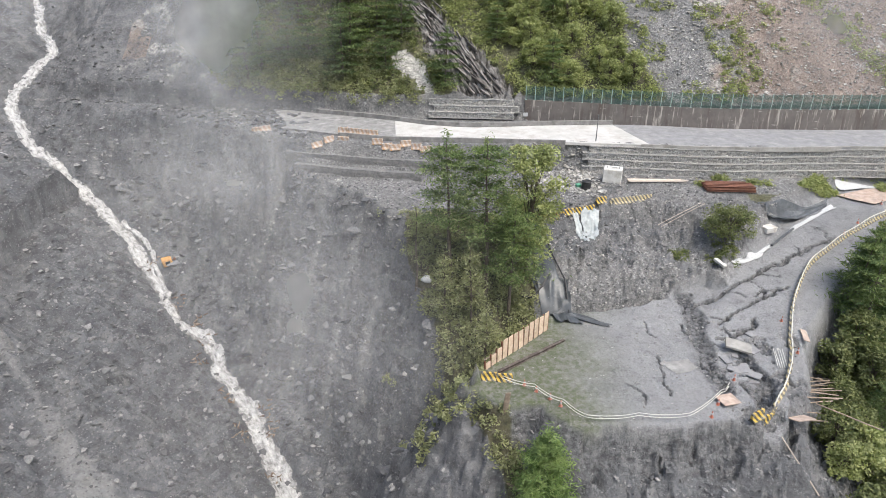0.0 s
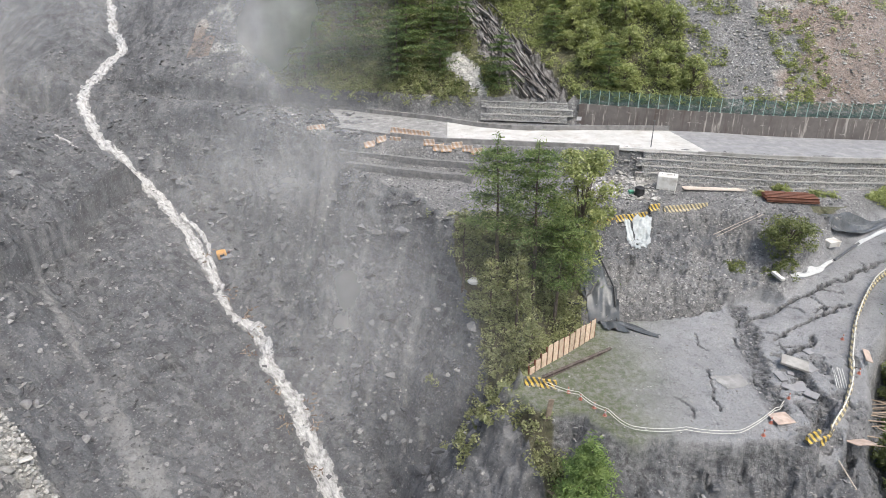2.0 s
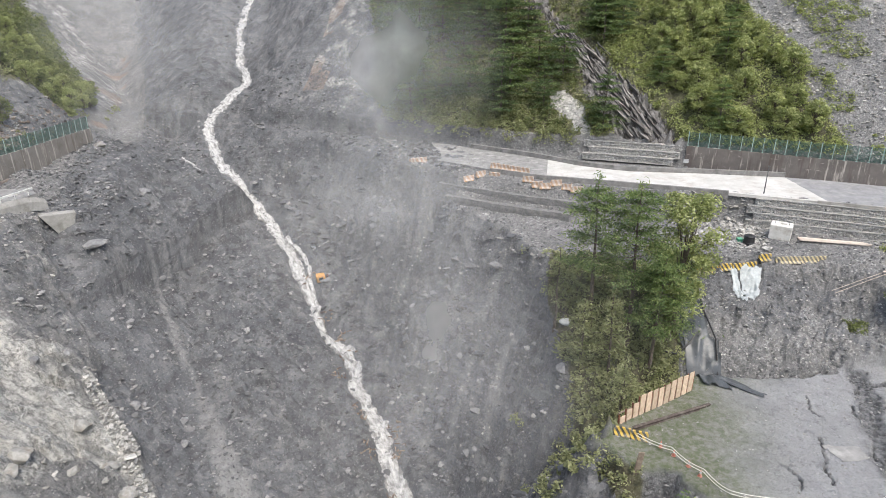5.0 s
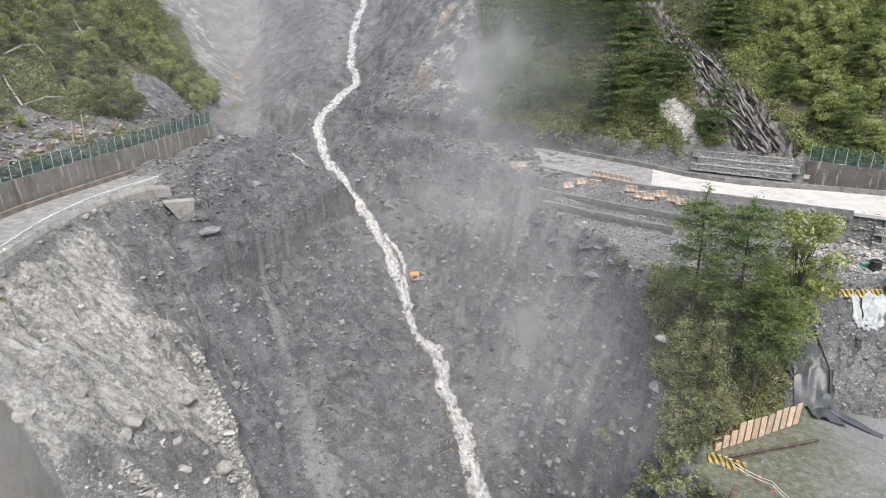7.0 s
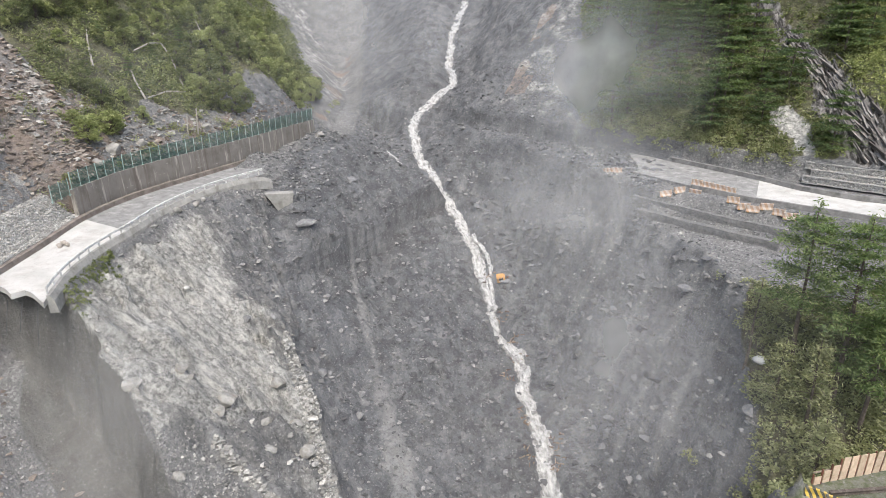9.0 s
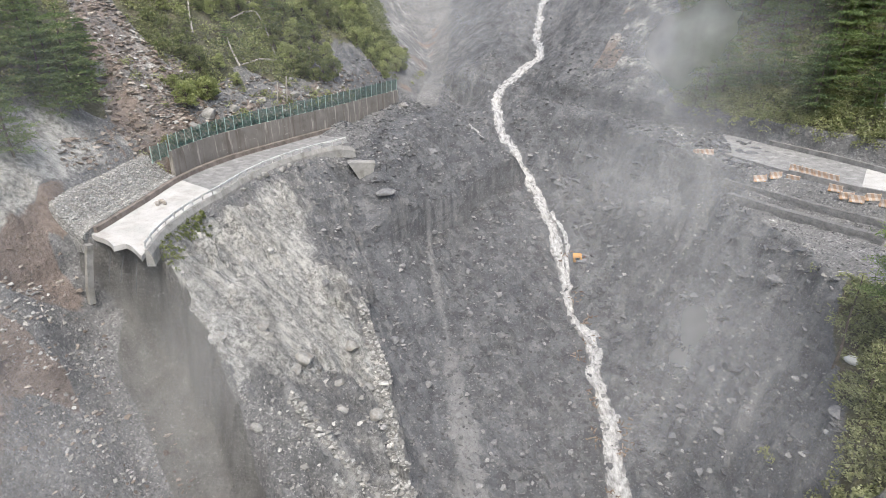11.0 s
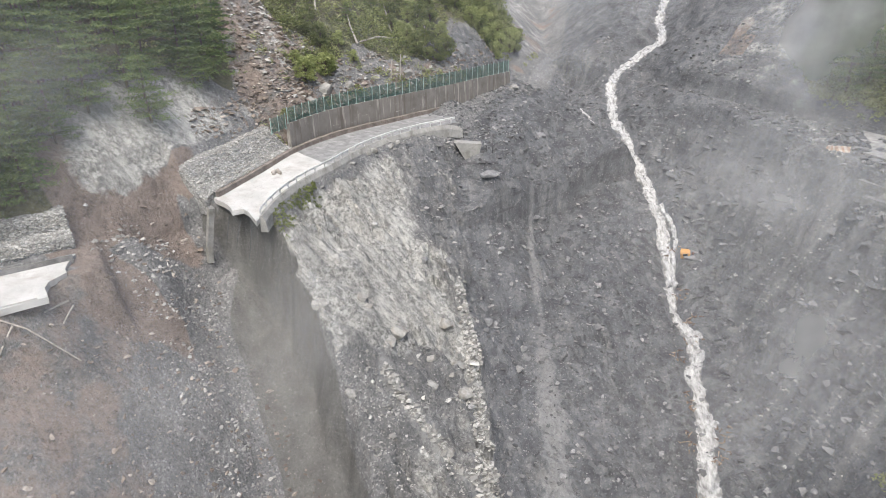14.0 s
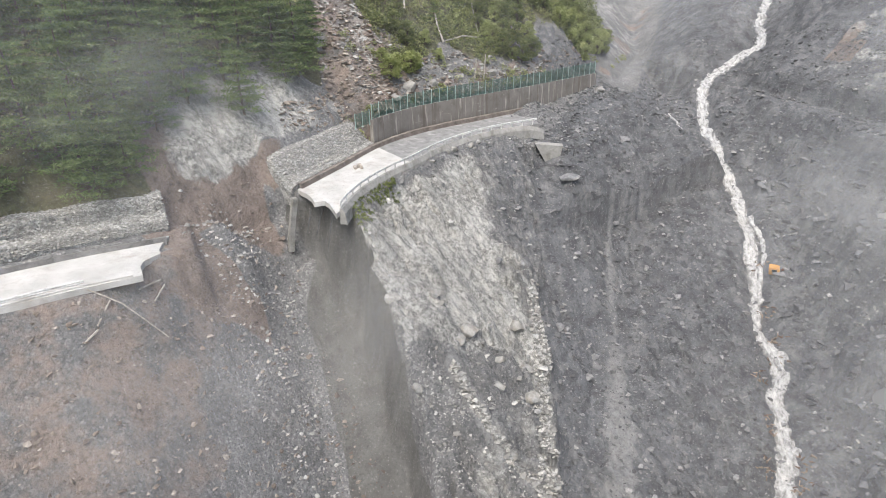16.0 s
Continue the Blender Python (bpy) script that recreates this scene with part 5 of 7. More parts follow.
def conifer(seed, h, levels, per, leaves, spread, bare=0.25, flat=0.35, leaf=0.3, mat=None, taper=(0.82, 1.3)):
    """Meshes of a layered mountain pine: trunk with limbs, and crown."""
    rng, rnd = np.random.default_rng(seed), random.Random(seed)
    bm = bmesh.new()
    lean = Vector((rnd.uniform(-0.03, 0.03), rnd.uniform(-0.03, 0.03), 1))
    stem = [lean * (h * k / 8) + Vector((math.sin(k * 1.3 + seed) * 0.06, math.cos(k * 1.1) * 0.06, 0)) for k in range(9)]
    tube(stem, h * 0.014 + 0.04, 7, 0.03, bm)
    cs = []
    for k in range(levels):
        f = bare + (1 - bare) * (k + rnd.uniform(-0.3, 0.3)) / levels
        f = min(max(f, bare), 0.99)
        base = lean * (h * f)
        reach = spread * (1 - taper[0] * ((f - bare) / (1 - bare)) ** taper[1]) * rnd.uniform(0.75, 1.15)
        turn = rnd.uniform(0, 6.3)
        for j in range(per):
            a = turn + 6.283 * j / per + rnd.uniform(-0.4, 0.4)
            r = reach * rnd.uniform(0.55, 1.1)
            tip = base + Vector((math.cos(a) * r, math.sin(a) * r, rnd.uniform(-0.12, 0.18) * r))
            tube([base, (base + tip) / 2 + Vector((0, 0, 0.06 * r)), tip], 0.045, 4, 0.012, bm)
            for q, size in ((0.55, 0.75), (0.92, 1.0)):
                c = np.array(base.lerp(tip, q))
                n = int(leaves * size)
                rad = (0.28 * r + 0.3) * size
                cs.append(c + rng.normal(size=(n, 3)) * np.array([rad, rad, rad * flat]) * 0.62 + np.array([0, 0, 0.08]))
    cs.append(np.array(lean * h) + rng.normal(size=(leaves, 3)) * np.array([0.3, 0.3, 0.5]))
    c = np.concatenate(cs)
    v, q = leaf_quads(c, rng.uniform(0.7, 1.3, len(c)) * leaf, rng.uniform(0.13, 0.24, len(c)) * leaf, rng)
    trunk = bpy.data.meshes.new("trunk")
    bm.to_mesh(trunk)
    bm.free()
    trunk.materials.append(BARK)
    crown = raw_mesh("crown", v, q, False)
    crown.materials.append(mat or NEEDLES)
    return trunk, crown


def broadleaf(seed, h, spread, leaves, mat, leaf=0.22, clumps=34):
    """Meshes of a rounded, uneven leafy tree: trunk with limbs, and crown in clumps."""
    rng, rnd = np.random.default_rng(seed), random.Random(seed)
    bm = bmesh.new()
    tube([(0, 0, -0.3), (0.05, 0, h * 0.3), (0.1, 0.05, h * 0.75)], h * 0.018 + 0.04, 7, 0.04, bm)
    cs = []
    for k in range(clumps):
        a, f = rnd.uniform(0, 6.283), rnd.uniform(0.25, 1.0)
        r = spread * math.sqrt(max(0.05, 1 - ((f - 0.5) / 0.55) ** 2)) * rnd.uniform(0.35, 0.95)
        tip = Vector((math.cos(a) * r, math.sin(a) * r, h * f))
        tube([(0.05, 0, h * f * 0.5), tip * 0.6 + Vector((0, 0, h * f * 0.3)), tip], 0.05, 4, 0.015, bm)
        n = leaves // clumps
        rad = spread * rnd.uniform(0.2, 0.38)
        p = rng.normal(size=(n, 3))
        p /= np.linalg.norm(p, axis=1)[:, None]
        cs.append(np.array(tip) + p * rad * rng.uniform(0.6, 1.05, (n, 1)) * np.array([1, 1, 0.75]))
    c = np.concatenate(cs)
    v, q = leaf_quads(c, rng.uniform(0.6, 1.2, len(c)) * leaf, rng.uniform(0.35, 0.6, len(c)) * leaf, rng)
    trunk = bpy.data.meshes.new("trunk")
    bm.to_mesh(trunk)
    bm.free()
    trunk.materials.append(BARK)
    crown = raw_mesh("crown", v, q, False)
    crown.materials.append(mat)
    return trunk, crown


def tree(meshes, p, label, turn=0.0, scale=1.0, group="", category="tree", name="tree"):
    ob = thing(name, label, category, pose(p[0], p[1], p[2], 0, 0, turn) @ Matrix.Scale(scale, 4), group)
    piece("trunk", meshes[0], None, ob)
    piece("crown", meshes[1], None, ob)
    return ob


# the pines on the spur between the slide and the platform
tree(conifer(1, 17.6, 8, 5, 84, 4.0, 0.46, 0.2, 0.27, None, (0.6, 2.0)), at(0.9, 65.3, -0.2), "tall layered green pine on a brushy spur", 20, name="pine_tree")
tree(conifer(2, 18.6, 9, 5, 84, 4.4, 0.46, 0.2, 0.27, None, (0.6, 2.0)), at(5.0, 63.3, -0.2), "tall dark green pine standing amid brush", 80, name="pine_tree")
tree(broadleaf(3, 15.4, 3.9, 11000, SHRUB, 0.2, 62), at(9.8, 66.0, -0.2), "light green leafy tree beside tall pines", 0, name="leafy_tree")
tree(conifer(4, 13.5, 8, 5, 74, 3.4, 0.4, 0.22, 0.26, None, (0.6, 2.0)), at(7.4, 62.0, -0.2), "smaller green pine among taller ones", 140, name="pine_tree")
tree(conifer(5, 10.5, 6, 3, 14, 1.6, 0.4, 0.5, 0.24, DRY), at(-3.1, 66.2, -0.2), "thin sparse tree on the edge of the slide", 0, name="thin_tree")
tree(conifer(8, 9.5, 8, 4, 30, 2.4, 0.3, 0.5, 0.26, DRY), at(3.2, 60.6, -0.2), "olive brown young tree in dry brush", 60, name="young_tree")
tree(conifer(9, 8.0, 7, 4, 30, 2.2, 0.2, 0.5, 0.26, DRY), at(0.2, 61.5, -0.2), "olive brown young tree in dry brush", 10, name="young_tree")
tree(conifer(10, 7.0, 7, 4, 30, 2.0, 0.2, 0.5, 0.26, DRY), at(4.6, 56.5, -0.2), "olive brown young tree near a timber fence", 200, name="young_tree")
tree(conifer(6, 10.8, 11, 6, 150, 3.4, 0.1, 0.4, 0.24, YOUNG), at(8.6, 40.0, -0.2), "bright green bushy young pine below the platform", 0, name="pine_tree")
tree(broadleaf(7, 5.2, 3.5, 6000, BROAD, 0.16, 44), at(34.6, 70.2, -0.4), "round green shrub tree on a gravel slope", 0, 0.86, name="shrub_tree")

# forests on the slopes
CONIFERS = [conifer(20 + k, 11.0, 8, 6, 48, 3.9, 0.14, 0.16, 0.32, NEEDLES_DARK if k < 2 else NEEDLES) for k in range(4)]
BROADS = [broadleaf(30 + k, 7.0, 3.0, 2600, (BROAD, SHRUB, BROAD)[k], 0.27, 40) for k in range(3)]


def grow(kind, n, spot, ok, group, label, lo, hi, seed, space, name):
    rnd, kept = random.Random(seed), []
    spots = [spot(rnd) for _ in range(n * 12)]
    zs, c = cover(np.array([p[0] for p in spots]), np.array([p[1] for p in spots]))
    for i, (x, y) in enumerate(spots):
        if not ok(x, y, {k: float(v[i]) for k, v in c.items()}) or any((x - a) ** 2 + (y - b) ** 2 < space * space for a, b in kept):
            continue
        kept.append((x, y))
        tree(kind[rnd.randrange(len(kind))], (x, y, float(zs[i]) - 0.3), label, rnd.uniform(0, 360), rnd.uniform(lo, hi), group, name=name)
        if len(kept) >= n:
            break


grow(CONIFERS[:3], 66, lambda r: (r.uniform(-58, 3), r.uniform(106, 146)), lambda x, y, c: c["up"] > 0.6 and c["ei"] > 2.2 and x > -0.345 * y and abs(x - 7.0 + 0.85 * (y - 106)) > 5.2 and math.hypot(x + 4.5, y - 108.5) > 4.5,
     "pines on the eastern slope", "dark green conifer on the misty eastern slope", 0.7, 1.15, 1, 2.5, "forest_pine")
grow(CONIFERS[3:] + BROADS[1:2] * 3, 36, lambda r: (r.uniform(8, 38), r.uniform(101, 132)), lambda x, y, c: c["ei"] > 2.5 and x < 34 - 0.52 * (y - 101) and abs(x - 7.0 + 0.85 * (y - 106)) > 4.6,
     "trees over the long wall", "bright green tree on the slope above the wall", 0.45, 0.75, 2, 2.4, "slope_tree")
grow(CONIFERS, 84, lambda r: (r.uniform(-114, -64), r.uniform(-22, 36)), lambda x, y, c: c["up"] > 0.6 and c["wi"] > (9.5 if y > 11 else 3.6),
     "pines on the western slope", "green conifer on the steep western slope", 0.65, 1.05, 3, 2.3, "forest_pine")
grow(CONIFERS, 34, lambda r: (r.uniform(-84, -65), r.uniform(-16, 13)), lambda x, y, c: c["wi"] > 3.8 and c["up"] > 0.5,
     "pines on the western slope", "green conifer over the broken slab", 0.6, 0.95, 13, 2.0, "forest_pine")
grow(CONIFERS, 16, lambda r: (r.uniform(-92, -72), r.uniform(12, 38)), lambda x, y, c: c["wi"] > 8.0 and c["up"] > 0.5 and y < 33 - 0.2 * (x + 85),
     "pines on the western slope", "green conifer above a pale rock face", 0.6, 0.95, 14, 2.2, "forest_pine")
grow(BROADS + BROADS[1:2] * 2, 210, lambda r: (r.uniform(-122, -81), r.uniform(38, 118)), lambda x, y, c: c["up"] > 0.6 and c["wi"] > 4.5 and c["chute"] < 0.2 and vnoise(np.array([x / 6]), np.array([y / 6]), 113)[0] > -0.45 and abs(y - 41 + 0.12 * (x + 82)) > 4,
     "bushes on the western slope", "rounded olive green bush on the slope above the fence", 0.3, 0.62, 15, 1.6, "bush")
grow(CONIFERS[2:], 26, lambda r: (r.uniform(-122, -84), r.uniform(38, 110)), lambda x, y, c: c["up"] > 0.6 and c["wi"] > 7 and c["chute"] < 0.2,
     "bushes on the western slope", "small dark conifer among bushes on the slope", 0.2, 0.36, 16, 3.0, "young_pine")
grow(BROADS + CONIFERS[3:], 120, lambda r: (r.uniform(34, 76), r.uniform(36, 78)), lambda x, y, c: c["rd"] > 6.0 and c["p"] < -3 and (y > 62 or x > 36.4 + (y - 47.4) * 0.53) and y < 43 + (x - 30) * 1.15 and c["eo"] < -7,
     "trees below the lower road", "dense green leafy tree below the road edge", 0.55, 1.0, 4, 2.0, "forest_tree")


# brush that covers the slopes
def brush(name, label, mat, xs, ys, zs, rads, per, leaf, seed):
    rng = np.random.default_rng(seed)
    n = len(xs)
    p = rng.normal(size=(n, per, 3))
    p /= np.linalg.norm(p, axis=2)[..., None]
    p[..., 2] = np.abs(p[..., 2]) * 1.25
    p *= (rads[:, None] * rng.uniform(0.55, 1.1, (n, per)))[..., None]
    c = (np.stack([xs, ys, zs], -1)[:, None] + p).reshape(-1, 3)
    v, q = leaf_quads(c, rng.uniform(0.6, 1.3, len(c)) * leaf, rng.uniform(0.3, 0.55, len(c)) * leaf, rng)
    me = raw_mesh(name, v, q, False)
    me.materials.append(mat)
    return tagged(new(name, me), label, "shrubs", kind="stuff")


def sow(n, x0, x1, y0, y1, ok, seed):
    rng = np.random.default_rng(seed)
    x, y = rng.uniform(x0, x1, n), rng.uniform(y0, y1, n)
    z, c = cover(x, y)
    s = shares(x, y, c)
    keep = ok(x, y, c, s)
    return x[keep], y[keep], z[keep], rng


def carpet(name, label, mat, n, area, ok, lo, hi, per, leaf, seed):
    x, y, z, rng = sow(n, *area, ok, seed)
    return brush(name, label, mat, x, y, z - 0.1, rng.uniform(lo, hi, len(x)), per, leaf, seed)


carpet("eastern_brush", "dense bright green brush on the eastern slope", SHRUB, 3000, (-2, 42, 99, 136), lambda x, y, c, s: (s["soil"] > 0.55) & (x < 36 - 0.52 * (y - 101)) & (c["ei"] > 1.2), 0.6, 1.4, 60, 0.2, 1)
carpet("eastern_undergrowth", "dark green undergrowth beneath the eastern pines", BROAD, 3400, (-80, 2, 104, 150), lambda x, y, c, s: (s["soil"] > 0.5) & (c["ei"] > 0.4), 0.6, 1.4, 30, 0.3, 2)
carpet("scree_shrubs", "scattered green shrubs on a scree slope", SHRUB, 2600, (28, 85, 97, 128), lambda x, y, c, s: (s["soil"] > 0.16) & (c["ei"] > 1.5) & (x > 36 - 0.52 * (y - 101)), 0.35, 0.95, 44, 0.18, 3)
carpet("western_brush", "olive green brush on the slope above the fence", BROAD, 1700, (-128, -80, 36, 125), lambda x, y, c, s: (s["soil"] > 0.5) & (c["wi"] > 4.0) & (fbm(x / 4, y / 4, 91, 2) > -0.12), 0.7, 2.1, 96, 0.21, 4)
carpet("western_bushes", "bright green bushes on the slope above the fence", SHRUB, 900, (-124, -80, 36, 120), lambda x, y, c, s: (s["soil"] > 0.5) & (c["wi"] > 4.0) & (fbm(x / 6, y / 6, 191, 2) > 0.08), 0.8, 2.0, 96, 0.2, 41)
carpet("western_dry_brush", "dry olive brush between the western shrubs", DRY, 4600, (-128, -78, 36, 125), lambda x, y, c, s: ((s["soil"] > 0.4) & (c["wi"] > 3.5)) | ((c["wi"] > 1.2) & (c["wi"] < 12) & (c["chute"] < 0.2) & (fbm(x / 3, y / 3, 107, 2) > 0.12)), 0.4, 1.0, 40, 0.19, 14)
carpet("western_undergrowth", "dull green undergrowth beneath the western pines", DRY, 2200, (-118, -64, -24, 34), lambda x, y, c, s: (s["soil"] > 0.6) & (c["wi"] > 9.0), 0.5, 1.2, 26, 0.28, 5)
carpet("spur_brush", "dry olive brush and grass on the spur", DRY, 1900, (-11, 11, 42, 76), lambda x, y, c, s: (s["soil"] + 0.5 * vnoise(x / 2, y / 2, 95) * (x < 2) > 0.4) & (x < 12), 0.3, 0.95, 54, 0.19, 6)
carpet("slope_shrubs", "small green shrubs below a leafy shrub tree", BROAD, 420, (28, 38, 67, 74), lambda x, y, c, s: (np.hypot(x - 29, y - 69.8) < 1.2) | (np.hypot(x - 33.6, y - 68.6) < 1.8) | (np.hypot(x - 38.5, y - 73) < 1.6), 0.25, 0.6, 44, 0.14, 21)
carpet("corner_brush", "pale dry grass and brush below the fence corner", DRY, 150, (-4, 7, 46, 53), lambda x, y, c, s: (c["built"] < 0.1) & (x < 5.5) & (x > -2.5 + 0.3 * np.abs(48 - y)), 0.4, 0.9, 60, 0.2, 22)
carpet("kerb_brush", "dull green and brown brush behind the road kerb", DRY, 1300, (-40, -1, 103, 116), lambda x, y, c, s: (c["ei"] > 0.6) & (c["ei"] < 7) & (line_info(x, y, [(-6.8, 110.6, 0), (-1.0, 105.4, 0)])[0] > 2.0) & (c["cutg"] < 0), 0.5, 1.2, 44, 0.22, 23)
carpet("fall_brush", "dense green brush below the lower road", BROAD, 2600, (33, 84, 34, 84), lambda x, y, c, s: (s["soil"] > 0.3) & (c["rd"] > 5.5) & ((y > 62) | (x > 35.2 + (y - 47.4) * 0.53)) & (y < 43 + 1.15 * (x - 30)), 0.6, 1.4, 50, 0.22, 7)
carpet("gabion_weeds", "green weeds along the gabion foot", SHRUB, 1500, (35, 76, 82.4, 85.0), lambda x, y, c, s: (c["rd"] > 2.0) & (fbm(x / 4, y / 4, 93, 2) > -0.2), 0.35, 0.85, 34, 0.18, 8)
carpet("road_edge_weeds", "low green weeds along the road edge", SHRUB, 220, (12, 70, 85.2, 87.6), lambda x, y, c, s: (c["eo"] > -0.6) & (c["eo"] < 0.6), 0.12, 0.28, 24, 0.14, 9)

carpet("ridge_brush", "hazy green brush on the far western ridge", BROAD, 3600, (-170, -96, 92, 185), lambda x, y, c, s: (s["soil"] > 0.4) & (c["wi"] > 2.0) & (x < -112), 0.8, 1.8, 40, 0.34, 15)
# ---- loose stones ----
def litter(name, label, mat, n, area, ok, lo, hi, seed, power=3.0):
    x, y, z, rng = sow(n, *area, ok, seed)
    size = lo + (hi - lo) * rng.random(len(x)) ** power
    me = scatter_mesh(name, PEBBLES, x, y, z, size, seed)
    me.materials.append(mat)
    return tagged(new(name, me), label, "stones", kind="stuff")


litter("slide_stones", "scattered grey stones on the slide debris", STONES_GREY, 30000, (-95, 0, 30, 130), lambda x, y, c, s: (s["debris"] > 0.5) & (np.abs(c["sd"]) > 2.2), 0.18, 1.1, 1, 5)
litter("rib_stones", "broken pale rock on the bedrock rib", STONES_PALE, 2600, (-75, -25, 12, 64), lambda x, y, c, s: c["rib"] > 0.4, 0.2, 1.0, 2, 4)
litter("bench_gravel", "grey angular gravel on the bench", STONES_GREY, 9000, (-24, 45, 60, 88), lambda x, y, c, s: (c["built"] < 0.1) & (s["soil"] < 0.3) & (c["chute"] < 0.3), 0.15, 0.6, 3, 4)
litter("platform_gravel", "grey gravel on the slope below the platform", STONES_GREY, 3600, (6, 36, 26, 46), lambda x, y, c, s: c["built"] < 0.2, 0.12, 0.6, 4, 4)
litter("washout_scree", "grey scree in the washout gully", STONES_PALE, 12000, (-66, -24, -12, 24), lambda x, y, c, s: (c["wd"] > 0.2) & (c["wd"] < 9 + 4 * fbm(x / 5, y / 5, 103, 2)) & (s["silt"] < 0.3), 0.12, 0.75, 5, 4)
litter("scar_stones", "brownish stones on the earth scar", STONES_BROWN, 6500, (-78, -24, -26, 22), lambda x, y, c, s: (c["wo"] < -0.5) | (c["wash"] > 0.5) & (s["silt"] < 0.3), 0.15, 0.9, 6, 4)
litter("fence_rubble_west", "brownish rubble piled behind the western fence", STONES_BROWN, 7000, (-100, -74, 26, 95), lambda x, y, c, s: (c["wi"] > 0.8) & (c["wi"] < 8) & (s["soil"] < 0.6), 0.2, 1.2, 7, 4)
litter("scree_east", "pale shattered scree above the eastern wall", STONES_PALE, 12000, (20, 88, 97, 130), lambda x, y, c, s: (c["ei"] > 1) & (s["soil"] < 0.5), 0.2, 0.8, 8, 3)
litter("collapse_rubble", "grey rubble of a collapsed gabion stretch", STONES_PALE, 2000, (11, 22, 80.5, 88.9), lambda x, y, c, s: c["eo"] < 0.7, 0.2, 1.0, 9, 3)
litter("fracture_rubble", "dark rubble in the fractured lower road", STONES_GREY, 7000, (25.5, 54, 43, 76), lambda x, y, c, s: s["torn"] > 0.4, 0.1, 0.5, 12, 3)
litter("slide_heap", "grey rubble heaped over the buried road end", STONES_GREY, 4200, (-85, -66, 58, 94), lambda x, y, c, s: (np.hypot(x + 77, y - 72) < 9) | (np.hypot(x + 72.5, y - 64.5) < 3.0) | (np.abs(c["wi"] + 2) < 2.2), 0.15, 0.9, 13, 3)
litter("platform_grit", "small stones strewn over the platform", STONES_PALE, 1600, (3, 36, 42, 66), lambda x, y, c, s: c["built"] > 0.8, 0.05, 0.3, 14, 4)
litter("road_debris", "small rubble strewn over the western road", STONES_GREY, 900, (-82, -62, 36, 72), lambda x, y, c, s: (c["wo"] > 0.5) & (c["wi"] < -0.2) & (y > 40 + 14 * np.random.default_rng(3).random(len(x))), 0.08, 0.35, 10, 3)

litter("stream_stones", "wet dark stones in and beside the torrent", STONES_GREY, 5200, (-105, -5, 48, 178), lambda x, y, c, s: np.abs(c["sd"]) < 3.4, 0.3, 1.5, 11, 3)
litter("talus_stripe", "pale stripe of broken talus beside the rib", STONES_PALE, 60000, (-55, -29, 30, 52), lambda x, y, c, s: (line_info(x, y, TALUS[0])[0] < 0.7 + 0.9 * np.abs(vnoise(x / 3, y / 3, 15))) | (line_info(x, y, TALUS[1])[0] < 0.6), 0.15, 1.0, 15, 4)
litter("rib_gravel", "pale gravel over the foot of the bedrock rib", STONES_PALE, 16000, (-52, -20, 14, 40), lambda x, y, c, s: (c["rib"] > 0.3) & (fbm(x / 4, y / 4, 111, 3) + 0.05 * (36 - y) > 0.1), 0.1, 0.5, 25, 4)


litter("bank_clods", "dark broken clods and slabs on the eroded bank", STONES_DARK, 4200, (-60, 0, 48, 106), lambda x, y, c, s: (s["debris"] > 0.5) & (c["sd"] < -3) & (fbm(x / 7, y / 7, 63, 3) + 0.5 * step(-16, -6, c["sd"]) > 0.08), 0.4, 2.4, 21, 4)
litter("trail_gravel", "pale gravel trails down the slide bank", STONES_PALE, 26000, (-44, 0, 60, 116), lambda x, y, c, s: (s["trail"] > 0.3) & (c["sd"] < -2), 0.14, 0.7, 22, 3)
litter("chute_rubble", "tan rubble lying in a chute above the fence", STONES_BROWN, 5200, (-110, -76, 32, 54), lambda x, y, c, s: (s["brown"] > 0.3) & (c["wi"] > 0.8), 0.2, 1.3, 23, 4)
litter("slope_rubble", "pale rubble in gaps of the western brush", STONES_PALE, 5200, (-112, -80, 40, 100), lambda x, y, c, s: (s["soil"] < 0.5) & (c["wi"] > 1.0) & (c["chute"] < 0.5), 0.2, 1.1, 24, 4)


def slate_slabs(n, seed):
    """Long plates of bedded slate that stand out of the eastern scar, all dipping one way."""
    rnd, bm = random.Random(seed), bmesh.new()
    top, low = at(-8.5, 124), at(7.0, 105.5)
    way = (low - top).normalized()
    side = way.cross(Vector((0, -0.6, 0.8))).normalized()
    turn = Matrix((way, side, way.cross(side))).transposed().to_4x4()
    for _ in range(n):
        y = rnd.uniform(105, 123)
        x = 6.5 - 0.85 * (y - 106) + rnd.uniform(-1, 1) * rnd.uniform(1.2, 3.6)
        tip = pose(0, 0, 0, rnd.uniform(-14, 14), rnd.uniform(-9, 9), rnd.uniform(-12, 12))
        box(bm, (rnd.uniform(0.9, 3.8), rnd.uniform(0.1, 0.3), rnd.uniform(0.25, 0.6)), Matrix.Translation(at(x, y, rnd.uniform(0.0, 0.5))) @ turn @ tip)
    return tagged(part("slate_slabs", bm, STONES_SLATE, None), "tilted slabs of bedded grey slate above the road", "rock slabs", kind="stuff")


slate_slabs(320, 5)


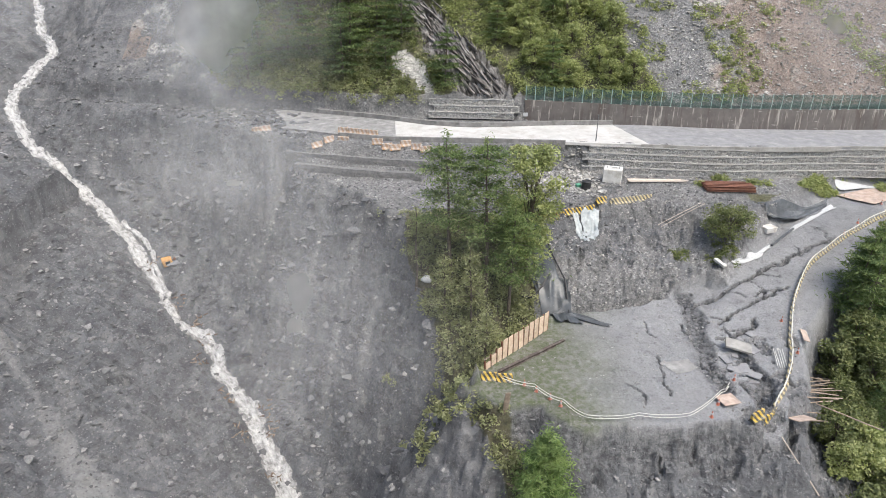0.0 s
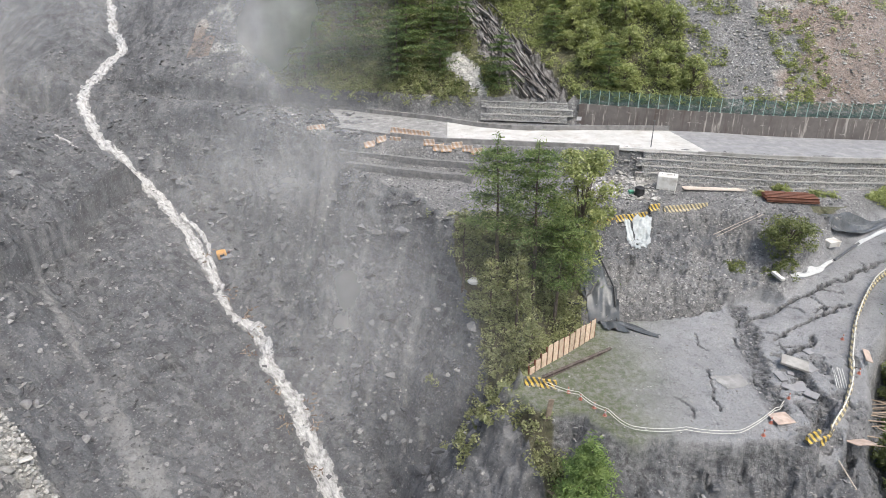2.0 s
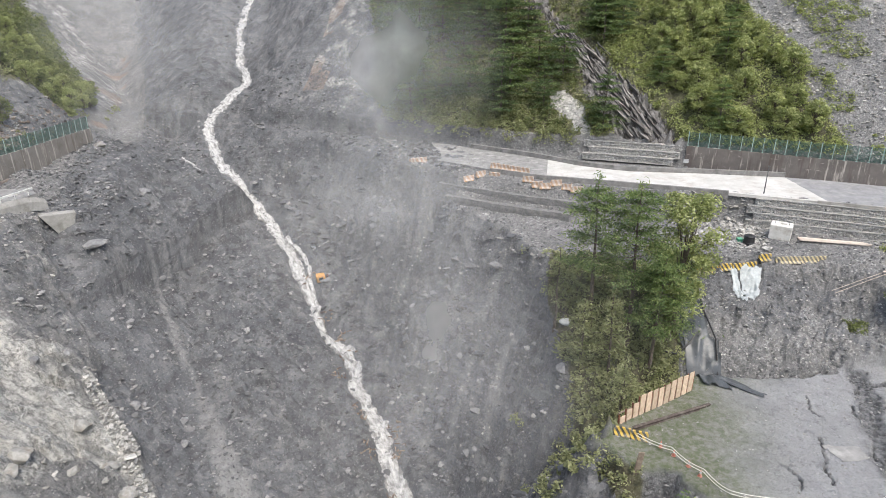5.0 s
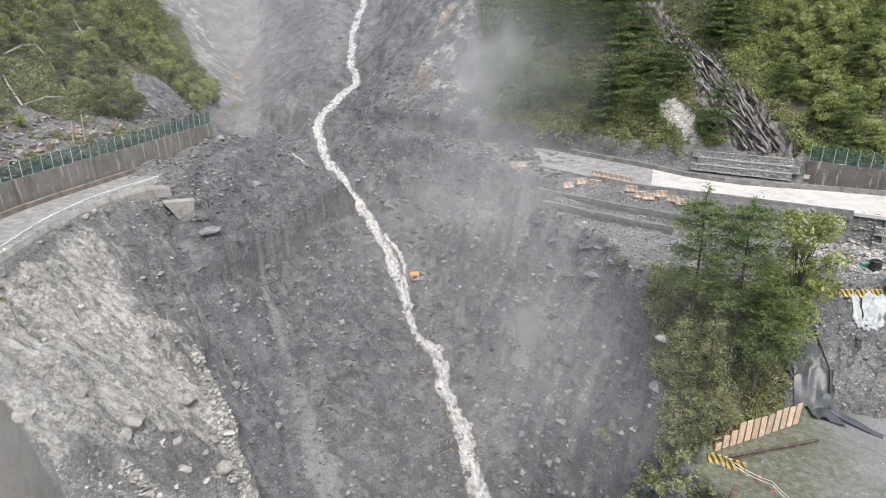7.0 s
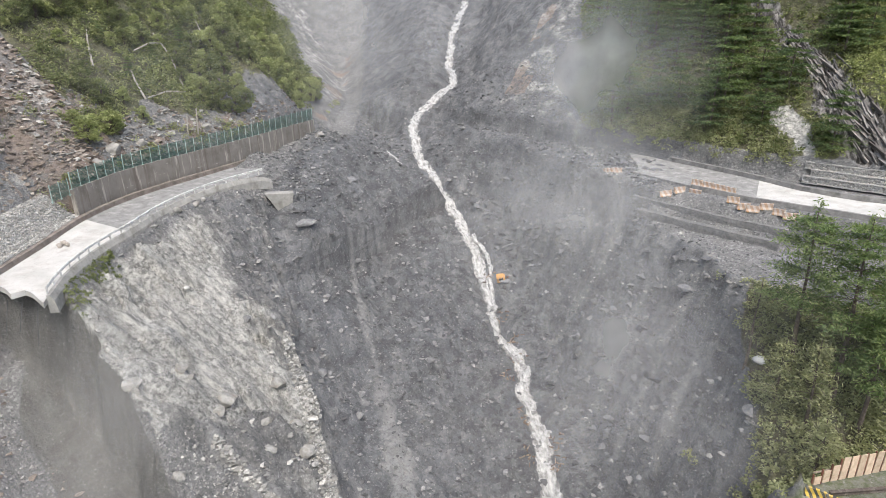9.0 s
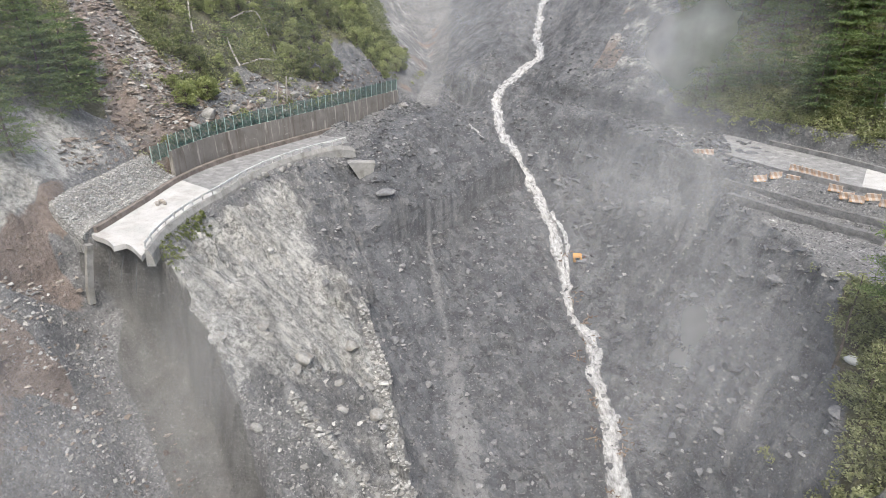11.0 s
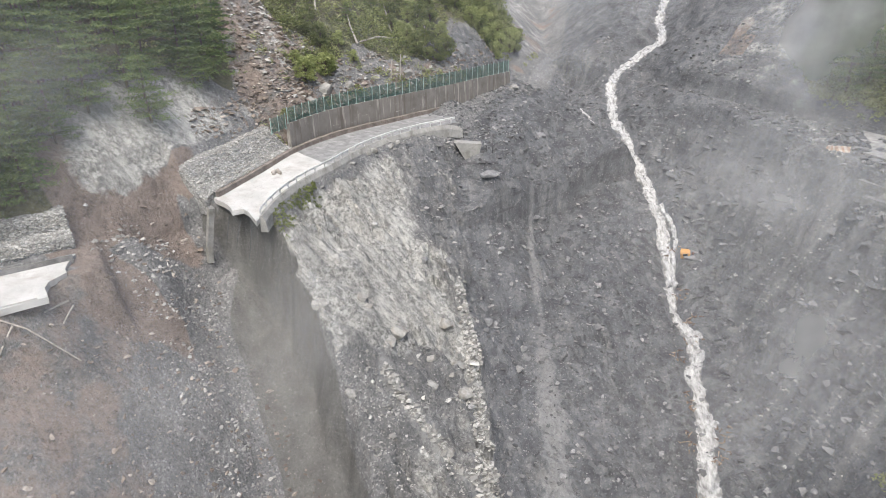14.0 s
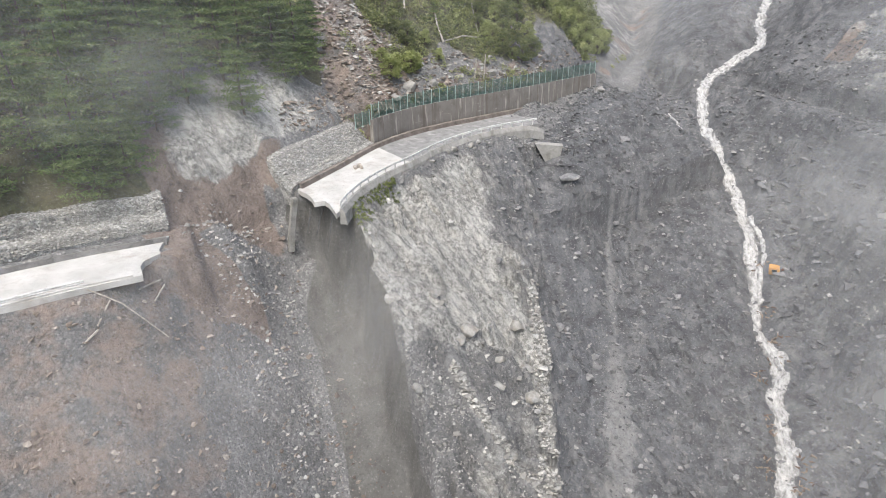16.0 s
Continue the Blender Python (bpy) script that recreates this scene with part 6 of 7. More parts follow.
# boulders that stand out on the slide
def boulder(x, y, size, seed, mat, label, squash=(1, 0.8, 0.6), turn=0):
    me = shard_mesh(seed, 22)
    me.transform(Matrix.Diagonal((squash[0], squash[1] / 0.85, squash[2] / 0.6, 1)))
    me.materials.append(mat)
    p = at(x, y, size * squash[2] * (0.22 if mat is ROCK_GREY else 0.05))
    ob = new("boulder", me)
    ob.matrix_basis = pose(p.x, p.y, p.z, seed * 7 % 20 - 10, seed * 5 % 20 - 10, turn) @ Matrix.Scale(size, 4)
    return tagged(ob, label, "boulder", "boulders on the slide")


boulder(-64.0, 64.8, 3.8, 1, ROCK_GREY, "large flat grey slab of fallen rock", (1, 0.5, 0.3), 50)
for _k, (_x, _y, _s) in enumerate([(-56.8, 46.3, 1.5), (-48.2, 56.8, 1.3), (-52.2, 53.6, 1.6), (-51.6, 54.6, 1.1), (-57.2, 50.6, 1.3), (-43.2, 66.6, 1.5), (-54.0, 73.0, 1.2), (-44.2, 69.4, 1.0), (-46.0, 53.4, 1.4), (-48.6, 66.4, 1.1), (-58.5, 62.5, 1.2), (-62.0, 74.0, 1.4), (-70.5, 84.0, 2.0)]):
    boulder(_x, _y, _s, 20 + _k, ROCK_GREY, "grey angular boulder lying on slide debris", (1, 0.85, 0.65), _k * 47)
for _k, (_x, _y, _s) in enumerate([(-48.9, 36.0, 2.6), (-50.4, 27.2, 1.8), (-47.6, 33.6, 2.0), (-50.4, 44.2, 2.4), (-45.5, 42.0, 1.9), (-42.9, 40.6, 2.4), (-38.9, 34.1, 2.2), (-46.5, 38.5, 1.6), (-51.6, 33.0, 1.7), (-43.5, 36.0, 1.8), (-44.2, 26.5, 1.5)]):
    boulder(_x, _y, _s, 50 + _k, ROCK_PALE, "pale jagged block on the bedrock rib", (1, 0.9, 0.6), _k * 61)
for _k, (_x, _y, _s) in enumerate([(-81.5, 88.5, 2.2), (-81.0, 45.5, 2.0), (-82.6, 49.0, 2.6), (-83.4, 53.5, 1.8), (-84.5, 59.5, 1.6), (-84.8, 66.0, 1.8)]):
    boulder(_x, _y, _s, 80 + _k, ROCK_PALE, "pale fallen boulder behind the road fence", (1, 0.9, 0.7), _k * 71)
for _k, (_x, _y, _s) in enumerate([(-70.4, 48.6, 1.3), (-69.9, 47.4, 0.9), (-71.3, 52.2, 1.2), (-71.9, 53.8, 1.0), (-71.6, 50.9, 0.9), (-68.0, 43.4, 0.9)]):
    boulder(_x, _y, _s, 100 + _k, ROCK_PALE, "pale block fallen below the guardrail", (1, 0.8, 0.7), _k * 53)

litter("slide_edge_rubble", "dusty rubble over the buried road shoulder", STONES_GREY, 3200, (-34, -4, 84, 106), lambda x, y, c, s: (x + 0.6 * (y - 94) < -13 + 6 * vnoise(x / 4, y / 4, 19)) | (c["eo"] < 1), 0.1, 0.6, 16, 4)
litter("bench_chips", "small pale rock chips on the bench slope", STONES_PALE, 9000, (6, 45, 60, 88), lambda x, y, c, s: (c["built"] < 0.1) & (s["soil"] < 0.3) & (c["chute"] < 0.3), 0.1, 0.42, 17, 3)
# ---- works, barriers and wreckage ----
def jersey_mesh(length):
    bm = bmesh.new()
    prof = [(-0.3, 0), (0.3, 0), (0.28, 0.12), (0.13, 0.35), (0.1, 0.85), (-0.1, 0.85), (-0.13, 0.35), (-0.28, 0.12)]
    ends = [[bm.verts.new((x, u, w)) for u, w in prof] for x in (-length / 2, length / 2)]
    for k in range(8):
        bm.faces.new((ends[0][k], ends[0][(k + 1) % 8], ends[1][(k + 1) % 8], ends[1][k]))
    bm.faces.new(ends[0][::-1])
    bm.faces.new(ends[1])
    bmesh.ops.recalc_face_normals(bm, faces=bm.faces)
    bmesh.ops.bevel(bm, geom=bm.edges[:], offset=0.02, segments=1, affect="EDGES")
    me = bpy.data.meshes.new("barrier_body")
    bm.to_mesh(me)
    bm.free()
    return me


def barrier_proto(name, length, mat, foot_mat):
    """A road barrier: moulded body, two feet, a lifting pin."""
    body = jersey_mesh(length)

    def make(m, label, group):
        ob = thing(name, label, "barrier", m, group)
        piece("body", body, mat, ob)
        for s in (-1, 1):
            part("foot", boxed((0.22, 0.62, 0.1), pose(s * length * 0.33, 0, 0.04), 0.015), foot_mat, ob)
        part("pin", tube([(length / 2 - 0.06, 0, 0.7), (length / 2 - 0.06, 0, 0.95)], 0.03, 6), foot_mat, ob)
        return ob
    return make


def row_of(make, p, q, n, z, label, group, jitter=0.1, tip=0.0, seed=0):
    rnd = random.Random(seed)
    a = math.degrees(math.atan2(q[1] - p[1], q[0] - p[0]))
    for k in range(n):
        f = (k + 0.5) / n
        x, y = p[0] + (q[0] - p[0]) * f + rnd.uniform(-jitter, jitter), p[1] + (q[1] - p[1]) * f + rnd.uniform(-jitter, jitter)
        make(pose(x, y, z if z is not None else at(x, y).z, rnd.uniform(-tip, tip), rnd.uniform(-tip, tip) * 0.5, a + rnd.uniform(-20, 20) * jitter), label, group)


hazard_barrier = barrier_proto("hazard_barrier", 1.55, HAZARD, CONCRETE)
faded_barrier = barrier_proto("hazard_barrier", 1.55, HAZARD_PALE, CONCRETE)
orange_barrier = barrier_proto("orange_barrier", 1.6, ORANGE, ORANGE_PLAIN)
row_of(hazard_barrier, (12.0, 73.0), (21.2, 77.0), 6, None, "yellow and black striped barrier at a crumbling edge", "striped barriers on the bench", 0.06, 2, 1)
row_of(faded_barrier, (21.7, 77.0), (27.6, 78.8), 4, -5.02, "faded yellow and black barrier at a crumbling edge", "striped barriers on the bench", 0.03, 2, 2)
row_of(hazard_barrier, (3.7, 48.8), (6.6, 48.6), 2, None, "yellow and black barrier at the platform corner", "striped barriers at the platform", 0.08, 4, 3)
row_of(hazard_barrier, (26.8, 43.2), (29.2, 44.6), 2, None, "yellow and black barrier tilted on broken ground", "striped barriers at the platform", 0.1, 14, 4)
row_of(orange_barrier, (-15.8, 94.2), (-9.6, 92.0), 4, 0.02, "orange and white barrier standing on the road", "orange barriers on the road", 0.04, 0, 5)
for _k, (_x, _y, _a) in enumerate([(-18.1, 89.2, 20), (-16.5, 89.6, 40), (-14.6, 90.4, 10), (-9.3, 88.2, -15), (-8.0, 87.3, 30), (-6.7, 86.9, -5), (-5.3, 87.4, 25), (-3.7, 86.6, -30), (-2.4, 86.4, 12), (-28.8, 95.6, 60), (-27.4, 96.4, 15)]):
    _p = at(_x, _y)
    orange_barrier(pose(_p.x, _p.y, _p.z - 0.05, (_k * 13) % 30 - 10, (_k * 7) % 16 - 8, _a), "orange barrier toppled on the dusty road shoulder", "orange barriers on the road")

# concrete block, drum, bin
block = thing("concrete_block", "large pale concrete block on the bench", "concrete block", pose(23.6, 84.0, at(23.6, 84.0).z, 0, 0, -18))
part("body", boxed((2.5, 2.0, 1.9), pose(0, 0, 0.9), 0.07), BLOCK_CONCRETE, block)
part("cap", boxed((0.7, 0.6, 0.22), pose(0.2, 0.1, 1.95), 0.04), BLOCK_CONCRETE, block)
for _s in (-0.8, 0.8):
    part("lifting_eye", tube([(_s, -0.2, 1.8), (_s, -0.18, 2.02), (_s, 0.05, 2.02), (_s, 0.07, 1.8)], 0.03, 5), DARK_STEEL, block)
drum = thing("water_drum", "black plastic drum beside rubble", "drum", pose(19.6, 81.8, at(19.6, 81.8).z))
part("body", tube([(0, 0, 0), (0, 0, 0.3), (0, 0, 0.34), (0, 0, 1.1)], 0.72, 18, 0.62), BLACK, drum)
part("lid", tube([(0, 0, 1.1), (0, 0, 1.17), (0, 0, 1.2)], 0.68, 18, 0.5), BLACK, drum)
crate = thing("green_crate", "green plastic crate lying in rubble", "crate", pose(18.5, 82.2, at(18.5, 82.2).z, 8, 5, 25))
part("body", boxed((0.7, 0.5, 0.5), pose(0, 0, 0.25), 0.05), GREEN_BIN, crate)
part("rim", boxed((0.78, 0.58, 0.08), pose(0, 0, 0.5), 0.03), GREEN_BIN, crate)

# pipes and beams
for _k in range(5):
    _z = at(29.5, 83.9).z + 0.12 + 0.05 * (_k == 4)
    tagged(part("pipe", tube([(25.8, 84.4 - 0.28 * _k, _z), (33.2 + 0.4 * (_k % 3), 84.0 - 0.22 * _k, _z + 0.05)], 0.1, 8), TAN_PIPE, None),
           "long tan pipe lying at the gabion foot", "pipe", "pipes at the gabion foot")
for _k in range(11):
    _y, _z = 79.9 + 0.55 * (_k % 7) + 0.2 * (_k // 7), at(38.5, 82).z + 0.2 + 0.34 * (_k // 7)
    _b = boxed((6.4, 0.3, 0.05), pose(38.6, _y, _z + 0.13, 0, 0, -4 + (_k * 5) % 5), 0.01)
    box(_b, (6.4, 0.3, 0.05), pose(38.6, _y, _z - 0.13, 0, 0, -4 + (_k * 5) % 5), 0.01)
    box(_b, (6.4, 0.05, 0.24), pose(38.6, _y, _z, 0, 0, -4 + (_k * 5) % 5))
    tagged(part("steel_beam", _b, RUST, None), "rusty red steel beam stacked on the bench", "beam", "rusty beams on the bench")
_b = boxed((9.0, 0.32, 0.06), None, 0.01)
box(_b, (9.0, 0.32, 0.06), pose(0, 0, -0.3), 0.01)
box(_b, (9.0, 0.06, 0.26), pose(0, 0, -0.15))
_o = part("steel_beam", _b, BROWN_STEEL, None)
_o.matrix_basis = pose(8.9, 52.2, -11.2, 0, 0, 37)
tagged(_o, "long dark brown steel beam edging the platform", "beam")


# timber fence on the platform: boards on posts and rails
fence = thing("timber_fence", "tan timber board fence with dark gaps", "fence", pose(4.1, 50.2, -11.8, 0, 0, 43.5))
_rnd = random.Random(4)
for _k in range(12):
    _h = 1.0 + 1.2 * min(1, _k / 3) + _rnd.uniform(-0.12, 0.12)
    part("board", boxed((0.62, 0.05, _h), pose(0.42 + 0.8 * _k, 0, _h / 2 + 0.05 * _k, 0, _rnd.uniform(-2, 2)), 0.01), TIMBER, fence)
for _k in range(13):
    part("post", boxed((0.12, 0.14, 1.2 + 1.0 * min(1, _k / 3)), pose(0.02 + 0.8 * _k, 0.09, 0.55 + 0.5 * min(1, _k / 3) + 0.05 * _k), 0.015), RUST, fence)
for _z in (0.4, 1.3):
    part("rail", boxed((9.6, 0.06, 0.12), pose(4.8, 0.18, _z + 0.2, 0, -3), 0.01), OLD_TIMBER, fence)


# ---- sheets and sandbags ----
def drape(name, label, mat, corners, n=(14, 22), lift=0.12, wave=0.12, seed=0, category="sheet"):
    """A cloth lying over the ground between four plan corners, creased, with a turned hem."""
    a, b, c, d = [np.array(p[:2], float) for p in corners]
    u, v = np.meshgrid(np.linspace(0, 1, n[0]), np.linspace(0, 1, n[1]))
    p = ((1 - u)[..., None] * a + u[..., None] * b) * (1 - v)[..., None] + ((1 - u)[..., None] * d + u[..., None] * c) * v[..., None]
    x, y = p[..., 0] + 0.18 * vnoise(v * 6, u * 2, seed), p[..., 1] + 0.18 * vnoise(v * 6 + 7, u * 2, seed)
    z = height(x, y)
    z = 0.5 * z + 0.5 * (z.mean(1, keepdims=True)) if min(n) > 2 else z
    z = np.maximum(z, height(x, y)) + lift + wave * vnoise(u * 5, v * 2.2, seed + 1) + 0.5 * wave * vnoise(u * 13, v * 4, seed + 2)
    top = np.stack([x, y, z], -1).reshape(-1, 3)
    bot = top - np.array([0, 0, 0.03])
    k, m = n
    i = np.arange((m - 1) * k).reshape(m - 1, k)[:, :-1].ravel()
    q = np.stack([i, i + 1, i + k + 1, i + k], -1)
    me = raw_mesh(name, np.concatenate([top, bot]), np.concatenate([q, q[:, ::-1] + len(top)]))
    me.materials.append(mat)
    return tagged(new(name, me), label, category)


drape("plastic_sheet", "pale blue plastic sheet hanging over the slope edge", SHEET_WHITE, [(17.6, 75.6), (20.0, 75.9), (19.5, 72.4), (18.2, 72.2)], (18, 26), lift=0.3, wave=0.2, seed=1)
drape("plastic_sheet", "torn strip of pale plastic sheet on the slope", SHEET_WHITE, [(16.4, 75.0), (17.4, 75.0), (18.2, 71.2), (17.4, 71.0)], (10, 26), lift=0.25, wave=0.15, seed=2)
drape("geotextile", "grey blue geotextile sheet laid down the bank", SHEET_BLUE, [(8.2, 72.0), (11.9, 72.4), (14.0, 65.2), (11.0, 64.4)], seed=3, wave=0.16, lift=0.2)
drape("geotextile", "dark crumpled geotextile sheet at the bank foot", SHEET_DARK, [(10.8, 65.6), (14.3, 66.4), (15.0, 57.8), (12.2, 58.4)], seed=4, wave=0.3, lift=0.25)
drape("geotextile", "dark folded sheet edge along the slope foot", SHEET_DARK, [(12.4, 60.2), (13.0, 60.8), (18.0, 57.9), (17.6, 57.2)], seed=5, wave=0.15, lift=0.15)
drape("tarpaulin", "dark grey crumpled tarpaulin beside the road", SHEET_DARK, [(40.4, 76.4), (41.9, 74.3), (51.6, 79.3), (52.3, 81.2)], (16, 34), seed=6, wave=0.3, lift=0.12)
drape("cloth_strip", "white cloth strip laid along the road edge", SACK, [(34.2, 67.2), (34.3, 66.6), (40.8, 70.9), (40.7, 71.6)], (6, 26), seed=7, wave=0.08, lift=0.12)
drape("cloth_strip", "white cloth strip laid along a dark tarpaulin", SACK, [(44.4, 74.8), (44.5, 74.1), (52.5, 79.0), (52.4, 79.7)], (6, 30), seed=17, wave=0.08, lift=0.12)
drape("cloth_strip", "white cloth strip laid at the gabion foot", SACK, [(55.4, 85.1), (55.6, 84.0), (66.0, 84.7), (66.0, 85.7)], (6, 30), seed=18, wave=0.08, lift=0.12)
drape("steel_plate_cover", "sandy brown cover plates on the road", PINK_PANEL, [(54.4, 82.0), (64.5, 86.3), (66.0, 82.5), (57.4, 78.6)], (8, 8), lift=0.1, wave=0.03, seed=8, category="road plate")
drape("board_sheet", "pale worn board lying on the platform", DUSTY_DECK, [(21.2, 51.2), (24.2, 51.9), (24.6, 50.4), (22.4, 49.6)], (8, 8), lift=0.07, wave=0.03, seed=9, category="board")


def bag_mesh(seed):
    bm = bmesh.new()
    bmesh.ops.create_icosphere(bm, subdivisions=2, radius=0.5)
    rnd = random.Random(seed)
    for v in bm.verts:
        k = 1 + 0.12 * math.sin(7 * v.co.x + seed) + rnd.uniform(-0.03, 0.03)
        v.co = Vector((v.co.x * 1.5 * k, v.co.y * 0.85 * k, max(v.co.z * 0.55, -0.15)))
    for f in bm.faces:
        f.smooth = True
    me = bpy.data.meshes.new("sandbag")
    bm.to_mesh(me)
    bm.free()
    return me


_BAGS = [bag_mesh(k) for k in range(3)]
_p = at(-1.8, 66.0)
tagged(piece("sandbag", _BAGS[1], SACK, None, m=pose(_p.x, _p.y, _p.z + 0.3, 20, 10, 30) @ Matrix.Scale(1.3, 4)), "white bulk bag lying on the brushy edge", "bag")


def slab_thing(name, label, mat, x, y, size, turn, tilt=(0, 0), category="slab", lift=0.1):
    p = at(x, y, lift)
    ob = part(name, boxed(size, None, 0.03), mat, None)
    ob.matrix_basis = pose(p.x, p.y, p.z, tilt[0], tilt[1], turn)
    return tagged(ob, label, category)


slab_thing("concrete_slab", "pale concrete slab tilted in the cracked road", CONCRETE, 29.6, 53.2, (2.5, 1.5, 0.25), -20, (6, 8), lift=0.55)
slab_thing("concrete_slab", "pale concrete lump beside the lower road", BLOCK_CONCRETE, 41.2, 73.6, (1.8, 1.2, 0.7), 25, (4, 3), lift=0.35)
slab_thing("concrete_slab", "small white slab on the gravel slope", BLOCK_CONCRETE, 32.6, 66.6, (0.6, 1.6, 0.3), 25, (10, 5), lift=0.3)
slab_thing("wooden_board", "pinkish board lying near the platform edge", PINK_PANEL, 25.6, 45.6, (1.9, 1.4, 0.07), 20, (3, 5), "board", 0.3)
slab_thing("wooden_board", "pinkish form board tilted over the drop", PINK_PANEL, 32.0, 44.9, (2.6, 1.6, 0.08), 25, (-18, 14), "board", 0.7)
slab_thing("wooden_board", "pinkish board behind the road guard", PINK_PANEL, 37.2, 55.0, (0.7, 1.9, 0.08), -12, (6, 16), "board", 0.3)
slab_thing("wooden_board", "upright weathered board stuck in the bank", OLD_TIMBER, 5.6, 44.8, (0.5, 0.12, 3.4), 10, (8, 3), "board", 0.9)
slab_thing("wooden_board", "fallen board lying against the bank", OLD_TIMBER, 6.8, 41.4, (2.6, 0.4, 0.1), -35, (0, 16), "board", 0.4)


def stick(name, label, mat, a, b, r=0.05, category="pole", group=""):
    return tagged(part(name, tube([a, Vector(a).lerp(Vector(b), 0.5) + Vector((0, 0, 0.03)), b], r, 6), mat, None), label, category, group)


stick("pole", "thin pale pole lying down the slope", TAN_PIPE, at(27.9, 75.5, 0.2), at(33.1, 75.9, 0.3), 0.04)
stick("pole", "thin pale pole lying down the slope", TAN_PIPE, at(28.1, 74.9, 0.2), at(33.3, 75.3, 0.3), 0.04)
stick("sheet_roll", "rolled dark sheet lying beside the road", SHEET_DARK, at(40.9, 71.4, 0.15), at(44.9, 74.5, 0.2), 0.16, "roll")
stick("pole", "long pale pole lying below the platform", TAN_PIPE, at(29.6, 43.0, 0.3), at(31.9, 39.6, 0.4), 0.06)
for _k in range(5):
    stick("steel_rod", "thin steel rod standing at the road edge", WHITE_RAIL, at(32.4 + 0.22 * _k, 50.4, 0.1), at(32.8 + 0.22 * _k, 52.6, 0.5), 0.035, "rod", "rods at the road edge")
_rnd = random.Random(6)
for _k in range(14):
    _y = 45.8 + 0.66 * _k
    _x = 33.0 + 0.42 * _k + _rnd.uniform(-0.3, 0.3)
    _z = at(_x, _y).z + _rnd.uniform(-0.9, 0.3)
    stick("timber_prop", "brown timber prop jutting from the road bank", OLD_TIMBER, (_x, _y, _z), (_x + _rnd.uniform(1.8, 3.4), _y + _rnd.uniform(-0.5, 0.7), _z - _rnd.uniform(0.0, 0.5)), 0.06, "timber", "props in the road bank")
stick("long_pole", "long thin pole over the bank", OLD_TIMBER, (33.6, 45.6, -11.9), (38.6, 43.6, -13.2), 0.06)


# rope line on cones round the platform, guard along the lower road
def cone_thing(x, y, label):
    p = at(x, y)
    ob = thing("traffic_cone", label, "cone", pose(p.x, p.y, p.z, 0, 0, x * 40) @ Matrix.Scale(0.78, 4), "cones round the platform")
    part("base", boxed((0.42, 0.42, 0.05), pose(0, 0, 0.03), 0.01), RED, ob)
    part("body", tube([(0, 0, 0.05), (0, 0, 0.4), (0, 0, 0.85)], 0.17, 10, 0.04), RED, ob)
    part("band", tube([(0, 0, 0.42), (0, 0, 0.6)], 0.122, 10, 0.095), SACK, ob, "white band")
    return ob


ROPE_LINE = [(5.0, 48.6), (8.4, 46.9), (10.7, 44.8), (12.5, 42.8), (16.9, 43.1), (21.3, 43.1), (24.4, 45.4), (27.1, 48.2)]
for _x, _y in [(7.6, 47.9), (8.6, 47.0), (9.7, 46.0), (10.5, 45.0), (23.4, 43.6), (24.6, 45.2), (27.4, 48.6)]:
    cone_thing(_x, _y, "red traffic cone holding the rope line")
for _h in (0.55, 0.8):
    _pts = []
    for _a, _b in zip(ROPE_LINE[:-1], ROPE_LINE[1:]):
        for _k in range(6):
            _f = _k / 6
            _pts.append(at(_a[0] + (_b[0] - _a[0]) * _f, _a[1] + (_b[1] - _a[1]) * _f + _h * 0.2, _h - 0.9 * _f * (1 - _f)))
    tagged(part("rope", tube(_pts, 0.03, 5), ROPE, None), "white rope strung round the platform edge", "rope", "ropes round the platform")

GUARD = [(62.0, 77.6), (56.8, 75.6), (52.2, 73.0), (47.0, 69.6), (42.8, 66.2), (38.9, 61.0), (36.5, 56.6), (34.0, 51.2), (31.6, 47.4), (29.4, 44.8)]
guard = thing("road_guard", "striped rail guard along the sagging road edge", "guardrail")
_gp = dense([(*p, 0) for p in GUARD], 1.1)
_gp = [Vector((p.x, p.y, at(p.x, p.y).z)) for p in _gp]
part("rail", tube([p + Vector((0, 0, 0.85 + 0.1 * math.sin(i))) for i, p in enumerate(_gp)], 0.06, 6), ROPE, guard)
part("rail", tube([p + Vector((0, 0, 0.5 + 0.08 * math.sin(i * 1.7))) for i, p in enumerate(_gp)], 0.05, 6), HAZARD_PALE, guard)
part("kerb_beam", sweep([p + Vector((0, 0, -0.25)) for p in _gp], [(-0.2, 0), (0.2, 0), (0.17, 0.45), (-0.17, 0.45)][::-1], wiggle=0.04), HAZARD_PALE, guard, "chipped yellow and black kerb")
for _i, _p in enumerate(_gp[::1]):
    part("post", tube([_p + Vector((0, 0, -0.2)), _p + Vector((0.05 * math.sin(_i * 2.1), 0.05, 1.0))], 0.05, 5), (HAZARD_PALE, WHITE_RAIL)[_i % 2], guard)
for _x, _y in [(36.0, 57.6), (35.2, 52.4), (53.0, 74.6), (58.5, 79.0), (50.0, 72.2)]:
    cone_thing(_x, _y, "red traffic cone on the sagging road edge")

# broken asphalt plates in the fractured road
_rnd = random.Random(12)
for _k in range(12):
    _x = _rnd.uniform(27.0, 32.0)
    _y = 45.5 + (_x - 27.0) * 0.9 + _rnd.uniform(0, 6)
    slab_thing("asphalt_slab", "broken grey asphalt plate in the fractured road", ASPHALT, _x, _y, (_rnd.uniform(0.6, 1.9), _rnd.uniform(0.5, 1.4), 0.16), _rnd.uniform(0, 180), (_rnd.uniform(-9, 9), _rnd.uniform(-9, 9)), "asphalt plate", 0.03)

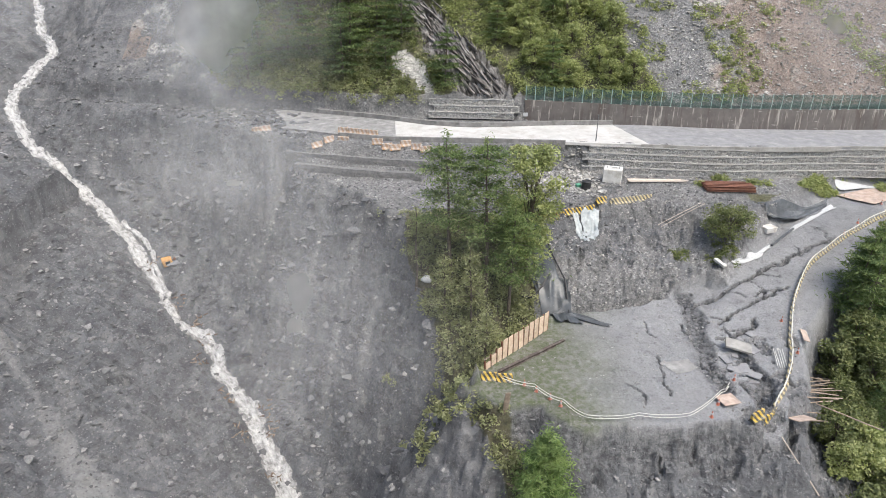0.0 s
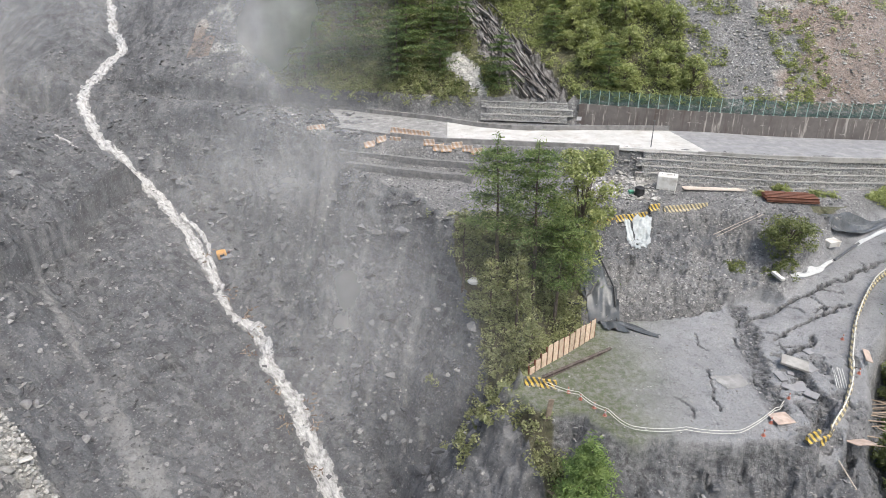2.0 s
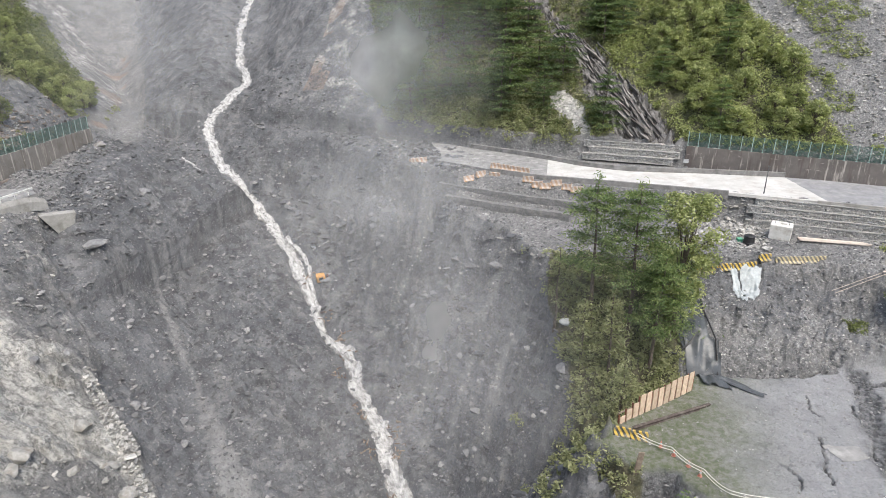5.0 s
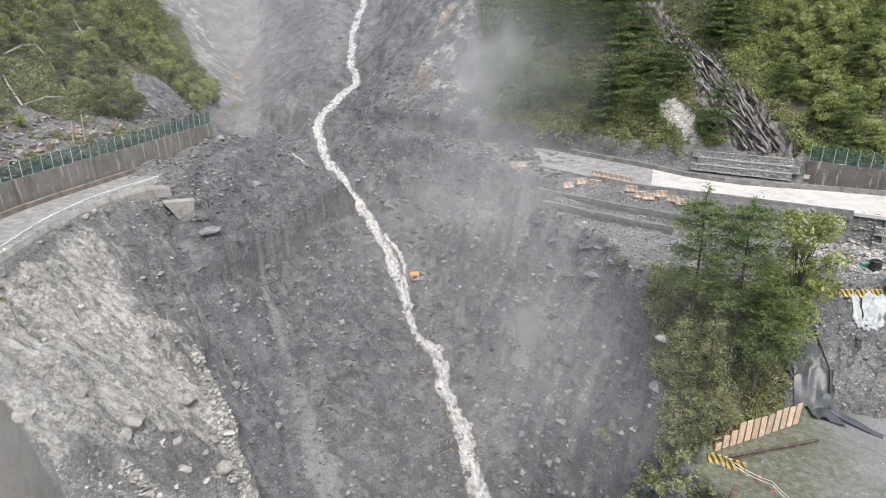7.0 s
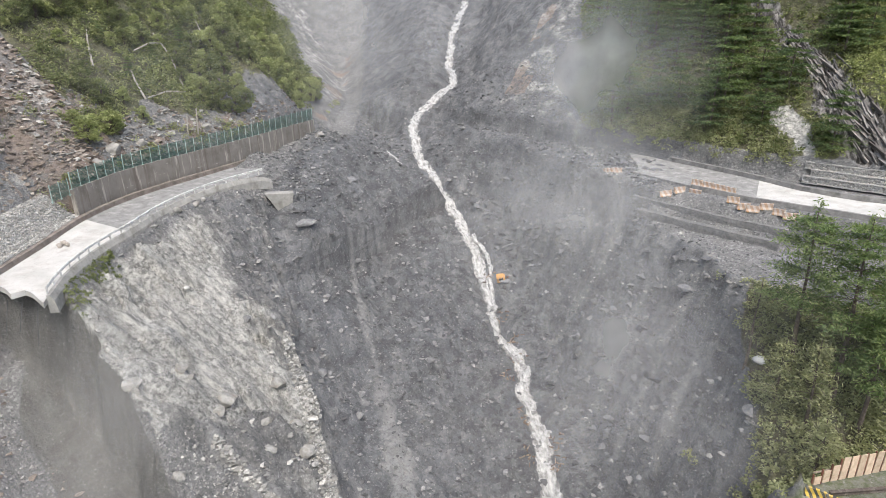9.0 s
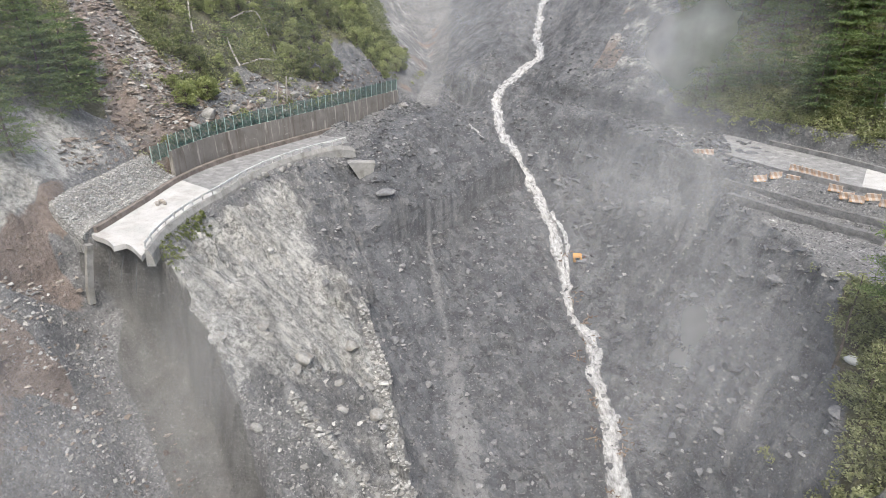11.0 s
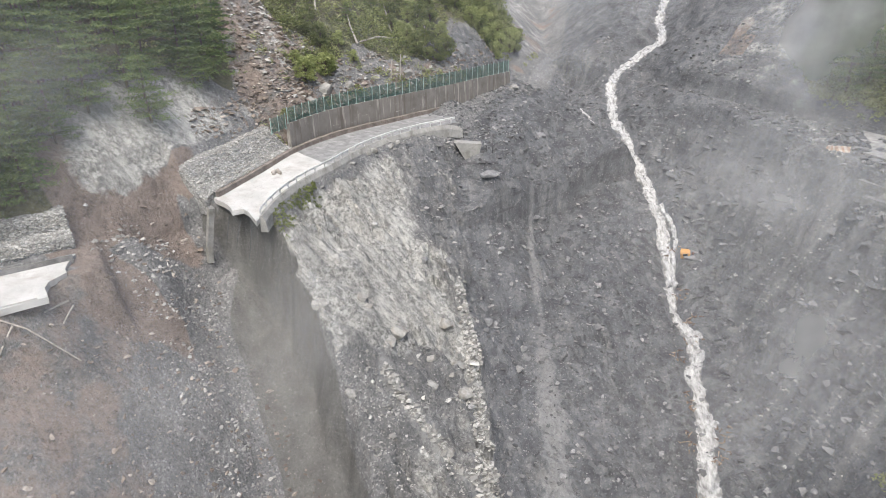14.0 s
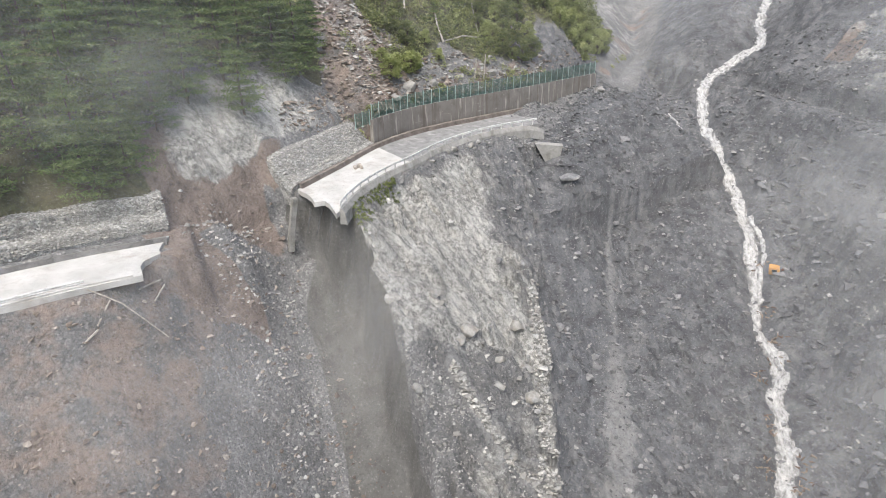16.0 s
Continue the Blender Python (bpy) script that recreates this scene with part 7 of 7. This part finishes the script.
# ---- western side ----
abut = thing("abutment_block", "cracked concrete abutment half buried in debris", "concrete block", pose(-69.3, 65.2, -5.0, 0, 3, 50))
_b = boxed((4.2, 1.4, 3.4), pose(0, 0, 1.2), 0.06)
for _v in _b.verts:
    if _v.co.z < 0:
        _v.co.x = _v.co.x * 0.35 + 0.9
part("body", _b, CONCRETE, abut)
for _s in (2.9, 3.9):
    part("steel_post", boxed((0.16, 0.16, 3.6), pose(_s, -0.2, 0.9, 4, 0), 0.02), DARK_STEEL, abut)
part("crossbar", boxed((1.4, 0.12, 0.14), pose(3.3, -0.2, 2.5), 0.01), DARK_STEEL, abut)

hang = thing("hanging_guardrail", "bent grey guardrail hanging from the broken road", "guardrail", pose(-63.6, 22.6, -0.5))
for _k, (_p, _q) in enumerate((((0, 0, 0.4), (-0.25, -0.4, -2.0)), ((-0.25, -0.4, -2.0), (-0.5, -0.7, -4.2)), ((-0.5, -0.7, -4.2), (-0.4, -0.9, -6.0)))):
    part("rail_length", tube([_p, _q], 0.42, 4), CONCRETE, hang)
for _k, (_x, _y, _z) in enumerate([(-59.6, 24.0, -0.6), (-61.4, 23.6, -0.6), (-57.8, 24.4, -0.7)]):
    stick("rebar", "thin bent reinforcing bar under the road end", DARK_STEEL, (_x, _y, _z), (_x + 0.5, _y - 1.0, _z - 2.4 - _k * 0.5), 0.04, "rebar", "bars under the road end")

stick("cable", "pale loose cable looping over the bank", DEAD_WOOD, at(-53.4, 0.8, 0.5), at(-52.3, 3.0, 0.9), 0.06, "cable")
stick("cable", "pale loose cable trailing down the bank", DEAD_WOOD, at(-52.3, 3.0, 0.9), at(-51.6, 5.8, 0.2), 0.06, "cable")
for _a, _b in (((-51.8, 0.8), (-52.6, 2.2)), ((-50.6, -0.4), (-51.4, 0.8)), ((-54.2, 4.6), (-55.6, 6.6)), ((-53.8, 5.6), (-55.4, 6.8))):
    stick("broken_pole", "pale broken pole on the earth bank", DEAD_WOOD, at(*_a, 0.2), at(*_b, 0.5), 0.08, "pole", "broken poles on the bank")
wreck = thing("rubble_heap", "orange brown rubble heap on the pale road", "rubble", pose(-68.6, 33.0, 0.04, 0, 0, 30))
for _k in range(7):
    _me = rock_mesh("stone", 300 + _k, 2)
    piece("stone", _me, STONES_BROWN, wreck, m=pose(0.45 * math.cos(_k * 2.1), 0.4 * math.sin(_k * 2.1), 0.2 + 0.15 * (_k % 2), _k * 20, 0, _k * 50) @ Matrix.Scale(0.6 + 0.1 * (_k % 3), 4))

# dead trunks on the western slope
for _k, (_a, _b) in enumerate((((-100.7, 70.4), (-92.0, 68.3)), ((-96.4, 63.5), (-99.5, 70.7)), ((-104.4, 82.0), (-98.4, 80.6)), ((-93.8, 60.7), (-89.6, 59.6)), ((-89.4, 59.9), (-90.8, 67.7)), ((-93.0, 75.0), (-89.8, 74.0)), ((-99.0, 58.0), (-94.0, 55.0)))):
    _m = part("dead_trunk", tube([at(*_a, 0.9), (at(*_a, 1.1) + at(*_b, 0.9)) / 2 + Vector((0.5 * math.sin(_k * 3), 0.6 * math.cos(_k * 5), 0.2)), at(*_b, 0.6)], 0.1, 6, 0.17), DEAD_WOOD, None)
    tagged(_m, "bleached dead trunk lying on the brushy slope", "dead tree", "dead trunks on the western slope")
for _x, _y, _h in ((-83.6, 63.5, 4.2), (-84.0, 62.0, 3.0)):
    _p = at(_x, _y)
    stick("dead_trunk", "bleached dead trunk standing behind the fence", DEAD_WOOD, _p, _p + Vector((0.2, 0.1, _h)), 0.1, "dead tree", "dead trunks on the western slope")

# wrecked machine part in the torrent
cab = thing("wrecked_cab", "battered orange machine cab stranded beside the torrent", "wreck", pose(-43.5, 89.7, at(-43.5, 89.7).z, 12, -8, 30))
part("body", boxed((1.5, 1.2, 1.1), pose(0, 0, 0.5), 0.12), ORANGE_PLAIN, cab)
part("roof", boxed((1.2, 1.1, 0.12), pose(-0.1, 0, 1.12, 0, 5), 0.04), ORANGE_PLAIN, cab)
part("window", boxed((0.7, 0.04, 0.5), pose(0, -0.61, 0.72), 0.02), BLACK, cab, "dark empty window")
part("arm", boxed((0.3, 0.35, 1.2), pose(0.9, 0.2, 0.3, 20, 40), 0.05), RUST, cab)

sign = thing("road_sign", "small white board at the wall end", "sign", pose(13.4, 102.2, 0.0))
part("board", boxed((0.75, 0.05, 0.6), pose(0, 0, 0.85), 0.01), SACK, sign)
part("post", boxed((0.08, 0.06, 0.6), pose(0, 0.06, 0.3), 0.01), DARK_STEEL, sign)

# plants on the ledge below the western guardrail
carpet("ledge_weeds", "green tufts on the ledge below the road", BROAD, 420, (-64.5, -56, 26.5, 35.5), lambda x, y, c, s: (c["cutw"] < -0.6) & (c["wo"] < -0.4) & (c["wo"] > -2.4), 0.15, 0.4, 36, 0.14, 31)

for _pts in ([(11.9, 72.6), (13.2, 68.5), (14.2, 65.0), (14.6, 61.5)], [(12.6, 66.2), (11.6, 64.6), (10.2, 63.6), (8.8, 63.4)]):
    tagged(part("hose", tube([at(*_q, 0.45 + 0.1 * math.sin(_q[1])) for _q in _pts], 0.1, 6), BLACK, None), "black hose lying over a geotextile sheet", "hose", "hoses on the bank")
_rnd = random.Random(31)
for _x, _y, _n in ((-40.6, 84.5, 7), (-36.6, 81.8, 12), (-34.8, 79.2, 8), (-34.6, 74.6, 6), (-29.6, 70.2, 8), (-24.6, 69.9, 9), (-23.0, 67.2, 8), (-26.8, 65.4, 9), (-21.6, 61.2, 8), (-46.4, 90.2, 5)):
    _pile = thing("driftwood_pile", "brown splintered driftwood stranded beside the torrent", "driftwood", pose(_x, _y, 0), "driftwood beside the torrent")
    for _k in range(_n + 5):
        _a, _b, _c, _r = _x + _rnd.uniform(-0.9, 0.9), _y + _rnd.uniform(-0.9, 0.9), _rnd.uniform(0, 6.3), _rnd.uniform(0.35, 0.9)
        _p = at(_a, _b, 0.25)
        _q = _p + Vector((_r * math.cos(_c), _r * math.sin(_c), _rnd.uniform(-0.1, 0.3)))
        _off = Vector((_x, _y, 0))
        part("branch", tube([_p - _off, (_p + _q) / 2 - _off + Vector((0, 0, 0.03)), _q - _off], _rnd.uniform(0.08, 0.16), 5, 0.05), (RUSTY_WOOD, OLD_TIMBER)[_k % 2], _pile)
slab_thing("concrete_slab", "pale flat slab lying in broken talus", BLOCK_CONCRETE, -46.2, 45.3, (2.6, 1.2, 0.25), 140, (8, 25), lift=0.25)
# ---- mist over the slide, as flat sheets turned to the camera ----
def mist_sheet(cx, cy, cz, wide, tall, thick, seed, turn=30.0, slope=60.0):
    """A nearly flat, soft-edged sheet that paints mist over the slide, thinning out to nothing where it nears the
    ground.
    """
    ob = thing("mist_sheet", "flat see-through white sheet standing in for mist", "mist", kind="stuff")
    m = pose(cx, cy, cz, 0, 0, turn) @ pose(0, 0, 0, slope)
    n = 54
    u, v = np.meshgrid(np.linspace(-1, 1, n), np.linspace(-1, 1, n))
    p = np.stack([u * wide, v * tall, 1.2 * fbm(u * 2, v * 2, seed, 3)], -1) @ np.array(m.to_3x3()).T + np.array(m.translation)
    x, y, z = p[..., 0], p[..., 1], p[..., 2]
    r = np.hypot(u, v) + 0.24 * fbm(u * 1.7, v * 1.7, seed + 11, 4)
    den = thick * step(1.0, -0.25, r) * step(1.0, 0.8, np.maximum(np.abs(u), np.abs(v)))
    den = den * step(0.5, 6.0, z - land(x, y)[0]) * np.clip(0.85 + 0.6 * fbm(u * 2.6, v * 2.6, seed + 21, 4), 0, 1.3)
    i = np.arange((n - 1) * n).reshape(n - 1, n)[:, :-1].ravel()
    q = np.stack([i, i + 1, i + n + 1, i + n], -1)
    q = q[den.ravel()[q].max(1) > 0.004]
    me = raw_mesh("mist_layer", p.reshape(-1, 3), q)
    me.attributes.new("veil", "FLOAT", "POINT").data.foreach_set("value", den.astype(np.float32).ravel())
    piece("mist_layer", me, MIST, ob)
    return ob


# Placed along the camera's sight lines, turned and sized to fit its view.
mist_sheet(-93, 125, 18.5, 30, 25, 0.6, 1, 37, 88)
mist_sheet(-34, 99, 15.4, 21, 24, 0.72, 2, 18, 85)
mist_sheet(-20.4, 60.4, 7.3, 12.8, 13.6, 0.48, 3, 18, 75)
mist_sheet(-75, 92, 6.8, 17, 11, 0.42, 4, 39, 81)
mist_sheet(-13, 51, -6.0, 22, 26, 0.34, 5, 12, 59)
mist_sheet(-46, 3.0, 17.5, 28, 16, 0.46, 6, 85, 81)
mist_sheet(-38, 5, -0.3, 19, 13, 0.34, 7, 81, 57)
mist_sheet(-33, 71, -5.5, 16, 21, 0.35, 8, 25, 69)
mist_sheet(-42, 20, -3.9, 9, 14, 0.3, 9, 65, 58)
mist_sheet(-79, 60, 15.7, 27, 18, 0.18, 10, 53, 85)
mist_sheet(-42, 111, 12.1, 16, 17, 0.38, 11, 21, 84)
mist_sheet(57, 89, 16.3, 15.2, 11.4, 0.5, 12, -33, 85)
